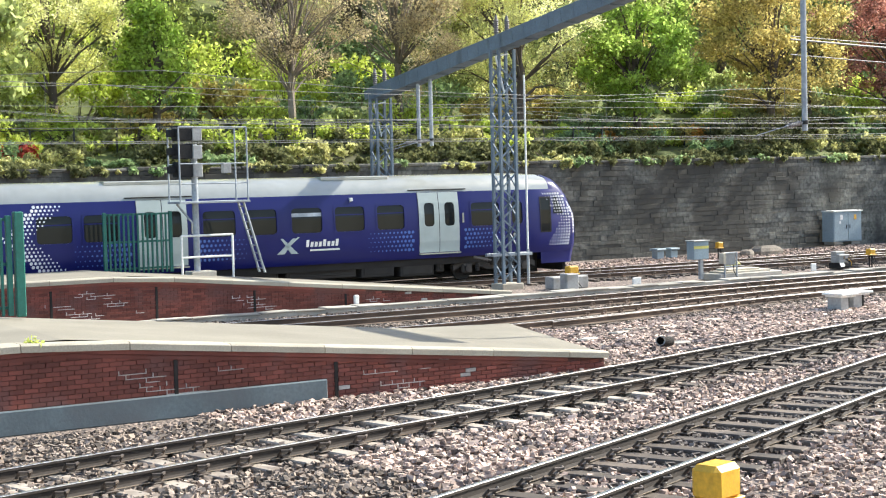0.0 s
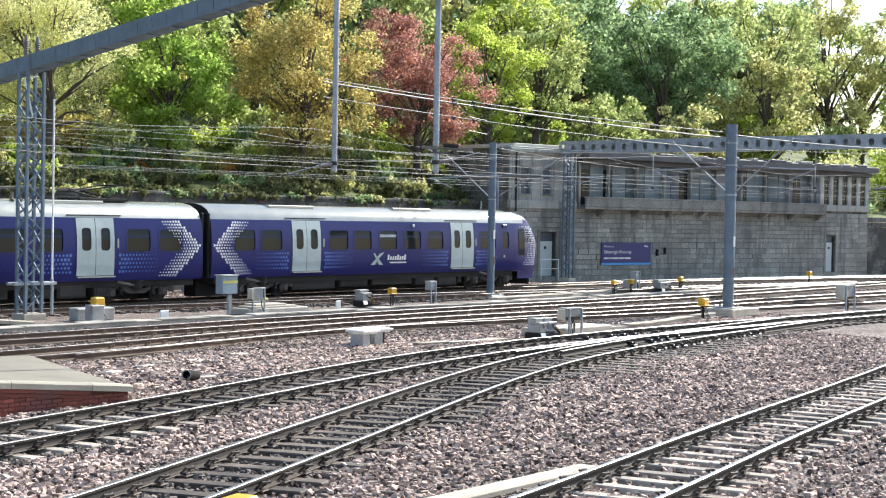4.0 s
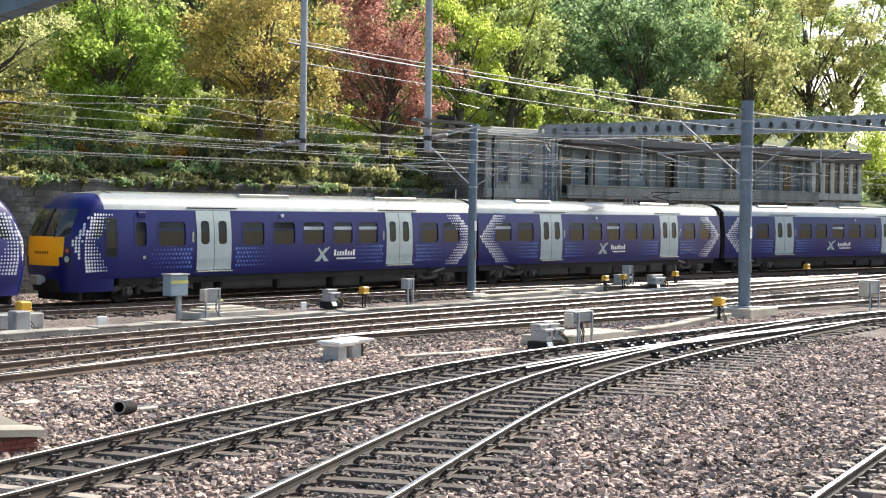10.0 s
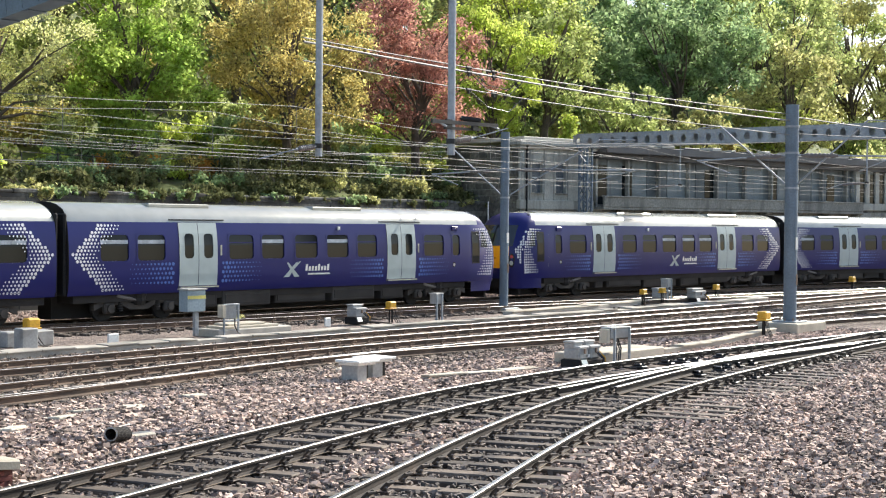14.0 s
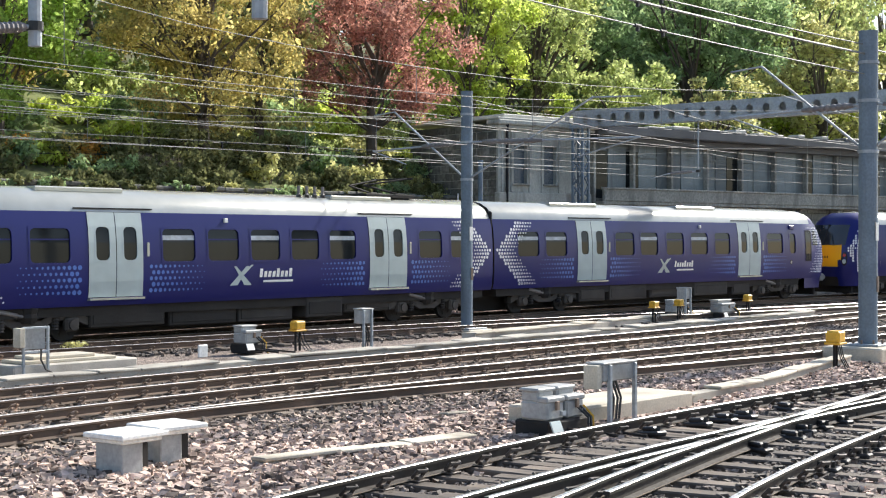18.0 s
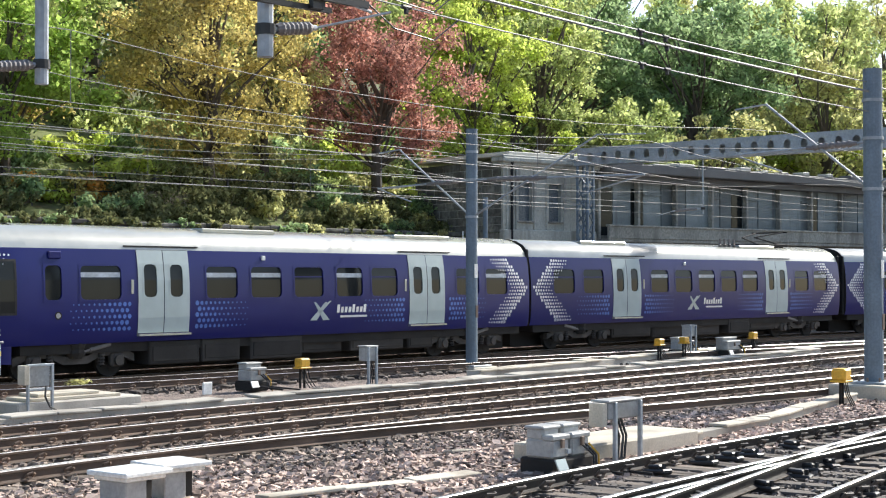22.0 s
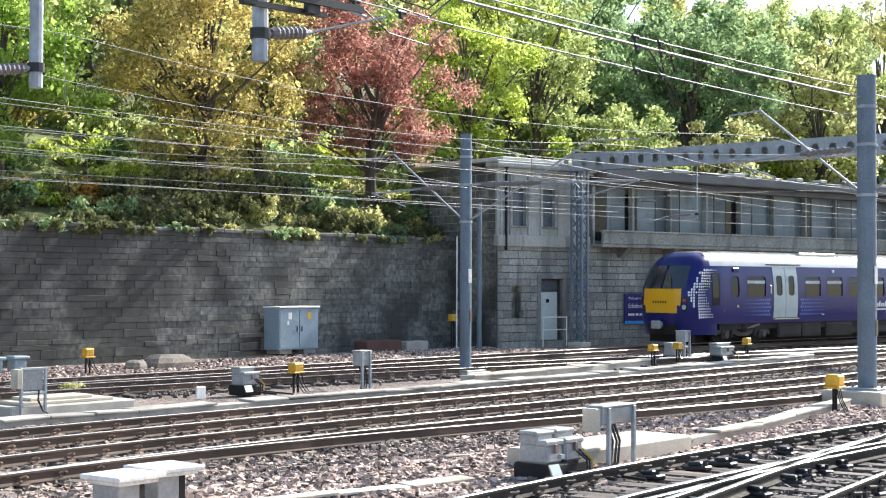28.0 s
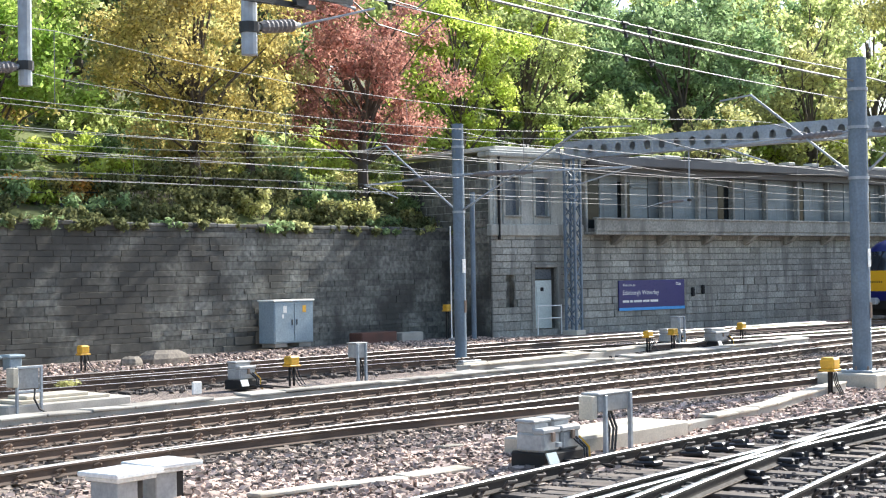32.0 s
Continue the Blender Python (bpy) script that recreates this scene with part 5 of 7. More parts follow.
def coach(cab, seed, label):
    """A coach with its middle at x = 0; with a cab, the nose points to +x."""
    rng = random.Random(seed)
    length = 21.48 if cab else 20.1
    half = length / 2
    top = thing("train_coach", Matrix(), label, "train coach", "coaches of the train")
    if cab:
        wins = [(2.72, 3.22), (3.72, 4.95), (7.63, 8.73), (9.18, 10.33), (10.78, 11.93), (12.43, 13.53), (13.88, 15.03), (17.73, 18.88), (19.2, 20.33)]
        doors = [(5.43, 7.08), (15.53, 17.18)]
        wins, doors = [(half - c, half - a) for a, c in wins], [(half - c, half - a) for a, c in doors]
        x_front = half - 2.28
    else:
        wins = [(1.15, 2.3), (2.75, 3.9), (6.65, 7.75), (8.15, 9.25), (9.65, 10.75), (11.15, 12.25), (12.65, 13.75), (16.5, 17.6), (18.0, 19.1)]
        doors = [(4.4, 6.05), (14.3, 15.95)]
        wins, doors = [(a - half, c - half) for a, c in wins], [(a - half, c - half) for a, c in doors]
        x_front = half
    zw0, zw1 = 1.9, 2.76
    for sgn in (-1, 1):
        b = Build()
        marks = sorted([(a, c, "w") for a, c in wins] + [(a, c, "d") for a, c in doors])
        x = -half
        for a, c, kind in marks:
            skin(b, x, a, 0.86, 3.15, sgn)
            if kind == "w":
                skin(b, a, c, 0.86, zw0, sgn)
                skin(b, a, c, zw1, 3.15, sgn)
            else:
                skin(b, a, c, 0.86, 1.06, sgn)
            x = c
        skin(b, x, x_front, 0.86, 3.15, sgn)
        part("side_panel", welded(b, "side_panel", PURPLE), None, top, "violet-blue painted coach side")
        for a, c in wins:
            window_part(top, a, c, zw0, zw1, sgn, c - a > 0.8, rng.random() < 0.45)
        for a, c in doors:
            for x0, x1 in ((a + 0.01, (a + c) / 2 - 0.012), ((a + c) / 2 + 0.012, c - 0.01)):
                b = Build()
                m0, m1 = x0 + 0.2, x1 - 0.17
                skin(b, x0, m0, 1.07, 3.14, sgn, 0.012)
                skin(b, m1, x1, 1.07, 3.14, sgn, 0.012)
                skin(b, m0, m1, 1.07, 1.95, sgn, 0.012)
                skin(b, m0, m1, 2.8, 3.14, sgn, 0.012)
                leaf = part("door_leaf", b, DOOR, top, "pale grey sliding door leaf")
                b = Build()
                skin(b, m0 + 0.0, m1, 1.95, 2.8, sgn, -0.01)
                part("door_window", b, GLASS, leaf)
                part("window_seal", frame_ring(m0 - 0.02, m1 + 0.02, 1.93, 2.82, 0.035, 0.13, sgn, 0.016, 0.024), DOOR, leaf)
            s = Build()
            skin(s, (a + c) / 2 - 0.012, (a + c) / 2 + 0.012, 1.07, 3.14, sgn, 0.0)
            part("door_seal", s, RUBBER, top)
            part("door_step", Build().box(a, c, min(sgn * 1.3, sgn * 1.47), max(sgn * 1.3, sgn * 1.47), 1.0, 1.05), ROOF, top, "bright door step edge")
            part("door_button", Build().box(c + 0.12, c + 0.2, min(sgn * 1.38, sgn * 1.405), max(sgn * 1.38, sgn * 1.405), 2.05, 2.4, 0.01), ROOF, top)
            part("rain_strip", Build().box(a - 0.35, c + 0.35, min(sgn * 1.24, sgn * 1.29), max(sgn * 1.24, sgn * 1.29), 3.22, 3.25), RUBBER, top)
        dots = Build()
        for a, c in doors:
            for edge, way in ((a - 0.15, -1), (c + 0.15, 1)):
                for i in range(13):
                    for j in range(5):
                        r = 0.06 - 0.0038 * i
                        xx = edge + way * (0.1 + 0.15 * i + (0.075 if j % 2 else 0))
                        if r > 0.018 and -half + 0.5 < xx < x_front - 0.4:
                            disc(dots, xx, 1.2 + 0.15 * j, r * rng.uniform(0.8, 1.1), sgn, 0.004)
        tagged(part("blue_dots", dots, DOT_BLUE, top, "fading light blue dot pattern"), kind="stuff")
        dots = Build()
        for end, way in ((-half, 1),) + (() if cab else ((half, -1),)):
            for j in range(19):
                z = 1.02 + 0.112 * j
                bend = abs(z - 2.1) * 1.1
                for i in range(7):
                    r = 0.054 - 0.0045 * i
                    disc(dots, end + way * (0.1 + bend + 0.13 * i + 0.065 * (j % 2)), z, r, sgn, 0.004, seg=7)
        tagged(part("white_dots", dots, DOT_WHITE, top, "white dot chevron"), kind="stuff")
        emblem(top, wins[4][0] - 0.2 if not cab else wins[4][0], 1.52, sgn, -sgn)
        part("side_lamp", Build().box(wins[3][0] + 0.6, wins[3][0] + 0.72, min(sgn * 1.3, sgn * 1.37), max(sgn * 1.3, sgn * 1.37), 2.92, 3.04, 0.01), WHITE, top)
    # roof
    b = Build()
    arc = ARCH + [(-y, z) for y, z in reversed(ARCH[:-1])]
    xs = [-half, -half + 0.15, x_front] if cab else [-half, -half + 0.15, half - 0.15, half]
    for x0, x1 in zip(xs, xs[1:]):
        k0, k1 = (0.985 if x0 in (-half, half) else 1), (0.985 if x1 in (-half, half) else 1)
        for (y0, z0), (y1, z1) in zip(arc, arc[1:]):
            b.face([(x0, y0 * k0, z0 * k0), (x1, y0 * k1, z0 * k1), (x1, y1 * k1, z1 * k1), (x0, y1 * k0, z1 * k0)])
    part("roof", welded(b, "roof", ROOF), None, top, "silver-grey curved roof")
    for x in ((-6.0, 1.5) if cab else (-5.5, 4.5)):
        part("roof_hatch", Build().box(x - 1.3, x + 1.3, -0.85, 0.85, 3.62, 3.76, 0.03), ROOF, top)
    for x in ((-half,) if cab else (-half, half)):
        ring = [(s_, z) for s_, z in SIDE] + ARCH[1:]
        part("end_wall", Build().face([(x, y, z) for y, z in ring] + [(x, -y, z) for y, z in reversed(ring[:-1])]), UNDER, top)
    for x in ((-half,) if cab else (-half, half)):
        o = -1 if x < 0 else 1
        part("gangway_bellows", Build().box(min(x, x + o * 0.27), max(x, x + o * 0.27), -0.8, 0.8, 1.0, 3.3, 0.05), RUBBER, top)
        part("corner_fairing", Build().box(min(x, x + o * 0.12), max(x, x + o * 0.12), -1.3, 1.3, 0.86, 3.4, 0.04), RUBBER, top)
    # floor and gear
    part("floor", Build().box(-half, half - (1.2 if cab else 0), -1.28, 1.28, 0.86, 0.98), UNDER, top)
    x = -half + 4.6
    lim = half - (6.2 if cab else 4.6)
    while x < lim:
        w = rng.uniform(0.9, 2.7)
        w = min(w, lim - x + 0.3)
        d = rng.uniform(0.24, 0.36)
        deep = rng.uniform(1.05, 1.27)
        case = part("underframe_box", Build().box(x, x + w, -deep, deep, d, 0.86, 0.03), UNDER_BOX, top, "dusty dark equipment case")
        for o in (-1, 1):
            part("case_lid", Build().box(x + 0.1, x + w - 0.1, o * deep - 0.02, o * deep + 0.02, d + 0.09, 0.72, 0.01), UNDER_BOX, case)
        x += w + rng.uniform(0.08, 0.4)
    # two added dark blocks that hide lit ballast showing through under the coach
    part("centre_sill", Build().box(-half + 0.1, half - 1.4, -0.35, 0.35, 0.1, 0.9), UNDER, top)
    part("cable_duct", Build().box(-half + 0.3, half - (2.2 if cab else 0.3), -1.2, 1.2, 0.62, 0.88), UNDER, top)
    bogie(top, -half + 2.9)
    bogie(top, half - (3.8 if cab else 2.9))
    if cab:
        nose(top, half, x_front)
    else:
        pan, e = Build(), half - 3.4
        for y in (-0.5, 0.5):
            pan.tube((e, y, 3.85), (e - 1.5, y * 0.6, 4.12), 0.03).tube((e - 1.5, y * 0.6, 4.12), (e + 0.1, y * 1.3, 4.35), 0.025)
        pan.tube((e + 0.1, -0.85, 4.35), (e + 0.1, 0.85, 4.35), 0.03).box(e - 1.8, e + 0.4, -0.7, 0.7, 3.74, 3.86, 0.02)
        for k in range(4):
            part("roof_insulator", Build().lathe((e - 4.6 + 0.32 * k, -0.7, 3.6), (e - 4.6 + 0.32 * k, -0.7, 4.0), RIBS + [(1.0, 0.05)]), INSULATOR, top, "ribbed insulator on the roof")
        part("pantograph", pan, UNDER, top, "folded pantograph on the roof")
    return top


def nose(top, half, x0):
    """The raked cab front, lofted from rings that draw in towards the windscreen."""
    def front_x(z):
        return half - float(np.interp(z, [0.3, 0.9, 1.6, 2.25, 3.0, 3.5, 3.77], [0.2, 0.05, 0.0, 0.07, 0.42, 0.85, 1.35]))

    zs = [0.45, 0.86, 1.02, 1.3, 1.6, 1.95, 2.25, 2.5, 2.75, 2.95, 3.15, 3.25, 3.34, 3.44, 3.53, 3.61, 3.68]
    us = np.linspace(-1, 1, 21)

    def width(z):
        if z <= 3.15:
            return side_y(max(z, 0.86))
        return float(np.interp(z, [p[1] for p in ARCH], [p[0] for p in ARCH]))

    def point(u, z, out=0.0):
        y = width(z) * (math.sin(u * math.pi / 2) * 0.35 + u * 0.65)
        bulge = 0.55 * abs(u) ** 3.0
        return (front_x(z) - bulge + out, y, z)

    body, yellow, screen, dark, shell = Build(), Build(), Build(), Build(), {-1: Build(), 1: Build()}
    for z0, z1 in zip(zs, zs[1:]):
        for u0, u1 in zip(us, us[1:]):
            mid_u, mid_z = abs(u0 + u1) / 2, (z0 + z1) / 2
            tgt = body
            if 1.3 <= mid_z < 2.25 and mid_u < (0.52 if mid_z < 1.6 else 0.62):
                tgt = yellow
            elif 2.25 <= mid_z < 3.15 and mid_u < 0.72:
                tgt = screen
            elif mid_z < 0.86:
                tgt = body if mid_u > 0.5 else dark
            tgt.face([point(u0, z0), point(u1, z0), point(u1, z1), point(u0, z1)])
    for z0, z1 in zip(zs, zs[1:]):
        for sgn in (-1, 1):
            p0, p1 = point(sgn, z0), point(sgn, z1)
            x_back = x0
            if z0 < 0.86:
                x_back = half - 1.9
            if z0 >= 3.15:
                shell[sgn].face([(x_back, sgn * width(z0), z0), (half - 1.5, sgn * width(z0), z0), (half - 1.5, sgn * width(z1), z1), (x_back, sgn * width(z1), z1)])
                x_back = half - 1.5
            body.face([(x_back, sgn * width(z0), z0), p0, p1, (x_back, sgn * width(z1), z1)])
    cap = [point(u, zs[-1]) for u in us]
    back = [(x0, width(zs[-1]) * u, 3.77 - 0.09 * abs(u)) for u in us]
    roof_b = Build()
    for (p, q), (r, w) in zip(zip(cap, back), zip(cap[1:], back[1:])):
        roof_b.face([p, q, w, r])
    part("nose", welded(body, "nose", PURPLE), None, top, "violet-blue cab front")
    part("nose_roof", welded(roof_b, "nose_roof", ROOF), None, top)
    for sgn in (-1, 1):
        part("roof_shoulder", welded(shell[sgn], "roof_shoulder", ROOF), None, top)
    part("front_panel", welded(yellow, "front_panel", CAB_YELLOW), None, top, "yellow cab warning panel")
    part("windscreen", welded(screen, "windscreen", SCREEN), None, top, "raked dark windscreen")
    # flush with the nose: the shade of the coupler recess is put into the colour
    part("coupler_recess", dark, UNDER, top)
    part("screen_pillar", Build().tube(Vector(point(0.0, 2.25)) + Vector((0.01, 0, 0)), Vector(point(0.0, 3.15)) + Vector((0.01, 0, 0)), 0.05), RUBBER, top)
    for u in (-0.35, 0.35):
        part("wiper", Build().tube(Vector(point(u, 2.22)) + Vector((0.03, 0, 0)), Vector(point(u * 0.6, 2.75)) + Vector((0.05, 0, 0)), 0.015, seg=5), RUBBER, top)
    b = Build()
    for k in range(6):
        p = point(-0.2 + 0.075 * k, 1.72, 0.012)
        b.box(p[0] - 0.004, p[0] + 0.004, p[1] - 0.028, p[1] + 0.028, 1.68, 1.77)
    part("number_bars", b, UNDER, top)
    def patch(u, z, ru, rz, out, seg=14):
        """An oval lying on the rounded nose."""
        b = Build()
        b.face([point(u + ru * math.cos(2 * math.pi * k / seg), z + rz * math.sin(2 * math.pi * k / seg), out) for k in range(seg)])
        return b

    for u in (-0.7, 0.7):
        lamp = part("headlight_unit", patch(u, 1.64, 0.09, 0.3, 0.012), UNDER, top, "dark oval lamp cluster")
        part("lens", patch(u, 1.8, 0.045, 0.075, 0.02, 10), RED_LAMP, lamp, "red tail lens")
        part("lens", patch(u, 1.53, 0.055, 0.1, 0.02, 12), DOOR, lamp, "clear headlight lens")
    for sgn in (-1, 1):
        dots = Build()
        for j in range(18):
            z = 1.14 + 0.108 * j
            start = (2.2 - z) * 0.62 if z < 2.2 else 0.24 + (z - 2.2) * 0.3
            for k in range(8):
                a, r = start + 0.115 * k + 0.057 * (j % 2), 0.054 - 0.0042 * k
                if a < 0.46:
                    u = sgn * (0.74 + a / 0.5 * 0.26)
                    dots.face([point(u + 0.48 * r * math.cos(h), z + r * math.sin(h), 0.008) for h in np.linspace(0, 5.5, 8)])
                elif a > 0.54:
                    disc(dots, front_x(z) - 0.55 - (a - 0.5), z, r, sgn, 0.008, seg=8)
        tagged(part("white_dots", dots, DOT_WHITE, top, "white dot chevron sweeping back from the cab corner"), kind="stuff")
    part("coupler", Build().tube((half - 0.6, 0, 0.85), (half + 0.25, 0, 0.85), 0.12).box(half + 0.1, half + 0.32, -0.2, 0.2, 0.68, 1.0, 0.04), GREY_BOX, top, "grey coupler head")
    part("snow_guard", Build().box(half - 0.8, half - 0.65, -1.1, 1.1, 0.15, 0.5, 0.03), UNDER, top)
    for sgn in (-1, 1):
        b = Build()
        skin(b, half - 1.93, half - 1.52, 1.62, 2.84, sgn, 0.008)
        d = part("cab_door_window", b, GLASS, top, "narrow dark cab door window")
        f = Build()
        for p, q, e, g in ((half - 1.97, half - 1.92, 1.58, 2.88), (half - 1.53, half - 1.48, 1.58, 2.88), (half - 1.95, half - 1.5, 1.58, 1.63), (half - 1.95, half - 1.5, 2.83, 2.88)):
            skin(f, p, q, e, g, sgn, 0.014)
        part("frame", f, RUBBER, d)
        b = Build()
        pts = [(half - 1.38, 2.25), (half - 0.95, 2.25), (half - 1.16, 2.85), (half - 1.34, 2.85)]
        b.face([(x, sgn * (min(side_y(z), width(z)) + 0.012), z) for x, z in pts])
        part("cab_side_window", b, GLASS, top)
        g = Build()
        disc(g, half - 3.1, 1.55, 0.1, sgn, 0.006, seg=14)
        hatch = part("filler_hatch", g, UNDER, top, "small round hatch on the cab side")
        g = Build()
        disc(g, half - 3.1, 1.55, 0.065, sgn, 0.012, seg=12)
        part("cap", g, GREY_BOX, hatch)
        part("marker_lamp", Build().box(half - 3.2, half - 2.85, min(sgn * 1.3, sgn * 1.37), max(sgn * 1.3, sgn * 1.37), 2.9, 3.08, 0.02), PURPLE, top)


NOSE_AT = [(0, 14.6), (1, 20.8), (2, 27.2), (3, 33.8), (4, 40.8), (4.5, 44.1), (6.5, 57.2), (9, 73.5), (11, 85.4), (13, 96.6), (14, 101.8), (17, 119.5), (19, 130.5),
           (21, 141.6), (23, 152.9), (25, 163.8), (28, 179.15), (29, 183.6), (30, 187.4), (31, 191.2), (32, 194.8)]
# each coach: has a cab, which way its nose points, distance of its middle behind the train's front
FORMATION = [(True, 1, 11.36), (False, 1, 32.6), (True, -1, 53.84), (True, 1, 76.56), (False, 1, 97.8), (True, -1, 119.04)]
COACHES = []
masters = {}
for i, (cab, way, back) in enumerate(FORMATION):
    label = ("violet-blue driving coach with pale doors and a yellow cab front" if cab
             else "violet-blue middle coach with pale doors and white dot chevrons")
    first = len(ROLLING)
    c = coach(cab, 20 + i, label)
    COACHES.append((c, way, back, ROLLING[first:]))


# ---- hillside and trees ----
def hill_z(s, v):
    """Height of the planted bank behind the wall."""
    f = max(v - 40.6, 0)
    z = 4.15 + min(f, 6) * 0.33 + max(f - 6, 0) * 0.30
    return z + 0.35 * math.sin(s * 0.21 + v * 0.13) * min(f / 5, 1)


def hillside():
    b = Build()
    ss, vs = np.arange(-90, 170, 4.0), [40.6, 42, 44, 46.6, 50, 55, 60, 66, 73, 80, 90, 105]
    for s in ss:
        for v in vs:
            b.v.append((float(s), float(v), hill_z(s, v)))
    q = len(vs)
    for a in range(len(ss) - 1):
        for c in range(q - 1):
            b.f.append((a * q + c, (a + 1) * q + c, (a + 1) * q + c + 1, a * q + c + 1))
            b.m.append(0)
    solid("hillside", b, EARTH, YARD, "steep planted earth bank above the retaining wall", "hillside", kind="structure", smooth=True)


def leaf_mesh(name, mat, centres, radii, count, size, seed, flat=0.8):
    """Leaves strewn loosely round clump centres, as small pointed quads."""
    rng = np.random.default_rng(seed)
    centres, radii = np.asarray(centres, float), np.asarray(radii, float)
    w = radii ** 2
    pick = rng.choice(len(centres), count, p=w / w.sum())
    d = rng.normal(size=(count, 3)) * 0.47
    p = centres[pick] + d * radii[pick][:, None] * np.array([1, 1, flat])
    a = rng.normal(size=(count, 3))
    a /= np.linalg.norm(a, axis=1)[:, None]
    c = np.cross(a, rng.normal(size=(count, 3)))
    c /= np.linalg.norm(c, axis=1)[:, None]
    k = size * rng.uniform(0.5, 1.3, count)[:, None]
    v = np.stack([p - a * k, p + c * k * 0.55, p + a * k, p - c * k * 0.55], 1).reshape(-1, 3)
    return raw(name, v, np.arange(count * 4).reshape(-1, 4), mat)


def tree(s, v, tall, spread, mat, label, seed, leaves=9000, size=0.17, bark=BARK, clear=0.22, slim=False, z=None, clumps=60, twigs=0):
    """A tapered trunk with forking limbs that reach the clumps of an uneven crown."""
    rng = random.Random(seed)
    z0 = hill_z(s, v) if z is None else z
    top = thing("tree", at(s, v, z0 - 0.1), label, "tree", "trees on the bank")
    b = Build()
    h0 = tall * clear
    rise = (tall - h0)
    r0 = (0.016 * tall + 0.05) * (0.8 if twigs else 1.0)
    if mat in (TWIG, PALE_LEAF):
        leaves, size = int(leaves * 2.0), size * 0.66
    spine = [Vector((0, 0, 0))]
    for k in range(1, 6):
        spine.append(Vector((rng.uniform(-1, 1) * 0.05 * tall * k / 5, rng.uniform(-1, 1) * 0.05 * tall * k / 5, h0 * 0.9 + (rise * 0.72) * (k - 1) / 4)))
    for k in range(5):
        b.tube(spine[k], spine[k + 1], r0 * (1.25 - 0.21 * k), r0 * (1.25 - 0.21 * (k + 1)), seg=8, caps=False)
    lump = [(Vector((rng.gauss(0, 1), rng.gauss(0, 1), rng.gauss(0, 1))).normalized(), rng.uniform(-0.3, 0.35)) for _ in range(7)]
    cs, rs = [], []
    while len(cs) < clumps:
        d = Vector((rng.gauss(0, 1), rng.gauss(0, 1), rng.gauss(0, 1))).normalized()
        f = rng.uniform(0.15, 1.0) ** 0.5
        f *= 1 + sum(a * max(d.dot(u), 0) ** 3 for u, a in lump)
        q = Vector((d.x * spread * f, d.y * spread * f, h0 + rise * 0.5 + d.z * rise * 0.54 * f))
        if slim:
            k = max(1.15 - (q.z - h0) / rise, 0.12)
            q.x, q.y = q.x * k, q.y * k
        if q.z < h0 * 0.75:
            continue
        cs.append(tuple(q))
        rs.append(rng.uniform(0.5, 1.2) * (0.155 * spread + 0.2))
        if len(cs) % 2 == 0 or twigs:
            base = spine[min(1 + int(3.6 * max(q.z - h0, 0) / rise), 4)].lerp(spine[1], 0.35)
            mid = base.lerp(q, 0.5) + Vector((rng.uniform(-1, 1), rng.uniform(-1, 1), rng.uniform(-0.2, 0.9))) * 0.08 * spread
            r = r0 * (rng.uniform(0.2, 0.36) if twigs else rng.uniform(0.28, 0.5))
            b.tube(base, mid, r, r * 0.6, seg=5, caps=False)
            b.tube(mid, q, r * 0.6, r * 0.22, seg=4, caps=False)
            for _ in range(2 + twigs):
                e = q + Vector((rng.gauss(0, 1), rng.gauss(0, 1), rng.gauss(0.4, 0.8))) * rs[-1] * 0.8
                b.tube(mid.lerp(q, rng.uniform(0.3, 1)), e, r * 0.25, r * 0.08, seg=3, caps=False)
    part("trunk", b, GREY_BARK if twigs and bark is BARK else bark, top)
    part("crown", leaf_mesh("crown", mat, cs, rs, leaves, size, seed), None, top)
    return top


def bush(s, v, w, h, mat, label, seed, leaves=1500, size=0.12, z=None, name="shrub"):
    rng = random.Random(seed)
    z0 = hill_z(s, v) if z is None else z
    top = thing(name, at(s, v, z0 - 0.1), label, name, "shrubs on the bank")
    b = Build()
    cs, rs = [], []
    for k in range(14):
        p = Vector((rng.uniform(-w, w), rng.uniform(-0.6, 0.6) * min(w, 1.2), rng.uniform(0.25, 0.95) * h))
        b.tube((p.x * 0.3, p.y * 0.3, 0), p, 0.03, 0.012, seg=5, caps=False)
        cs.append(tuple(p))
        rs.append(rng.uniform(0.25, 0.5) * (h * 0.6 + 0.2))
    part("stem", b, BARK, top)
    part("foliage", leaf_mesh("foliage", mat, cs, rs, leaves, size, seed, 0.8), None, top)


hillside()
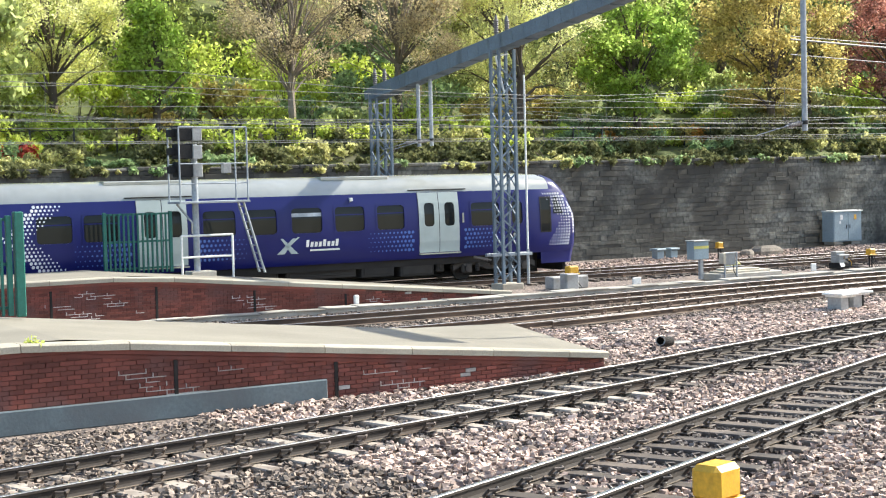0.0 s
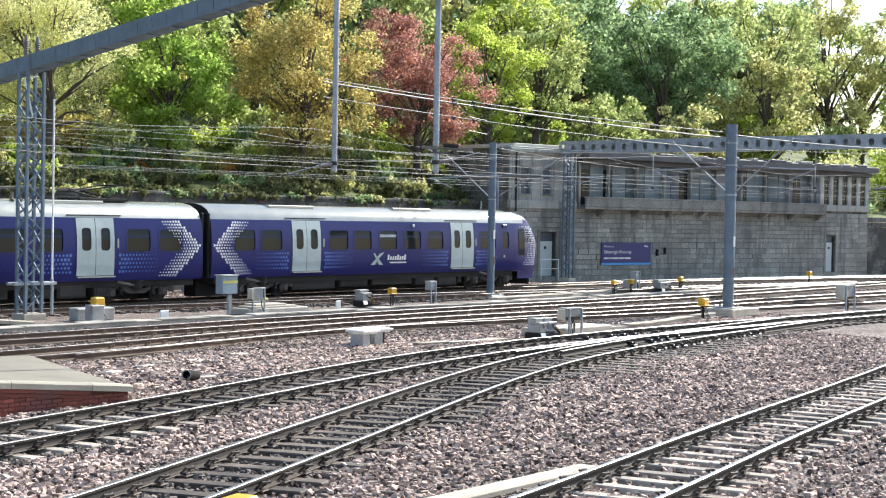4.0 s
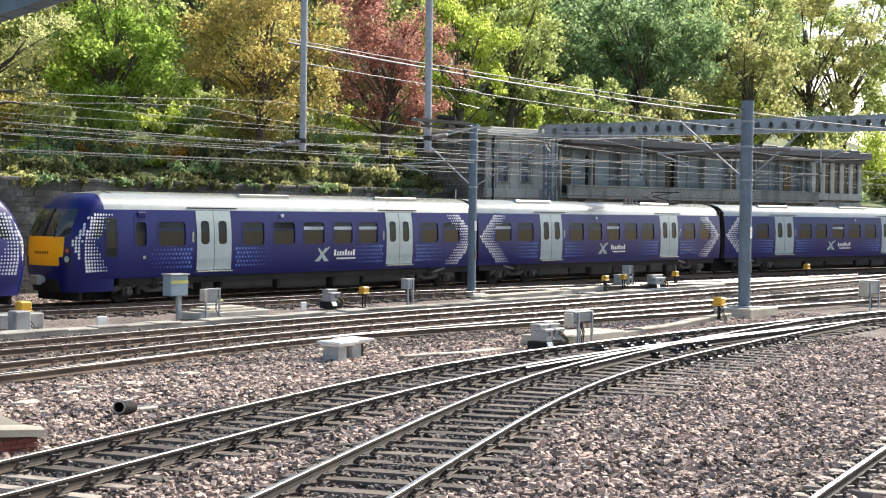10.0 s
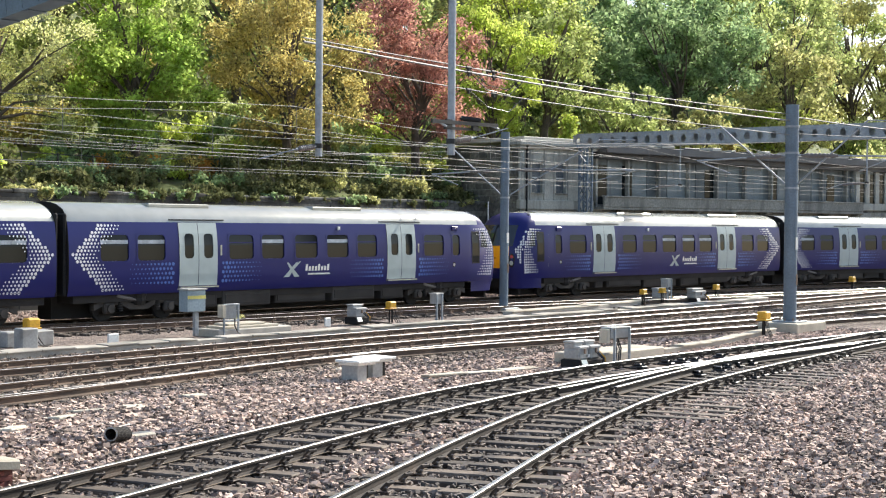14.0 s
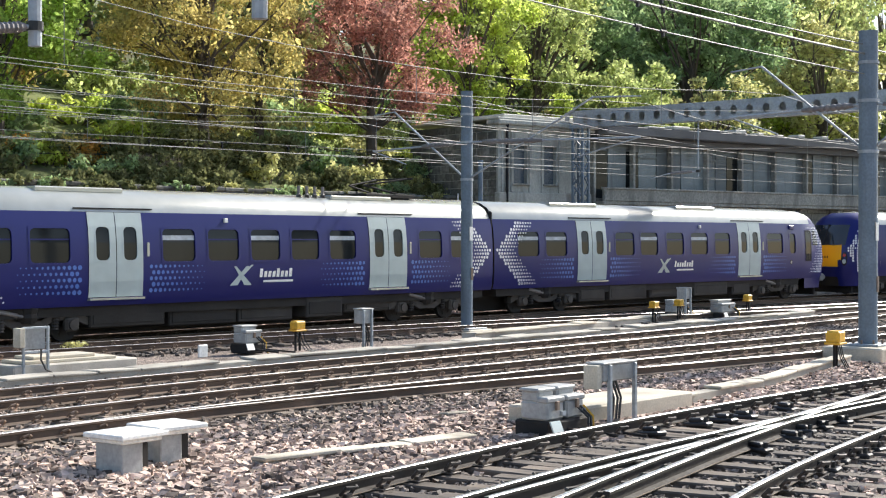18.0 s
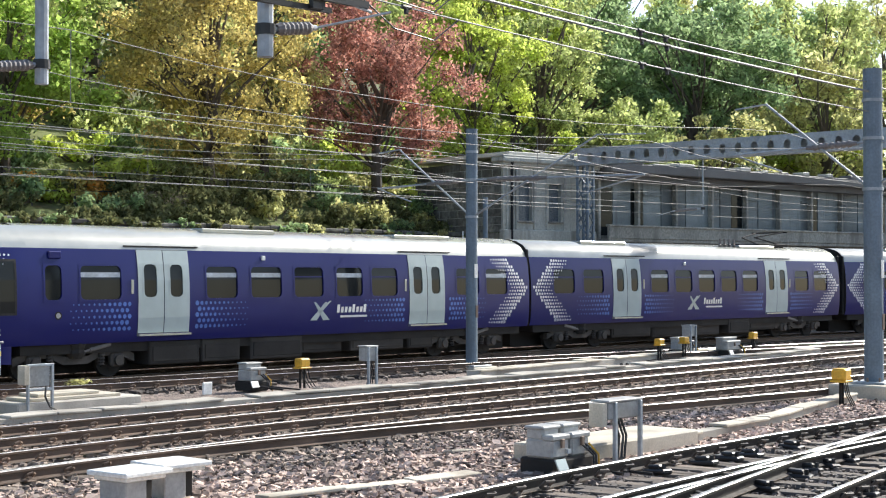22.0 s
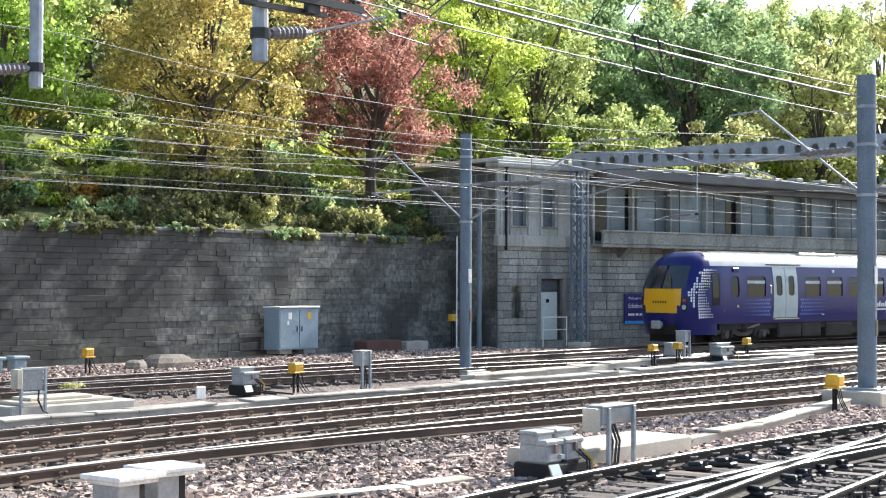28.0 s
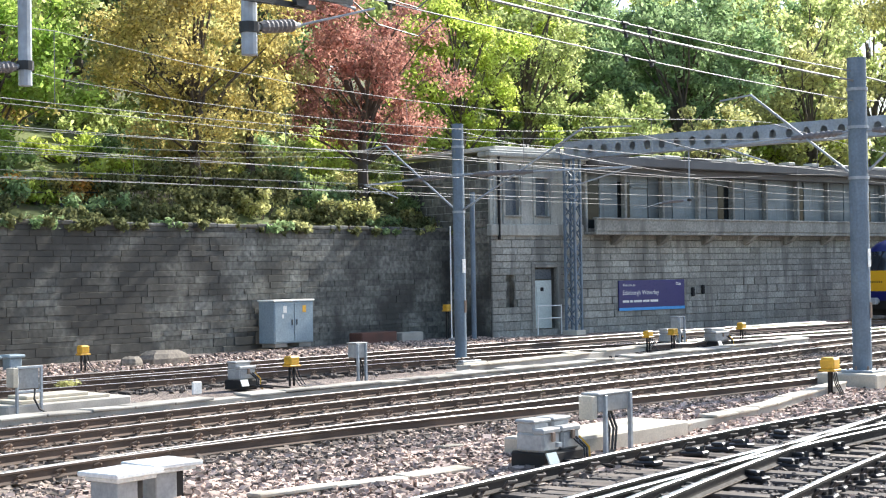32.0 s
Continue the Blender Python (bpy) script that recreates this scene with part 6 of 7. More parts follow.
# s, v, height, spread, leaf, words, seed, options
PLANTING = [
    (39.3, 46.0, 10.2, 4.5, GOLD_LEAF, "broad tree in golden bronze spring leaf", 1, dict(leaves=26000, size=0.095, clumps=85)),
    (43.6, 47.5, 8.6, 2.4, OLIVE_LEAF, "slender many-stemmed tree in thin olive leaf", 2, dict(leaves=9000, size=0.1, clumps=45)),
    (49.4, 46.2, 10.6, 3.9, RED_LEAF, "copper-red tree with fine dense foliage", 3, dict(leaves=25000, size=0.092, clumps=80)),
    (30.4, 47.0, 8.8, 3.5, BRIGHT_LEAF, "bright green maple in full new leaf", 4, dict(leaves=24000, size=0.115, clumps=65)),
    (60.6, 49.5, 11.5, 3.6, LIME_LEAF, "tall lime-green tree above the building", 5, dict(leaves=20000, size=0.115, clumps=60)),
    (60.7, 43.6, 4.6, 1.1, LIME_LEAF, "small bright young tree behind the building roof", 6, dict(leaves=3500, size=0.11, slim=True, clumps=25)),
    (71.0, 55.0, 13.0, 4.6, LIME_LEAF, "tall spreading tree in fresh yellow-green leaf", 7, dict(leaves=12000, size=0.15)),
    (77.0, 55.0, 17.0, 5.8, DARK_LEAF, "large dark green tree with a heavy crown", 8, dict(leaves=16000, size=0.2, clumps=75)),
    (88.0, 51.0, 17.5, 5.6, DARK_LEAF, "tall deep green tree with visible limbs", 9, dict(leaves=12000, size=0.18)),
    (100.0, 50.0, 18.0, 6.0, MID_LEAF, "thin-leaved spreading tree against the sky", 10, dict(leaves=10000, size=0.18)),
    (112.0, 49.0, 18.0, 6.0, OLIVE_LEAF, "olive-green tree at the end of the bank", 11, dict(leaves=10000, size=0.2)),
    (23.5, 48.0, 10.5, 4.4, PALE_LEAF, "pale tree in small yellow-green spring leaf", 12, dict(leaves=14000, size=0.1, clumps=70)),
    (17.2, 49.5, 11.0, 4.4, TWIG, "wide tree with bare twigs and pale buds", 13, dict(leaves=15000, size=0.09, twigs=4)),
    (9.6, 46.0, 9.8, 3.9, TWIG, "grey-trunked tree with bare branches just budding", 14, dict(leaves=9000, size=0.085, clear=0.25, twigs=5)),
    (3.2, 46.6, 7.2, 2.3, BRIGHT_LEAF, "pointed bright green young tree", 15, dict(leaves=9000, size=0.11, slim=True)),
    (-0.5, 49.0, 7.8, 3.4, PALE_LEAF, "dull green feathery tree with drooping twigs", 16, dict(leaves=12000, size=0.1)),
    (-5.5, 47.0, 8.2, 3.3, MID_LEAF, "chestnut tree with large fresh leaves", 17, dict(leaves=9000, size=0.2)),
    (-14.0, 49.0, 10.0, 4.2, DARK_LEAF, "dark leafy tree at the end of the bank", 18, dict(leaves=8000, size=0.18)),
    (35.0, 54.0, 12.5, 4.6, MID_LEAF, "tall green tree further up the bank", 19, dict(leaves=10000, size=0.17)),
    (28.0, 57.0, 13.5, 5.0, PALE_LEAF, "tall thin-leaved tree further up the bank", 20, dict(leaves=10000, size=0.15)),
    (46.0, 57.0, 13.5, 4.8, MID_LEAF, "tall green tree behind the red one", 21, dict(leaves=10000, size=0.17)),
    (54.0, 60.0, 15.0, 5.2, MID_LEAF, "tall green tree high on the bank", 22, dict(leaves=10000, size=0.17)),
    (67.5, 50.5, 9.0, 3.4, MID_LEAF, "tree with a dark trunk and airy green leaf", 23, dict(leaves=9000, size=0.13)),
    (15.0, 58.0, 12.0, 5.0, PALE_LEAF, "thin-leaved tree high on the bank", 24, dict(leaves=8000, size=0.13)),
    (6.0, 57.0, 11.5, 4.6, TWIG, "bare tree high on the bank", 25, dict(leaves=9000, size=0.1, twigs=4)),
    (-4.0, 59.0, 11.5, 4.6, TWIG, "bare pale tree high on the bank", 26, dict(leaves=4500, size=0.09, bark=PALE_BARK, twigs=4)),
    (71.0, 47.0, 6.5, 3.0, MID_LEAF, "leafy tree close behind the building", 27, dict(leaves=8000, size=0.15)),
    (80.0, 45.5, 7.0, 3.4, OLIVE_LEAF, "low spreading tree behind the building", 28, dict(leaves=8000, size=0.15)),
    (91.0, 45.0, 7.0, 3.4, LIME_LEAF, "low bright tree beyond the building", 29, dict(leaves=7000, size=0.16)),
    (102.0, 45.0, 7.0, 3.6, MID_LEAF, "low leafy tree beyond the building", 30, dict(leaves=7000, size=0.17)),
    (94.0, 56.0, 17.5, 6.0, DARK_LEAF, "large dark green tree behind the bank trees", 35, dict(leaves=11000, size=0.22)),
    (106.0, 55.0, 18.0, 6.0, MID_LEAF, "large green tree behind the bank trees", 36, dict(leaves=10000, size=0.22)),
    (84.5, 50.5, 13.0, 4.4, DARK_LEAF, "leafy tree with dark limbs behind the building", 37, dict(leaves=10000, size=0.17)),
    (95.0, 46.5, 13.0, 4.6, OLIVE_LEAF, "olive-leaved tree beyond the building", 38, dict(leaves=9000, size=0.18)),
    (118.0, 58.0, 19.0, 7.0, DARK_LEAF, "big dark green tree filling the gap in the bank trees", 40, dict(leaves=11000, size=0.24)),
    (122.0, 50.0, 17.0, 6.5, MID_LEAF, "large green tree at the far end of the bank", 39, dict(leaves=8000, size=0.24)),
    (49.8, 43.6, 3.2, 0.7, OLIVE_LEAF, "thin pale-stemmed sapling at the top of the wall", 31, dict(leaves=500, size=0.08, bark=PALE_BARK, slim=True, clumps=14, clear=0.4)),
]
back_rng = random.Random(9)
for row, (v, h, step) in enumerate(((63.0, 15.0, 7.5), (74.0, 15.5, 8.0), (84.0, 14.0, 9.0))):
    s = -22.0 + 3.5 * row
    while s < 128:
        warm = s < 22
        mat = back_rng.choice((PALE_LEAF, TWIG, PALE_LEAF) if warm else (MID_LEAF, DARK_LEAF, DARK_LEAF, DARK_LEAF, OLIVE_LEAF))
        words = {PALE_LEAF: "tall tree in pale spring leaf high on the bank", OLIVE_LEAF: "tall tree in pale olive leaf high on the bank", TWIG: "tall budding bare tree high on the bank", LIME_LEAF: "tall yellow-green tree high on the bank",
                 MID_LEAF: "tall leafy green tree high on the bank", DARK_LEAF: "tall dark green tree high on the bank"}[mat]
        PLANTING.append((s, v + back_rng.uniform(-2, 2), h * back_rng.uniform(0.8, 1.1) * (1.0 if s < 60 else max(1 - (s - 60) / 260, 0.6)), 5.5, mat, words, 500 + len(PLANTING), dict(leaves=6500 if mat is not TWIG else 3500, size=0.23 if mat is not TWIG else 0.12, clear=0.15, clumps=45, twigs=0 if mat is not TWIG else 3)))
        s += step * back_rng.uniform(0.8, 1.2)
for s, v, tall, spread, mat, label, seed, opt in PLANTING:
    away, aside = spot(s, v).length, math.degrees(math.atan2(spot(s, v).x, spot(s, v).y))
    if aside > 4 and v > 47:
        cap = float(np.interp(aside, [4, 7, 10, 12.5, 15, 17.5, 20, 26], [0.215, 0.2, 0.194, 0.198, 0.189, 0.194, 0.183, 0.175])) + 0.006 * math.sin(seed * 1.7)
        tall = min(max(tall, away * cap * 0.8), max(2.45 + away * cap - hill_z(s, v), 5.0))
    if 45.4 < v < 52:
        s, v, tall, spread = s * 0.95, max(v * 0.95, 43.6), tall * 0.95, spread * 0.95
    tree(s, v, tall, spread, mat, label, seed, **opt)
SHRUBS = [MID_LEAF, LIME_LEAF, OLIVE_LEAF, DARK_LEAF, GOLD_LEAF, MID_LEAF, DARK_LEAF]
WORDS = {"dull_undergrowth_leaf": "dull straggling undergrowth above the wall", "mid_green_leaf": "rounded green shrub on the bank", "lime_green_leaf": "yellow-green shrub on the bank", "olive_leaf": "straggling olive shrub on the bank",
         "deep_green_leaf": "dense dark evergreen shrub on the bank", "golden_bronze_leaf": "golden shrub on the bank", "red_shrub_leaf": "low red-leaved shrub on the bank"}
shrub_rng = random.Random(77)
k = 0
for v, h0, step, w0 in ((40.25, 0.3, 1.3, 0.8), (40.9, 0.5, 1.7, 1.0), (41.9, 0.9, 1.9, 1.2), (43.4, 1.1, 2.2, 1.3), (45.5, 1.3, 2.6, 1.5), (48.0, 1.9, 3.4, 1.9), (53.0, 2.6, 4.2, 2.4), (60.0, 3.2, 6.0, 3.2)):
    s = -16.0
    while s < (50 if v < 44 else 104):
        mat = SHRUBS[shrub_rng.randrange(len(SHRUBS))] if v > 44.5 else (UNDER_LEAF, UNDER_LEAF, UNDER_LEAF, OLIVE_LEAF, UNDER_LEAF, DARK_LEAF)[shrub_rng.randrange(6)]
        if s < 21 and v > 43 and shrub_rng.random() < 0.6:
            mat = LIME_LEAF
        bush(s + shrub_rng.uniform(-0.8, 0.8), v + shrub_rng.uniform(-0.8, 0.8) * min((v - 40.2) * 1.2, 1), w0, h0 * shrub_rng.uniform(0.7, 1.3), mat, WORDS[mat.name], 100 + k, leaves=int(800 + 380 * h0), size=0.08 + 0.025 * h0)
        s += step * shrub_rng.uniform(0.8, 1.2)
        k += 1
for k in range(7):
    bush(26.2 + 1.0 * k, 43.7, 0.75, 1.0, (ORANGE_LEAF, GOLD_LEAF, LIME_LEAF)[k * 5 % 3], "clipped orange and yellow hedge plant on the bank", 320 + k, leaves=1400, size=0.09, name="hedge_plant")
for k in range(4):
    s = 33.0 + 0.5 * k
    top = thing("grass_clump", at(s, 42.2, hill_z(s, 42.2) - 0.05), "tall clump of dry pinkish grass above the wall", "grass", "grass clumps")
    g = random.Random(60 + k)
    b = Build()
    for _ in range(260):
        x, y = g.gauss(0, 0.2), g.gauss(0, 0.15)
        h, dx, dy = g.uniform(0.5, 1.05), g.gauss(0, 0.12), g.gauss(0, 0.12)
        b.face([(x - 0.012, y, 0), (x + 0.012, y, 0), (x + dx, y + dy, h)])
    tagged(part("blades", b, STRAW, top), kind="stuff")
for k in range(16):
    p = YARD.inverted() @ BLD @ Vector((34.8 + 2.3 * k, 1.9 + (k % 3), 0))
    bush(p.x, p.y, 1.5, 1.9, (DARK_LEAF, MID_LEAF, OLIVE_LEAF, UNDER_LEAF)[k % 4], "overgrown shrub above the far wall", 340 + k, leaves=1500, size=0.15, z=3.95)
for k in range(9):
    p = YARD.inverted() @ BLD @ Vector((36.0 + 3.4 * k, 4.4 + 1.3 * (k % 2), 0))
    bush(p.x, p.y, 2.0, 4.2 + 0.5 * (k % 3), (OLIVE_LEAF, MID_LEAF, LIME_LEAF)[k % 3], "tall leafy bush on the bank beyond the building", 380 + k, leaves=3200, size=0.16, z=4.1)
bush(-4.2, 43.8, 0.9, 0.9, PINK_LEAF, WORDS["red_shrub_leaf"], 301)
bush(-3.4, 42.6, 0.8, 0.7, PINK_LEAF, WORDS["red_shrub_leaf"], 302)


def bank_fence():
    top = thing("bank_railing", YARD, "thin dark iron railing along the planted bank", "railing")
    for k in range(40):
        s = -20 + 1.75 * k
        z = hill_z(s, 43.2)
        part("post", Build().box(s - 0.03, s + 0.03, 43.17, 43.23, z - 0.2, z + 1.1), CABLE, top)
    for h in (0.55, 1.05):
        b = Build().pipe([(-20 + 1.75 * k, 43.2, hill_z(-20 + 1.75 * k, 43.2) + h) for k in range(40)], 0.02)
        part("rail_bar", b, CABLE, top)


bank_fence()


def far_terrace():
    """Pale stone buildings on the ridge behind the bare trees."""
    for s, v, w, h in ((-30, 92, 22, 17), (-4, 94, 24, 15), (22, 96, 20, 16)):
        top = thing("terrace_house", at(s, v, 17), "pale stone building on the ridge behind the trees", "building", "buildings on the ridge")
        part("wall", Build().box(0, w, 0, 10, -4, h), FAR_STONE, top)
        part("roof", Build().box(-0.4, w + 0.4, -0.4, 10.4, h, h + 0.6, 0.1).box(0.5, w - 0.5, 1.5, 8.5, h + 0.6, h + 2.4, 0.6), SLATE, top)
        for i in range(int(w / 3.2)):
            for j in range(4):
                win = part("window", Build().box(1.2 + 3.2 * i, 2.5 + 3.2 * i, -0.06, 0.1, 1.2 + 3.6 * j, 3.3 + 3.6 * j), FAR_GLASS, top)
                part("sill", Build().box(1.1 + 3.2 * i, 2.6 + 3.2 * i, -0.2, 0.02, 1.05 + 3.6 * j, 1.2 + 3.6 * j), FAR_STONE, win)


far_terrace()


# ---- lineside things ----
def yellow_head(s, v, stem=0.3, w=0.36, h=0.24, turn=0.0, legs=2):
    top = thing("yellow_box", at(s, v, -0.2, turn), "yellow hooded box on a short dark stem in the ballast", "lineside box", "yellow lineside boxes")
    b = Build()
    z = stem + 0.15
    b.box(-w / 2, w / 2, -w * 0.38, w * 0.38, z + h * 0.1, z + h, min(w, h) * 0.14)
    part("hood", b, YELLOW, top)
    part("skirt", Build().box(-w / 2 - 0.018, w / 2 + 0.018, -w * 0.38 - 0.018, w * 0.38 + 0.018, z, z + h * 0.16, 0.012), YELLOW, top)
    for k in range(legs):
        x = (k - (legs - 1) / 2) * 0.14
        part("stem", Build().tube((x, 0, 0), (x, 0, z), 0.03, seg=8), UNDER, top)
    b = Build()
    for k in range(3):
        x = -0.1 + 0.1 * k
        pts = [(x, -0.08, z), (x + 0.04, -0.12, z * 0.5), (x + 0.16, -0.2, 0.02), (x + 0.35, -0.25, -0.02)]
        b.pipe(pts, 0.014)
    part("cable", b, CABLE, top)
    return top


def concrete_box(s, v, turn=0.0, mat=None):
    top = thing("junction_box", at(s, v, -0.25, turn), "grey pedestal junction box with a white overhanging lid", "junction box", "concrete boxes")
    b = Build()
    b.box(-0.25, 0.06, -0.22, 0.24, 0, 0.42, 0.012).box(0.06, 0.25, -0.1, 0.24, 0, 0.42, 0.012)
    part("body", b, GREY_BOX, top, "grey metal pedestal")
    # stands for the side opening: its inner shade is painted as a dark panel
    part("side_panel", Build().box(0.08, 0.23, -0.116, -0.1, 0.04, 0.38, 0.004), UNDER, top, "dark panel painted for the shaded opening")
    part("lid", Build().box(-0.36, 0.36, -0.34, 0.34, 0.44, 0.5, 0.012).box(-0.3, 0.3, -0.28, 0.28, 0.39, 0.44, 0.01), WHITE, top, "bright overhanging lid")
    return top


def point_machine(s, v, w, turn, two):
    top = thing("point_machine", at(s, v, -0.22, turn), "grey cast point machine on a black base beside the rail", "point machine", "point machines")
    part("base", Build().box(-w / 2, w / 2 + 0.05, -0.3, 0.3, 0.0, 0.24, 0.03), UNDER, top)
    xs = [(-w / 2, -0.04), (0.02, w / 2)] if two else [(-w / 2, w / 2)]
    for a, c in xs:
        m = part("motor_case", Build().box(a, c, -0.26, 0.2, 0.24, 0.5, 0.03).box(a + 0.01, c - 0.01, -0.1, 0.2, 0.48, 0.64, 0.03).box(a - 0.015, c + 0.015, -0.275, -0.09, 0.48, 0.56, 0.02).box(a - 0.01, c + 0.01, -0.12, 0.215, 0.62, 0.67, 0.02), GREY_BOX, top, "grey metal case")
        part("hasp", Build().box((a + c) / 2 - 0.03, (a + c) / 2 + 0.03, -0.31, -0.27, 0.38, 0.5, 0.006), RUST, m)
        part("lug", Build().box(c - 0.12, c - 0.04, -0.32, -0.27, 0.3, 0.36), GALV, m)
    part("plate", Build().box(-w / 2 - 0.1, -w / 2 + 0.12, -0.42, -0.40, 0.1, 0.26, turn=Matrix.Rotation(radians(-25), 3, "X")), DOOR if two else WHITE, top, "pale number plate with unreadable marks")
    for k in range(3):
        part("lead", Build().pipe([(w / 2 - 0.05 - 0.08 * k, -0.28, 0.4), (w / 2 + 0.02 - 0.06 * k, -0.4, 0.25), (w / 2 - 0.06 * k, -0.42, 0.1), (w / 2 + 0.12, -0.35, 0.0)], 0.016), CABLE if k else YELLOW, top)
    part("drive_rod", Build().tube((0, -0.3, 0.1), (0, -1.1, 0.08), 0.025).tube((0.25, -0.3, 0.1), (0.25, -1.4, 0.08), 0.02), UNDER, top)
    return top


def post_case(s, v, w, z0, z1, dep, turn, warm, label, gap=0.0):
    """A grey case carried on two thin posts."""
    top = thing("post_case", at(s, v, -0.2, turn), label, "equipment case", "cases on posts")
    c = part("case", Build().box(-w / 2, w / 2, -dep / 2, dep / 2, z0 + 0.2, z1 + 0.2, 0.015), GREY_BOX, top)
    part("lid", Build().box(-w / 2 - 0.02, w / 2 + 0.02, -dep / 2 - 0.02, dep / 2 + 0.02, z1 + 0.2, z1 + 0.235, 0.01), GREY_BOX, c)
    if warm:
        part("end_plate", Build().box(-w / 2 - 0.13, -w / 2 - 0.005, -dep / 2 + 0.02, dep / 2 - 0.02, z0 + 0.1, z1 + 0.2, 0.01), PALE_CONCRETE, top, "cream end plate")
    for x in (-w / 2 + 0.05 + gap, w / 2 - 0.05):
        part("post", Build().box(x - 0.03, x + 0.03, -dep / 2 - 0.04, -dep / 2 + 0.02, 0, z1 + 0.2, 0.006), GALV, top)
    b = Build()
    for x in (-0.1, 0.0, 0.08):
        pts = [(x, 0, z0 + 0.2), (x + 0.08, -0.05, z0 * 0.6 + 0.1), (x - 0.04, -0.1, 0.05), (x - 0.25, -0.15, 0.0)]
        b.pipe(pts, 0.02)
    part("cable", b, CABLE, top)
    return top


def open_frame(s, v):
    top = thing("open_frame", at(s, v, -0.2), "thin open steel frame with a small beige box", "equipment frame")
    for x in (-0.28, 0.28):
        part("post", Build().box(x - 0.025, x + 0.025, -0.03, 0.03, 0, 0.95, 0.006), GALV, top)
    for z in (0.9, 0.42):
        part("rail_bar", Build().box(-0.28, 0.28, -0.025, 0.025, z, z + 0.05, 0.006), GALV, top)
    part("box", Build().box(-0.44, -0.32, -0.12, 0.12, 0.55, 0.93, 0.01), PALE_CONCRETE, top, "small beige box")
    part("back_plate", Build().box(-0.24, 0.24, 0.02, 0.1, 0.5, 0.9, 0.01), GREY_BOX, top)
    part("lead", Build().pipe([(0.1, -0.05, 0.5), (0.05, -0.1, 0.3), (0.15, -0.12, 0.1), (0.3, -0.2, 0.0)], 0.02), CABLE, top)
    return top


def boulder(s, v, w, d, h, label, seed):
    rng = random.Random(seed)
    b = Build()
    rings = [(0.0, 0.95), (0.45, 1.0), (0.8, 0.86), (1.0, 0.6)]
    seg = 11
    wob = [rng.uniform(0.82, 1.1) for _ in range(seg)]
    for f, r in rings:
        for k in range(seg):
            h_ = 2 * math.pi * k / seg
            b.v.append((w / 2 * r * wob[k] * math.cos(h_), d / 2 * r * wob[k] * math.sin(h_), h * f * rng.uniform(0.9, 1.05)))
    for j in range(len(rings) - 1):
        for k in range(seg):
            g = (k + 1) % seg
            b.f.append((j * seg + k, j * seg + g, (j + 1) * seg + g, (j + 1) * seg + k))
            b.m.append(0)
    b.f.append(tuple((len(rings) - 1) * seg + k for k in range(seg)))
    b.m.append(0)
    solid("boulder", b, ROCK, at(s, v, -0.25), label, "rubble", "lumps of rubble")


def trough(knots, lid, mat, label, wide=0.42, z=-0.03):
    """A run of concrete cable trough with separate lids."""
    top = thing("cable_trough", YARD, label, "cable trough", "cable troughs")
    rng = random.Random(int(knots[0][0] * 7))
    pts = [Vector((a, c, 0)) for a, c in knots]
    for p, q in zip(pts, pts[1:]):
        d = (q - p)
        k = max(int(d.length / lid), 1)
        turn = math.degrees(math.atan2(d.y, d.x))
        base = p.lerp(q, 0.5)
        part("channel", Build().box(-d.length / 2, d.length / 2, -wide / 2 + 0.04, wide / 2 - 0.04, -0.3, z - 0.05), CONCRETE, top, m=pose(base.x, base.y, 0, 0, 0, turn))
        me = Build().box(-d.length / k / 2 + 0.008, d.length / k / 2 - 0.008, -wide / 2, wide / 2, z - 0.05, z, 0.012).mesh("lid", mat)
        for i in range(k):
            if rng.random() < 0.08:
                continue
            c = p.lerp(q, (i + 0.5) / k)
            part("lid", me, None, top, m=pose(c.x, c.y, rng.uniform(-0.02, 0.012), rng.uniform(-3, 3), rng.uniform(-1.2, 1.2), turn + rng.uniform(-1.6, 1.6)))
    return top


def slab(s, v, w, d, h, mat, label, turn=0.0, steps=0):
    top = thing("concrete_slab", at(s, v, -0.25, turn), label, "concrete slab", "concrete slabs")
    part("block", Build().box(-w / 2, w / 2, -d / 2, d / 2, 0, h, 0.03), mat, top)
    for k in range(steps):
        part("cover", Build().box(-w / 2 + 0.3 * (k + 1), w / 2 - 0.45 * (k + 1), -d / 2 + 0.12 * (k + 1), d / 2 - 0.1, h + 0.07 * k, h + 0.07 * (k + 1), 0.015), PALE_CONCRETE, top)
    return top


concrete_box(10.6, 13.8, 4)
concrete_box(11.4, 14.05, -3)
yellow_head(-8.8, -2.8, 0.12, 0.46, 0.42, 15)
yellow_head(10.71, 25.95, 0.3, 0.4, 0.3)
slab(10.9, 26.5, 1.5, 0.5, 0.42, GREY_BOX, "grey steel box lying beside the lattice post")
yellow_head(24.75, 25.6, 0.32, 0.33, 0.25)
yellow_head(28.4, 13.5, 0.36, 0.4, 0.28, 6)
yellow_head(25.9, 35.4, 0.3, 0.31, 0.28)
yellow_head(40.74, 25.64, 0.32, 0.3, 0.22)
yellow_head(42.08, 25.53, 0.34, 0.3, 0.22)
yellow_head(46.51, 25.42, 0.36, 0.3, 0.24)
yellow_head(45.9, 38.4, 0.95, 0.34, 0.28)
yellow_head(62.5, 26.2, 0.3, 0.36, 0.28)
point_machine(16.39, 11.98, 0.86, 0, True)
point_machine(23.6, 26.15, 0.5, 0, False)
point_machine(43.26, 26.35, 0.8, 0, False)
point_machine(44.23, 25.15, 0.9, 0, False)
post_case(18.0, 12.05, 0.85, 0.42, 0.66, 0.28, 0, True, "grey equipment case on two posts with looping cables", 0.1)
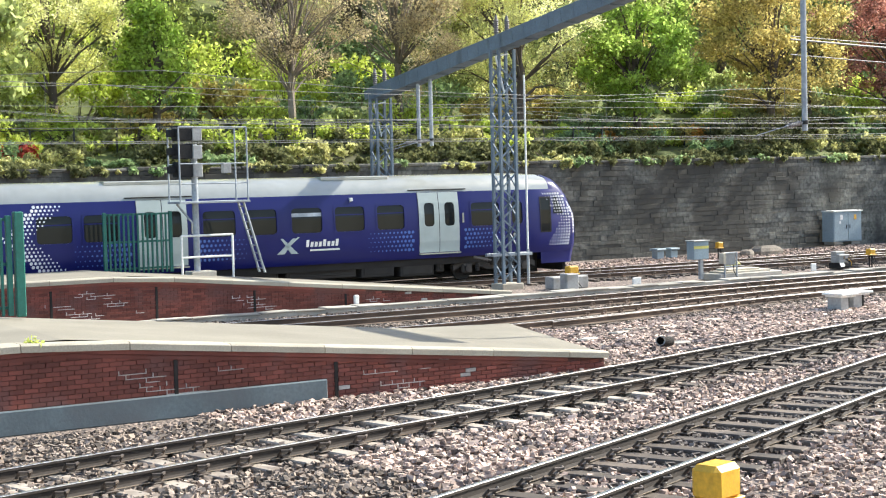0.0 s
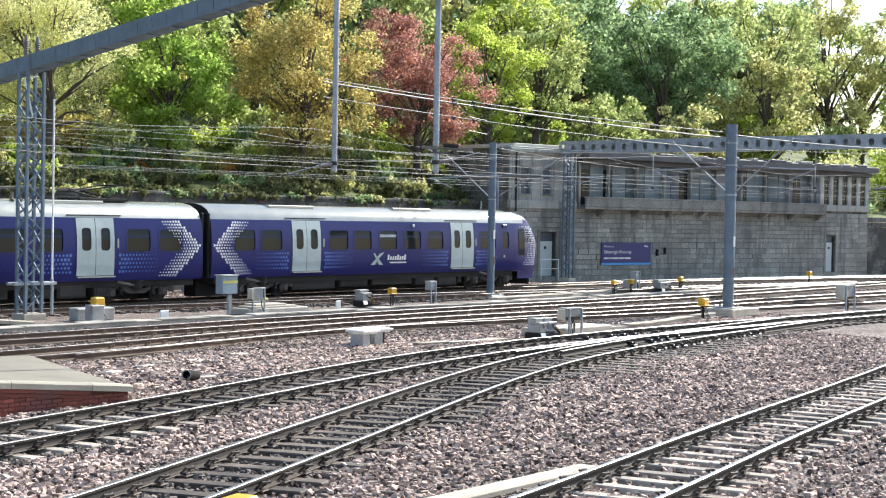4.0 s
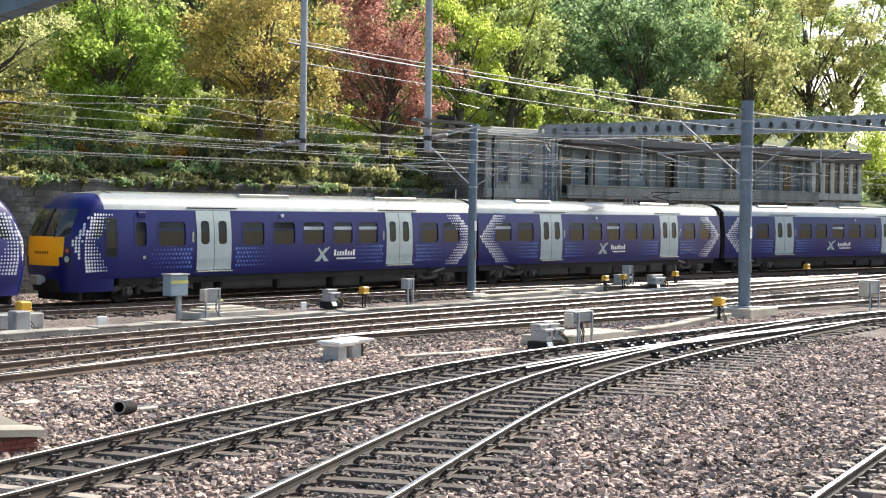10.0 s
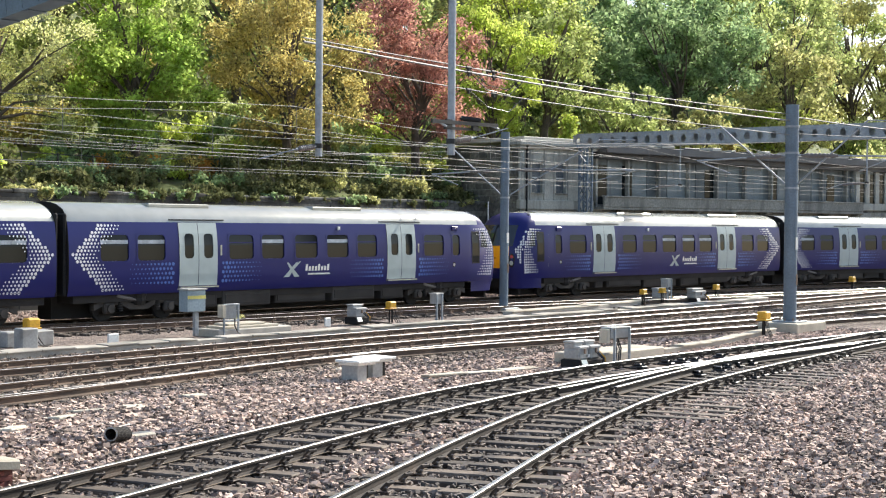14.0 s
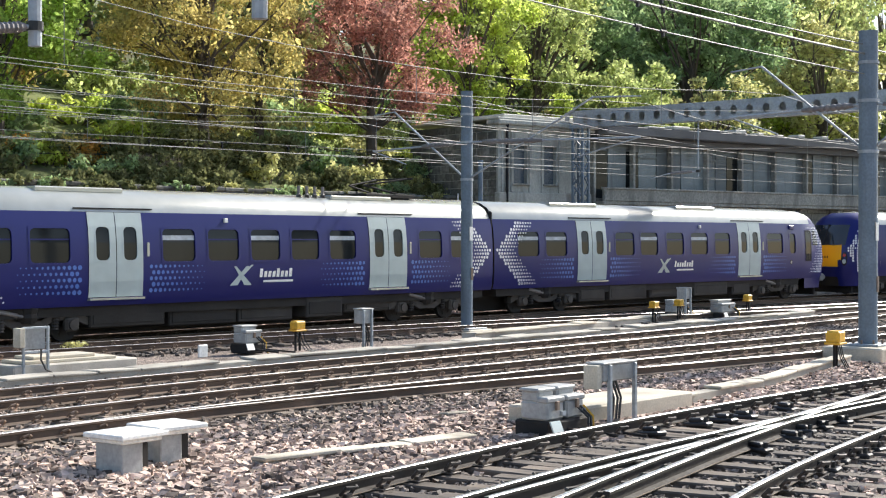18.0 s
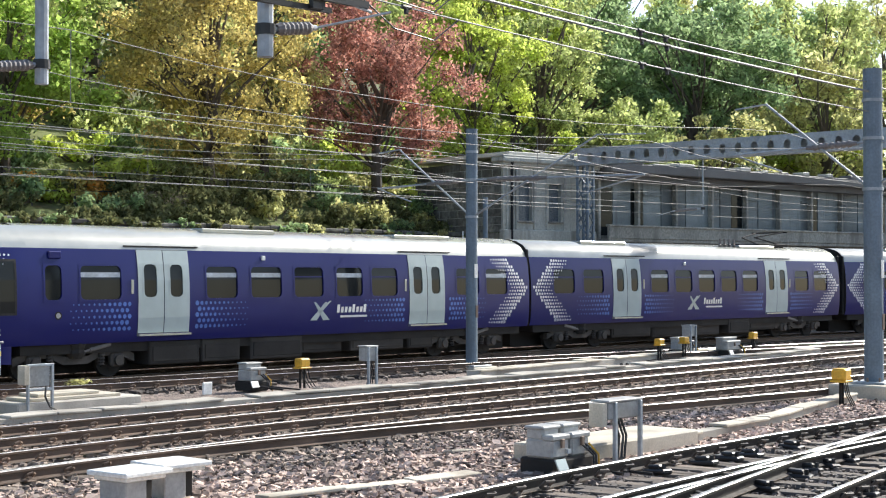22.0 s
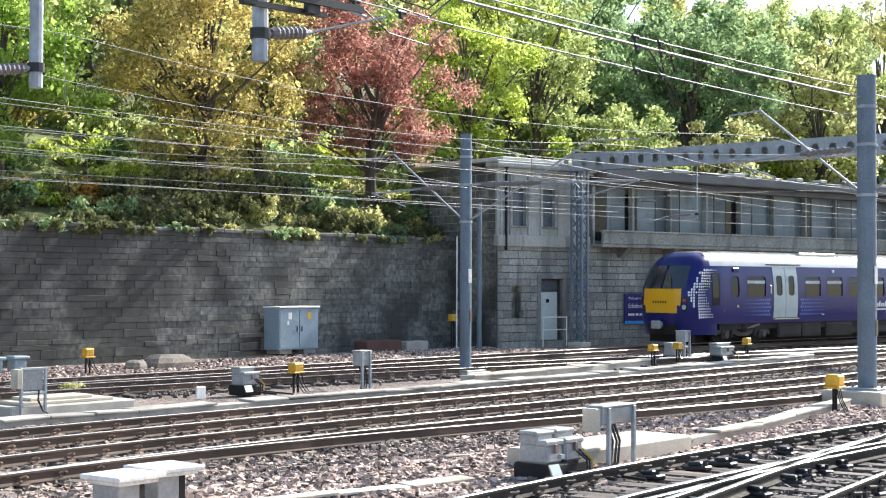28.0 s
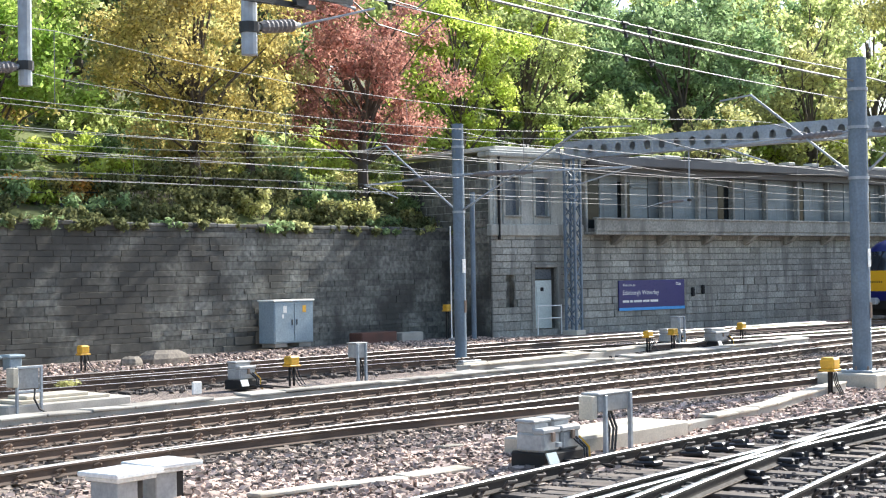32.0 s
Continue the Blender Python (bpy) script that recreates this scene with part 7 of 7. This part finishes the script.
post_case(26.25, 24.85, 0.38, 0.42, 0.76, 0.28, 0, False, "small grey equipment case on thin posts")
open_frame(17.0, 25.0)
post_case(42.78, 25.76, 0.42, 0.5, 0.85, 0.3, 0, False, "grey equipment case standing above the rails")
post_case(38.3, 12.56, 0.9, 0.4, 0.85, 0.4, 0, True, "brownish equipment case on posts by the rails")
slab(18.76, 12.7, 3.4, 1.1, 0.3, PALE_CONCRETE, "long low concrete base beside the points", 0, 0)
slab(18.0, 25.5, 3.0, 1.0, 0.24, CONCRETE, "stepped pale concrete chamber with loose covers", 0, 2)
boulder(29.4, 36.2, 1.9, 1.1, 0.44, "rounded lump of broken concrete by the wall", 3)
boulder(28.0, 35.9, 0.8, 0.6, 0.34, "small broken stone lying in ballast", 4)
slab(42.0, 38.9, 2.0, 0.7, 0.46, shade("brown_timber_box", (0.12, 0.055, 0.04), 0.8, stain=(0.06, 0.04, 0.03)), "low reddish brown timber box against the wall")
slab(44.0, 38.9, 1.3, 0.6, 0.38, CONCRETE, "low grey concrete block against the wall")
slab(-3.4, -2.15, 4.0, 0.34, 0.12, PALE_CONCRETE, "pale concrete plank lying on the ballast", 2)
slab(9.9, 25.0, 0.5, 0.4, 0.62, GREY_BOX, "grey cable box at the platform end")
slab(11.97, 24.06, 0.36, 0.06, 0.42, WHITE, "small white marker board beside the track")
slab(22.3, 26.2, 0.28, 0.06, 0.3, WHITE, "small white marker board by the points")
slab(1.3, 23.8, 0.16, 0.1, 0.5, WHITE, "white marker post against the brick platform")
for x in (24.2, 25.0):
    b = thing("stepped_box", at(x, 37.6, -0.2), "pale stepped concrete box at the foot of the wall", "junction box", "concrete boxes")
    part("body", Build().box(-0.2, 0.2, -0.2, 0.2, 0, 0.36, 0.02), CABINET_GREY, b)
    part("lid", Build().box(-0.28, 0.28, -0.28, 0.28, 0.36, 0.46, 0.03), CABINET_GREY, b)
trough([(-6, 23.6), (8, 23.25), (14, 23.25), (26, 23.2), (40, 23.53), (48, 23.86)], 0.95, CONCRETE, "long worn concrete cable trough with loose lids", 0.56, -0.02)
trough([(11.9, 13.0), (15.35, 12.55)], 0.95, PALE_CONCRETE, "pale cable trough leading to the point machine", 0.3, -0.13)
trough([(20.15, 12.5), (23.8, 12.85), (29.9, 14.0)], 0.9, PALE_CONCRETE, "crooked pale cable trough leading to the mast", 0.34, -0.02)
trough([(30.43, 24.95), (45.4, 26.35)], 0.9, PALE_CONCRETE, "far cable trough beside the crossover", 0.5, 0.0)


def drain_pipe():
    top = thing("drain_pipe", at(1.4, 10.2, -0.1, -150), "short dark plastic drain pipe sticking out of the ballast", "pipe")
    rings = []
    for k in range(11):
        rings += [(k / 11, 0.1), ((k + 0.3) / 11, 0.11), ((k + 0.7) / 11, 0.11)]
    b = Build().lathe((-0.5, 0, -0.02), (0.1, 0, 0.06), rings + [(1.0, 0.105)], 16)
    part("pipe_wall", b, UNDER, top)
    ring = Build()
    for j in range(16):
        a, c = 2 * math.pi * j / 16, 2 * math.pi * (j + 1) / 16
        ring.face([(0.1, r * math.cos(h), 0.06 + r * math.sin(h)) for r, h in ((0.088, a), (0.112, a), (0.112, c), (0.088, c))])
    part("rim", ring, GREY_BOX, top)


drain_pipe()


def relay_cabinet():
    top = thing("relay_cabinet", at(37.75, 39.25, -0.15), "blue-grey double-door steel cabinet against the stone wall", "cabinet")
    part("body", Build().box(-1.0, 1.0, -0.35, 0.45, 0.14, 1.66, 0.02), CABINET_GREY, top)
    part("plinth", Build().box(-0.9, -0.3, -0.3, 0.4, 0, 0.14).box(0.3, 0.9, -0.3, 0.4, 0, 0.14), CONCRETE, top)
    part("roof", Build().box(-1.04, 1.04, -0.4, 0.48, 1.66, 1.72, 0.015), WHITE, top, "pale top sheet")
    for a, c in ((-0.96, -0.02), (0.02, 0.96)):
        d = part("door_leaf", Build().box(a, c, -0.375, -0.352, 0.2, 1.6, 0.006), CABINET_GREY, top)
        part("handle", Build().box(-0.14 if a < 0 else 0.1, -0.1 if a < 0 else 0.14, -0.4, -0.376, 0.8, 1.0, 0.005), UNDER, d)
        part("notice", Build().box(a + 0.4, a + 0.58, -0.38, -0.376, 1.25, 1.5), WHITE if a < 0 else YELLOW, d)
    part("notice", Build().box(-0.62, -0.52, -0.38, -0.376, 1.05, 1.2), WHITE, top)


relay_cabinet()


def location_case():
    top = thing("location_case", at(16.1, 25.7, -0.2), "pale grey-blue case with a yellow stripe on a post", "equipment case")
    part("post", Build().box(0.05, 0.2, -0.06, 0.06, 0, 0.75, 0.01), GALV, top)
    c = part("case", Build().box(-0.36, 0.34, -0.2, 0.2, 0.72, 1.36, 0.02), CABINET_GREY, top)
    part("stripe", Build().box(-0.355, 0.335, -0.206, -0.2, 1.1, 1.2), PALE_YELLOW, c, "faded yellow stripe")
    part("lid", Build().box(-0.39, 0.37, -0.24, 0.24, 1.36, 1.4, 0.01), GREY_BOX, c)


location_case()


def picket_fence(s0, s1, v, z, high, label):
    top = thing("green_fence", YARD, label, "fence", "green platform fences")
    k = max(int((s1 - s0) / 0.14), 2)
    for i in range(k + 1):
        s = s0 + (s1 - s0) * i / k
        end = i in (0, k)
        w = 0.05 if end else 0.028
        part("post" if end else "picket", Build().box(s - w, s + w, v - w, v + w, z, z + high - (0 if end else 0.04), 0.008), GREEN, top)
    for h in (0.12, high * 0.5, high - 0.1):
        part("rail_bar", Build().box(s0, s1, v + 0.03, v + 0.07, z + h, z + h + 0.06, 0.006), GREEN, top)


picket_fence(-4.7, -2.65, 28.2, 0.98, 1.84, "dark green metal picket fence panel on the far platform")
picket_fence(-14.4, -11.4, 13.9, 1.13, 1.9, "dark green metal fence with a stout post on the near platform")
part("stout_post", Build().box(-11.3, -11.12, 13.81, 13.99, 1.1, 3.1, 0.02), GREEN, tagged(thing("fence_post", YARD, "stout dark green steel post on the near platform", "post")))


def handrail():
    top = thing("white_handrail", YARD, "white tubular handrail beside the signal post", "handrail")
    z = 0.85
    for s in (-2.5, -0.85):
        part("post", Build().tube((s, 27.7, z - 0.25), (s, 27.7, z + 1.22), 0.035), WHITE, top)
    for h in (0.55, 1.2):
        part("rail_bar", Build().tube((-2.5, 27.7, z + h), (-0.85, 27.7, z + h), 0.033), WHITE, top)


handrail()


def signal_post():
    top = thing("signal_post", at(-1.9, 28.0, 0.82), "railway signal with black lamp heads above a caged platform", "signal")
    part("post", Build().tube((0, 0, 0), (0, 0, 4.0), 0.1, seg=14), GALV, top, "galvanised post")
    part("base", Build().box(-0.3, 0.5, -0.3, 0.3, -0.1, 0.14, 0.02), CONCRETE, top)
    for z in (3.0, 3.55, 4.1):
        h = part("lamp_head", Build().box(-0.62, -0.14, -0.28, 0.22, z, z + 0.46, 0.03).box(-0.82, -0.62, -0.16, 0.16, z + 0.12, z + 0.34, 0.02), RUBBER, top, "black signal lamp head")
        part("back_box", Build().box(-0.14, 0.16, -0.3, 0.1, z, z + 0.42, 0.02), GREY_BOX, h, "pale grey back box")
    part("stage", Build().box(-0.7, 1.6, -0.5, 0.5, 2.2, 2.27, 0.01), GALV, top)
    for x in (-0.65, 1.55):
        for y in (-0.45, 0.45):
            part("cage_post", Build().tube((x, y, 2.27), (x, y, 4.5), 0.025, seg=6), GALV, top)
    for z in (2.8, 3.4, 4.5):
        for y in (-0.45, 0.45):
            part("cage_bar", Build().tube((-0.65, y, z), (1.55, y, z), 0.018, seg=6), GALV, top)
    part("junction_box", Build().box(0.75, 1.0, -0.5, -0.3, 3.1, 3.4, 0.01), GREY_BOX, top)
    for y in (-0.2, 0.2):
        part("ladder_string", Build().tube((1.5, y, 2.2), (2.15, y, 0.0), 0.04, seg=8), GALV, top)
    for k in range(9):
        f = (k + 0.5) / 9
        part("rung", Build().tube((1.5 + 0.65 * f, -0.2, 2.2 * (1 - f)), (1.5 + 0.65 * f, 0.2, 2.2 * (1 - f)), 0.018, seg=6), GALV, top)
    part("brace", Build().bar((-0.6, 0, 2.2), (-0.1, 0, 1.6), 0.05, 0.05), GALV, top)


signal_post()
bush(20.6, 29.0, 0.35, 0.22, OLIVE_LEAF, "small tuft of yellow-flowering weeds between the rails", 401, 260, 0.05, -0.1, "weed_tuft")
bush(-12.6, 8.5, 0.14, 0.12, LIME_LEAF, "small weed growing in the platform edge", 402, 120, 0.04, 1.13, "weed_tuft")


def earth_pole():
    top = thing("earth_pole", at(10.15, 27.7, -0.1), "slim white pole beside the lattice post", "pole")
    part("pole", Build().tube((0, 0, 1.2), (0, 0, 7.2), 0.035, seg=8), WHITE, top)
    part("bracket", Build().box(-1.5, 0.15, -0.06, 0.06, 1.0, 1.1, 0.01).box(-1.5, 0.15, 0.3, 0.42, 1.0, 1.1, 0.01), GALV, top)
    part("foot", Build().tube((0, 0, 0), (0, 0, 1.2), 0.05, seg=8), GALV, top)


earth_pole()


def loose_things():
    """Flat stones and lengths of cable lying on the ballast by the pipe."""
    rng = random.Random(8)
    for s, v, w, d in ((1.2, 12.6, 0.5, 0.3), (2.6, 13.2, 0.45, 0.3), (3.4, 13.6, 0.6, 0.3), (4.3, 13.4, 0.4, 0.25), (2.2, 10.6, 0.5, 0.25), (6.2, 14.0, 0.5, 0.3), (11.9, 15.6, 0.5, 0.3), (17.2, 14.4, 0.4, 0.25)):
        solid("flat_stone", Build().box(-w / 2, w / 2, -d / 2, d / 2, -0.03, 0.035, 0.02, turn=Matrix.Rotation(radians(rng.uniform(-8, 8)), 3, "X")), PALE_CONCRETE,
              at(s, v, -0.19, rng.uniform(-30, 30)), "flat pale piece of broken concrete lying on ballast", "rubble", "loose flat stones")
    for pts in (((2.4, 10.1), (2.9, 9.9), (3.2, 9.7), (2.8, 9.5), (2.0, 9.5), (1.4, 9.6)), ((0.6, 11.4), (1.4, 11.6), (2.1, 11.4), (2.8, 11.6)), ((12.0, 13.3), (12.8, 13.1), (13.7, 13.2))):
        knots = [Vector((a, c, -0.19 + 0.02 * math.sin(3 * a))) for a, c in pts]
        fine = []
        for p, q in zip(knots, knots[1:]):
            fine += [p.lerp(q, f) for f in (0.0, 0.33, 0.67)]
        solid("loose_cable", Build().pipe(fine + [knots[-1]], 0.018), CABLE, YARD, "loose black cable lying in a curve on ballast", "cable", "loose cables")


loose_things()


# ---- moving things ----
def along_line(u):
    """The place and heading on the main line at distance u."""
    v, g = main_v(u), (main_v(u + 0.5) - main_v(u - 0.5))
    return Vector((u, v, 0)), math.degrees(math.atan(g))


def motions():
    times = sorted({t for t, _ in NOSE_AT} | {float(t) for t in range(33)})
    ks, kp = [t for t, _ in NOSE_AT], [p for _, p in NOSE_AT]
    slopes = np.gradient(kp, ks)

    def nose_s(t):
        i = min(max(int(np.searchsorted(ks, t)) - 1, 0), len(ks) - 2)
        h = ks[i + 1] - ks[i]
        f = (t - ks[i]) / h
        return ((2 * f ** 3 - 3 * f ** 2 + 1) * kp[i] + (f ** 3 - 2 * f ** 2 + f) * h * slopes[i] + (3 * f ** 2 - 2 * f ** 3) * kp[i + 1] + (f ** 3 - f ** 2) * h * slopes[i + 1])

    for ob, way, back, wheels in COACHES:
        rows = []
        for t in times:
            mid = nose_s(t) - back
            a, c = along_line(mid - 7)[0], along_line(mid + 7)[0]
            m = (a + c) / 2
            turn = math.degrees(math.atan2(c.y - a.y, c.x - a.x))
            rows.append((t, at(m.x, m.y, 0, turn + (0 if way > 0 else 180))))
        walk(ob, rows)
        for w, x in wheels:
            walk(w, [(t, pose(x, 0, 0.42, 0, math.degrees((nose_s(t) - 16.0) / 0.42) * way, 0)) for t in np.arange(0, 32.01, 0.1)])


motions()
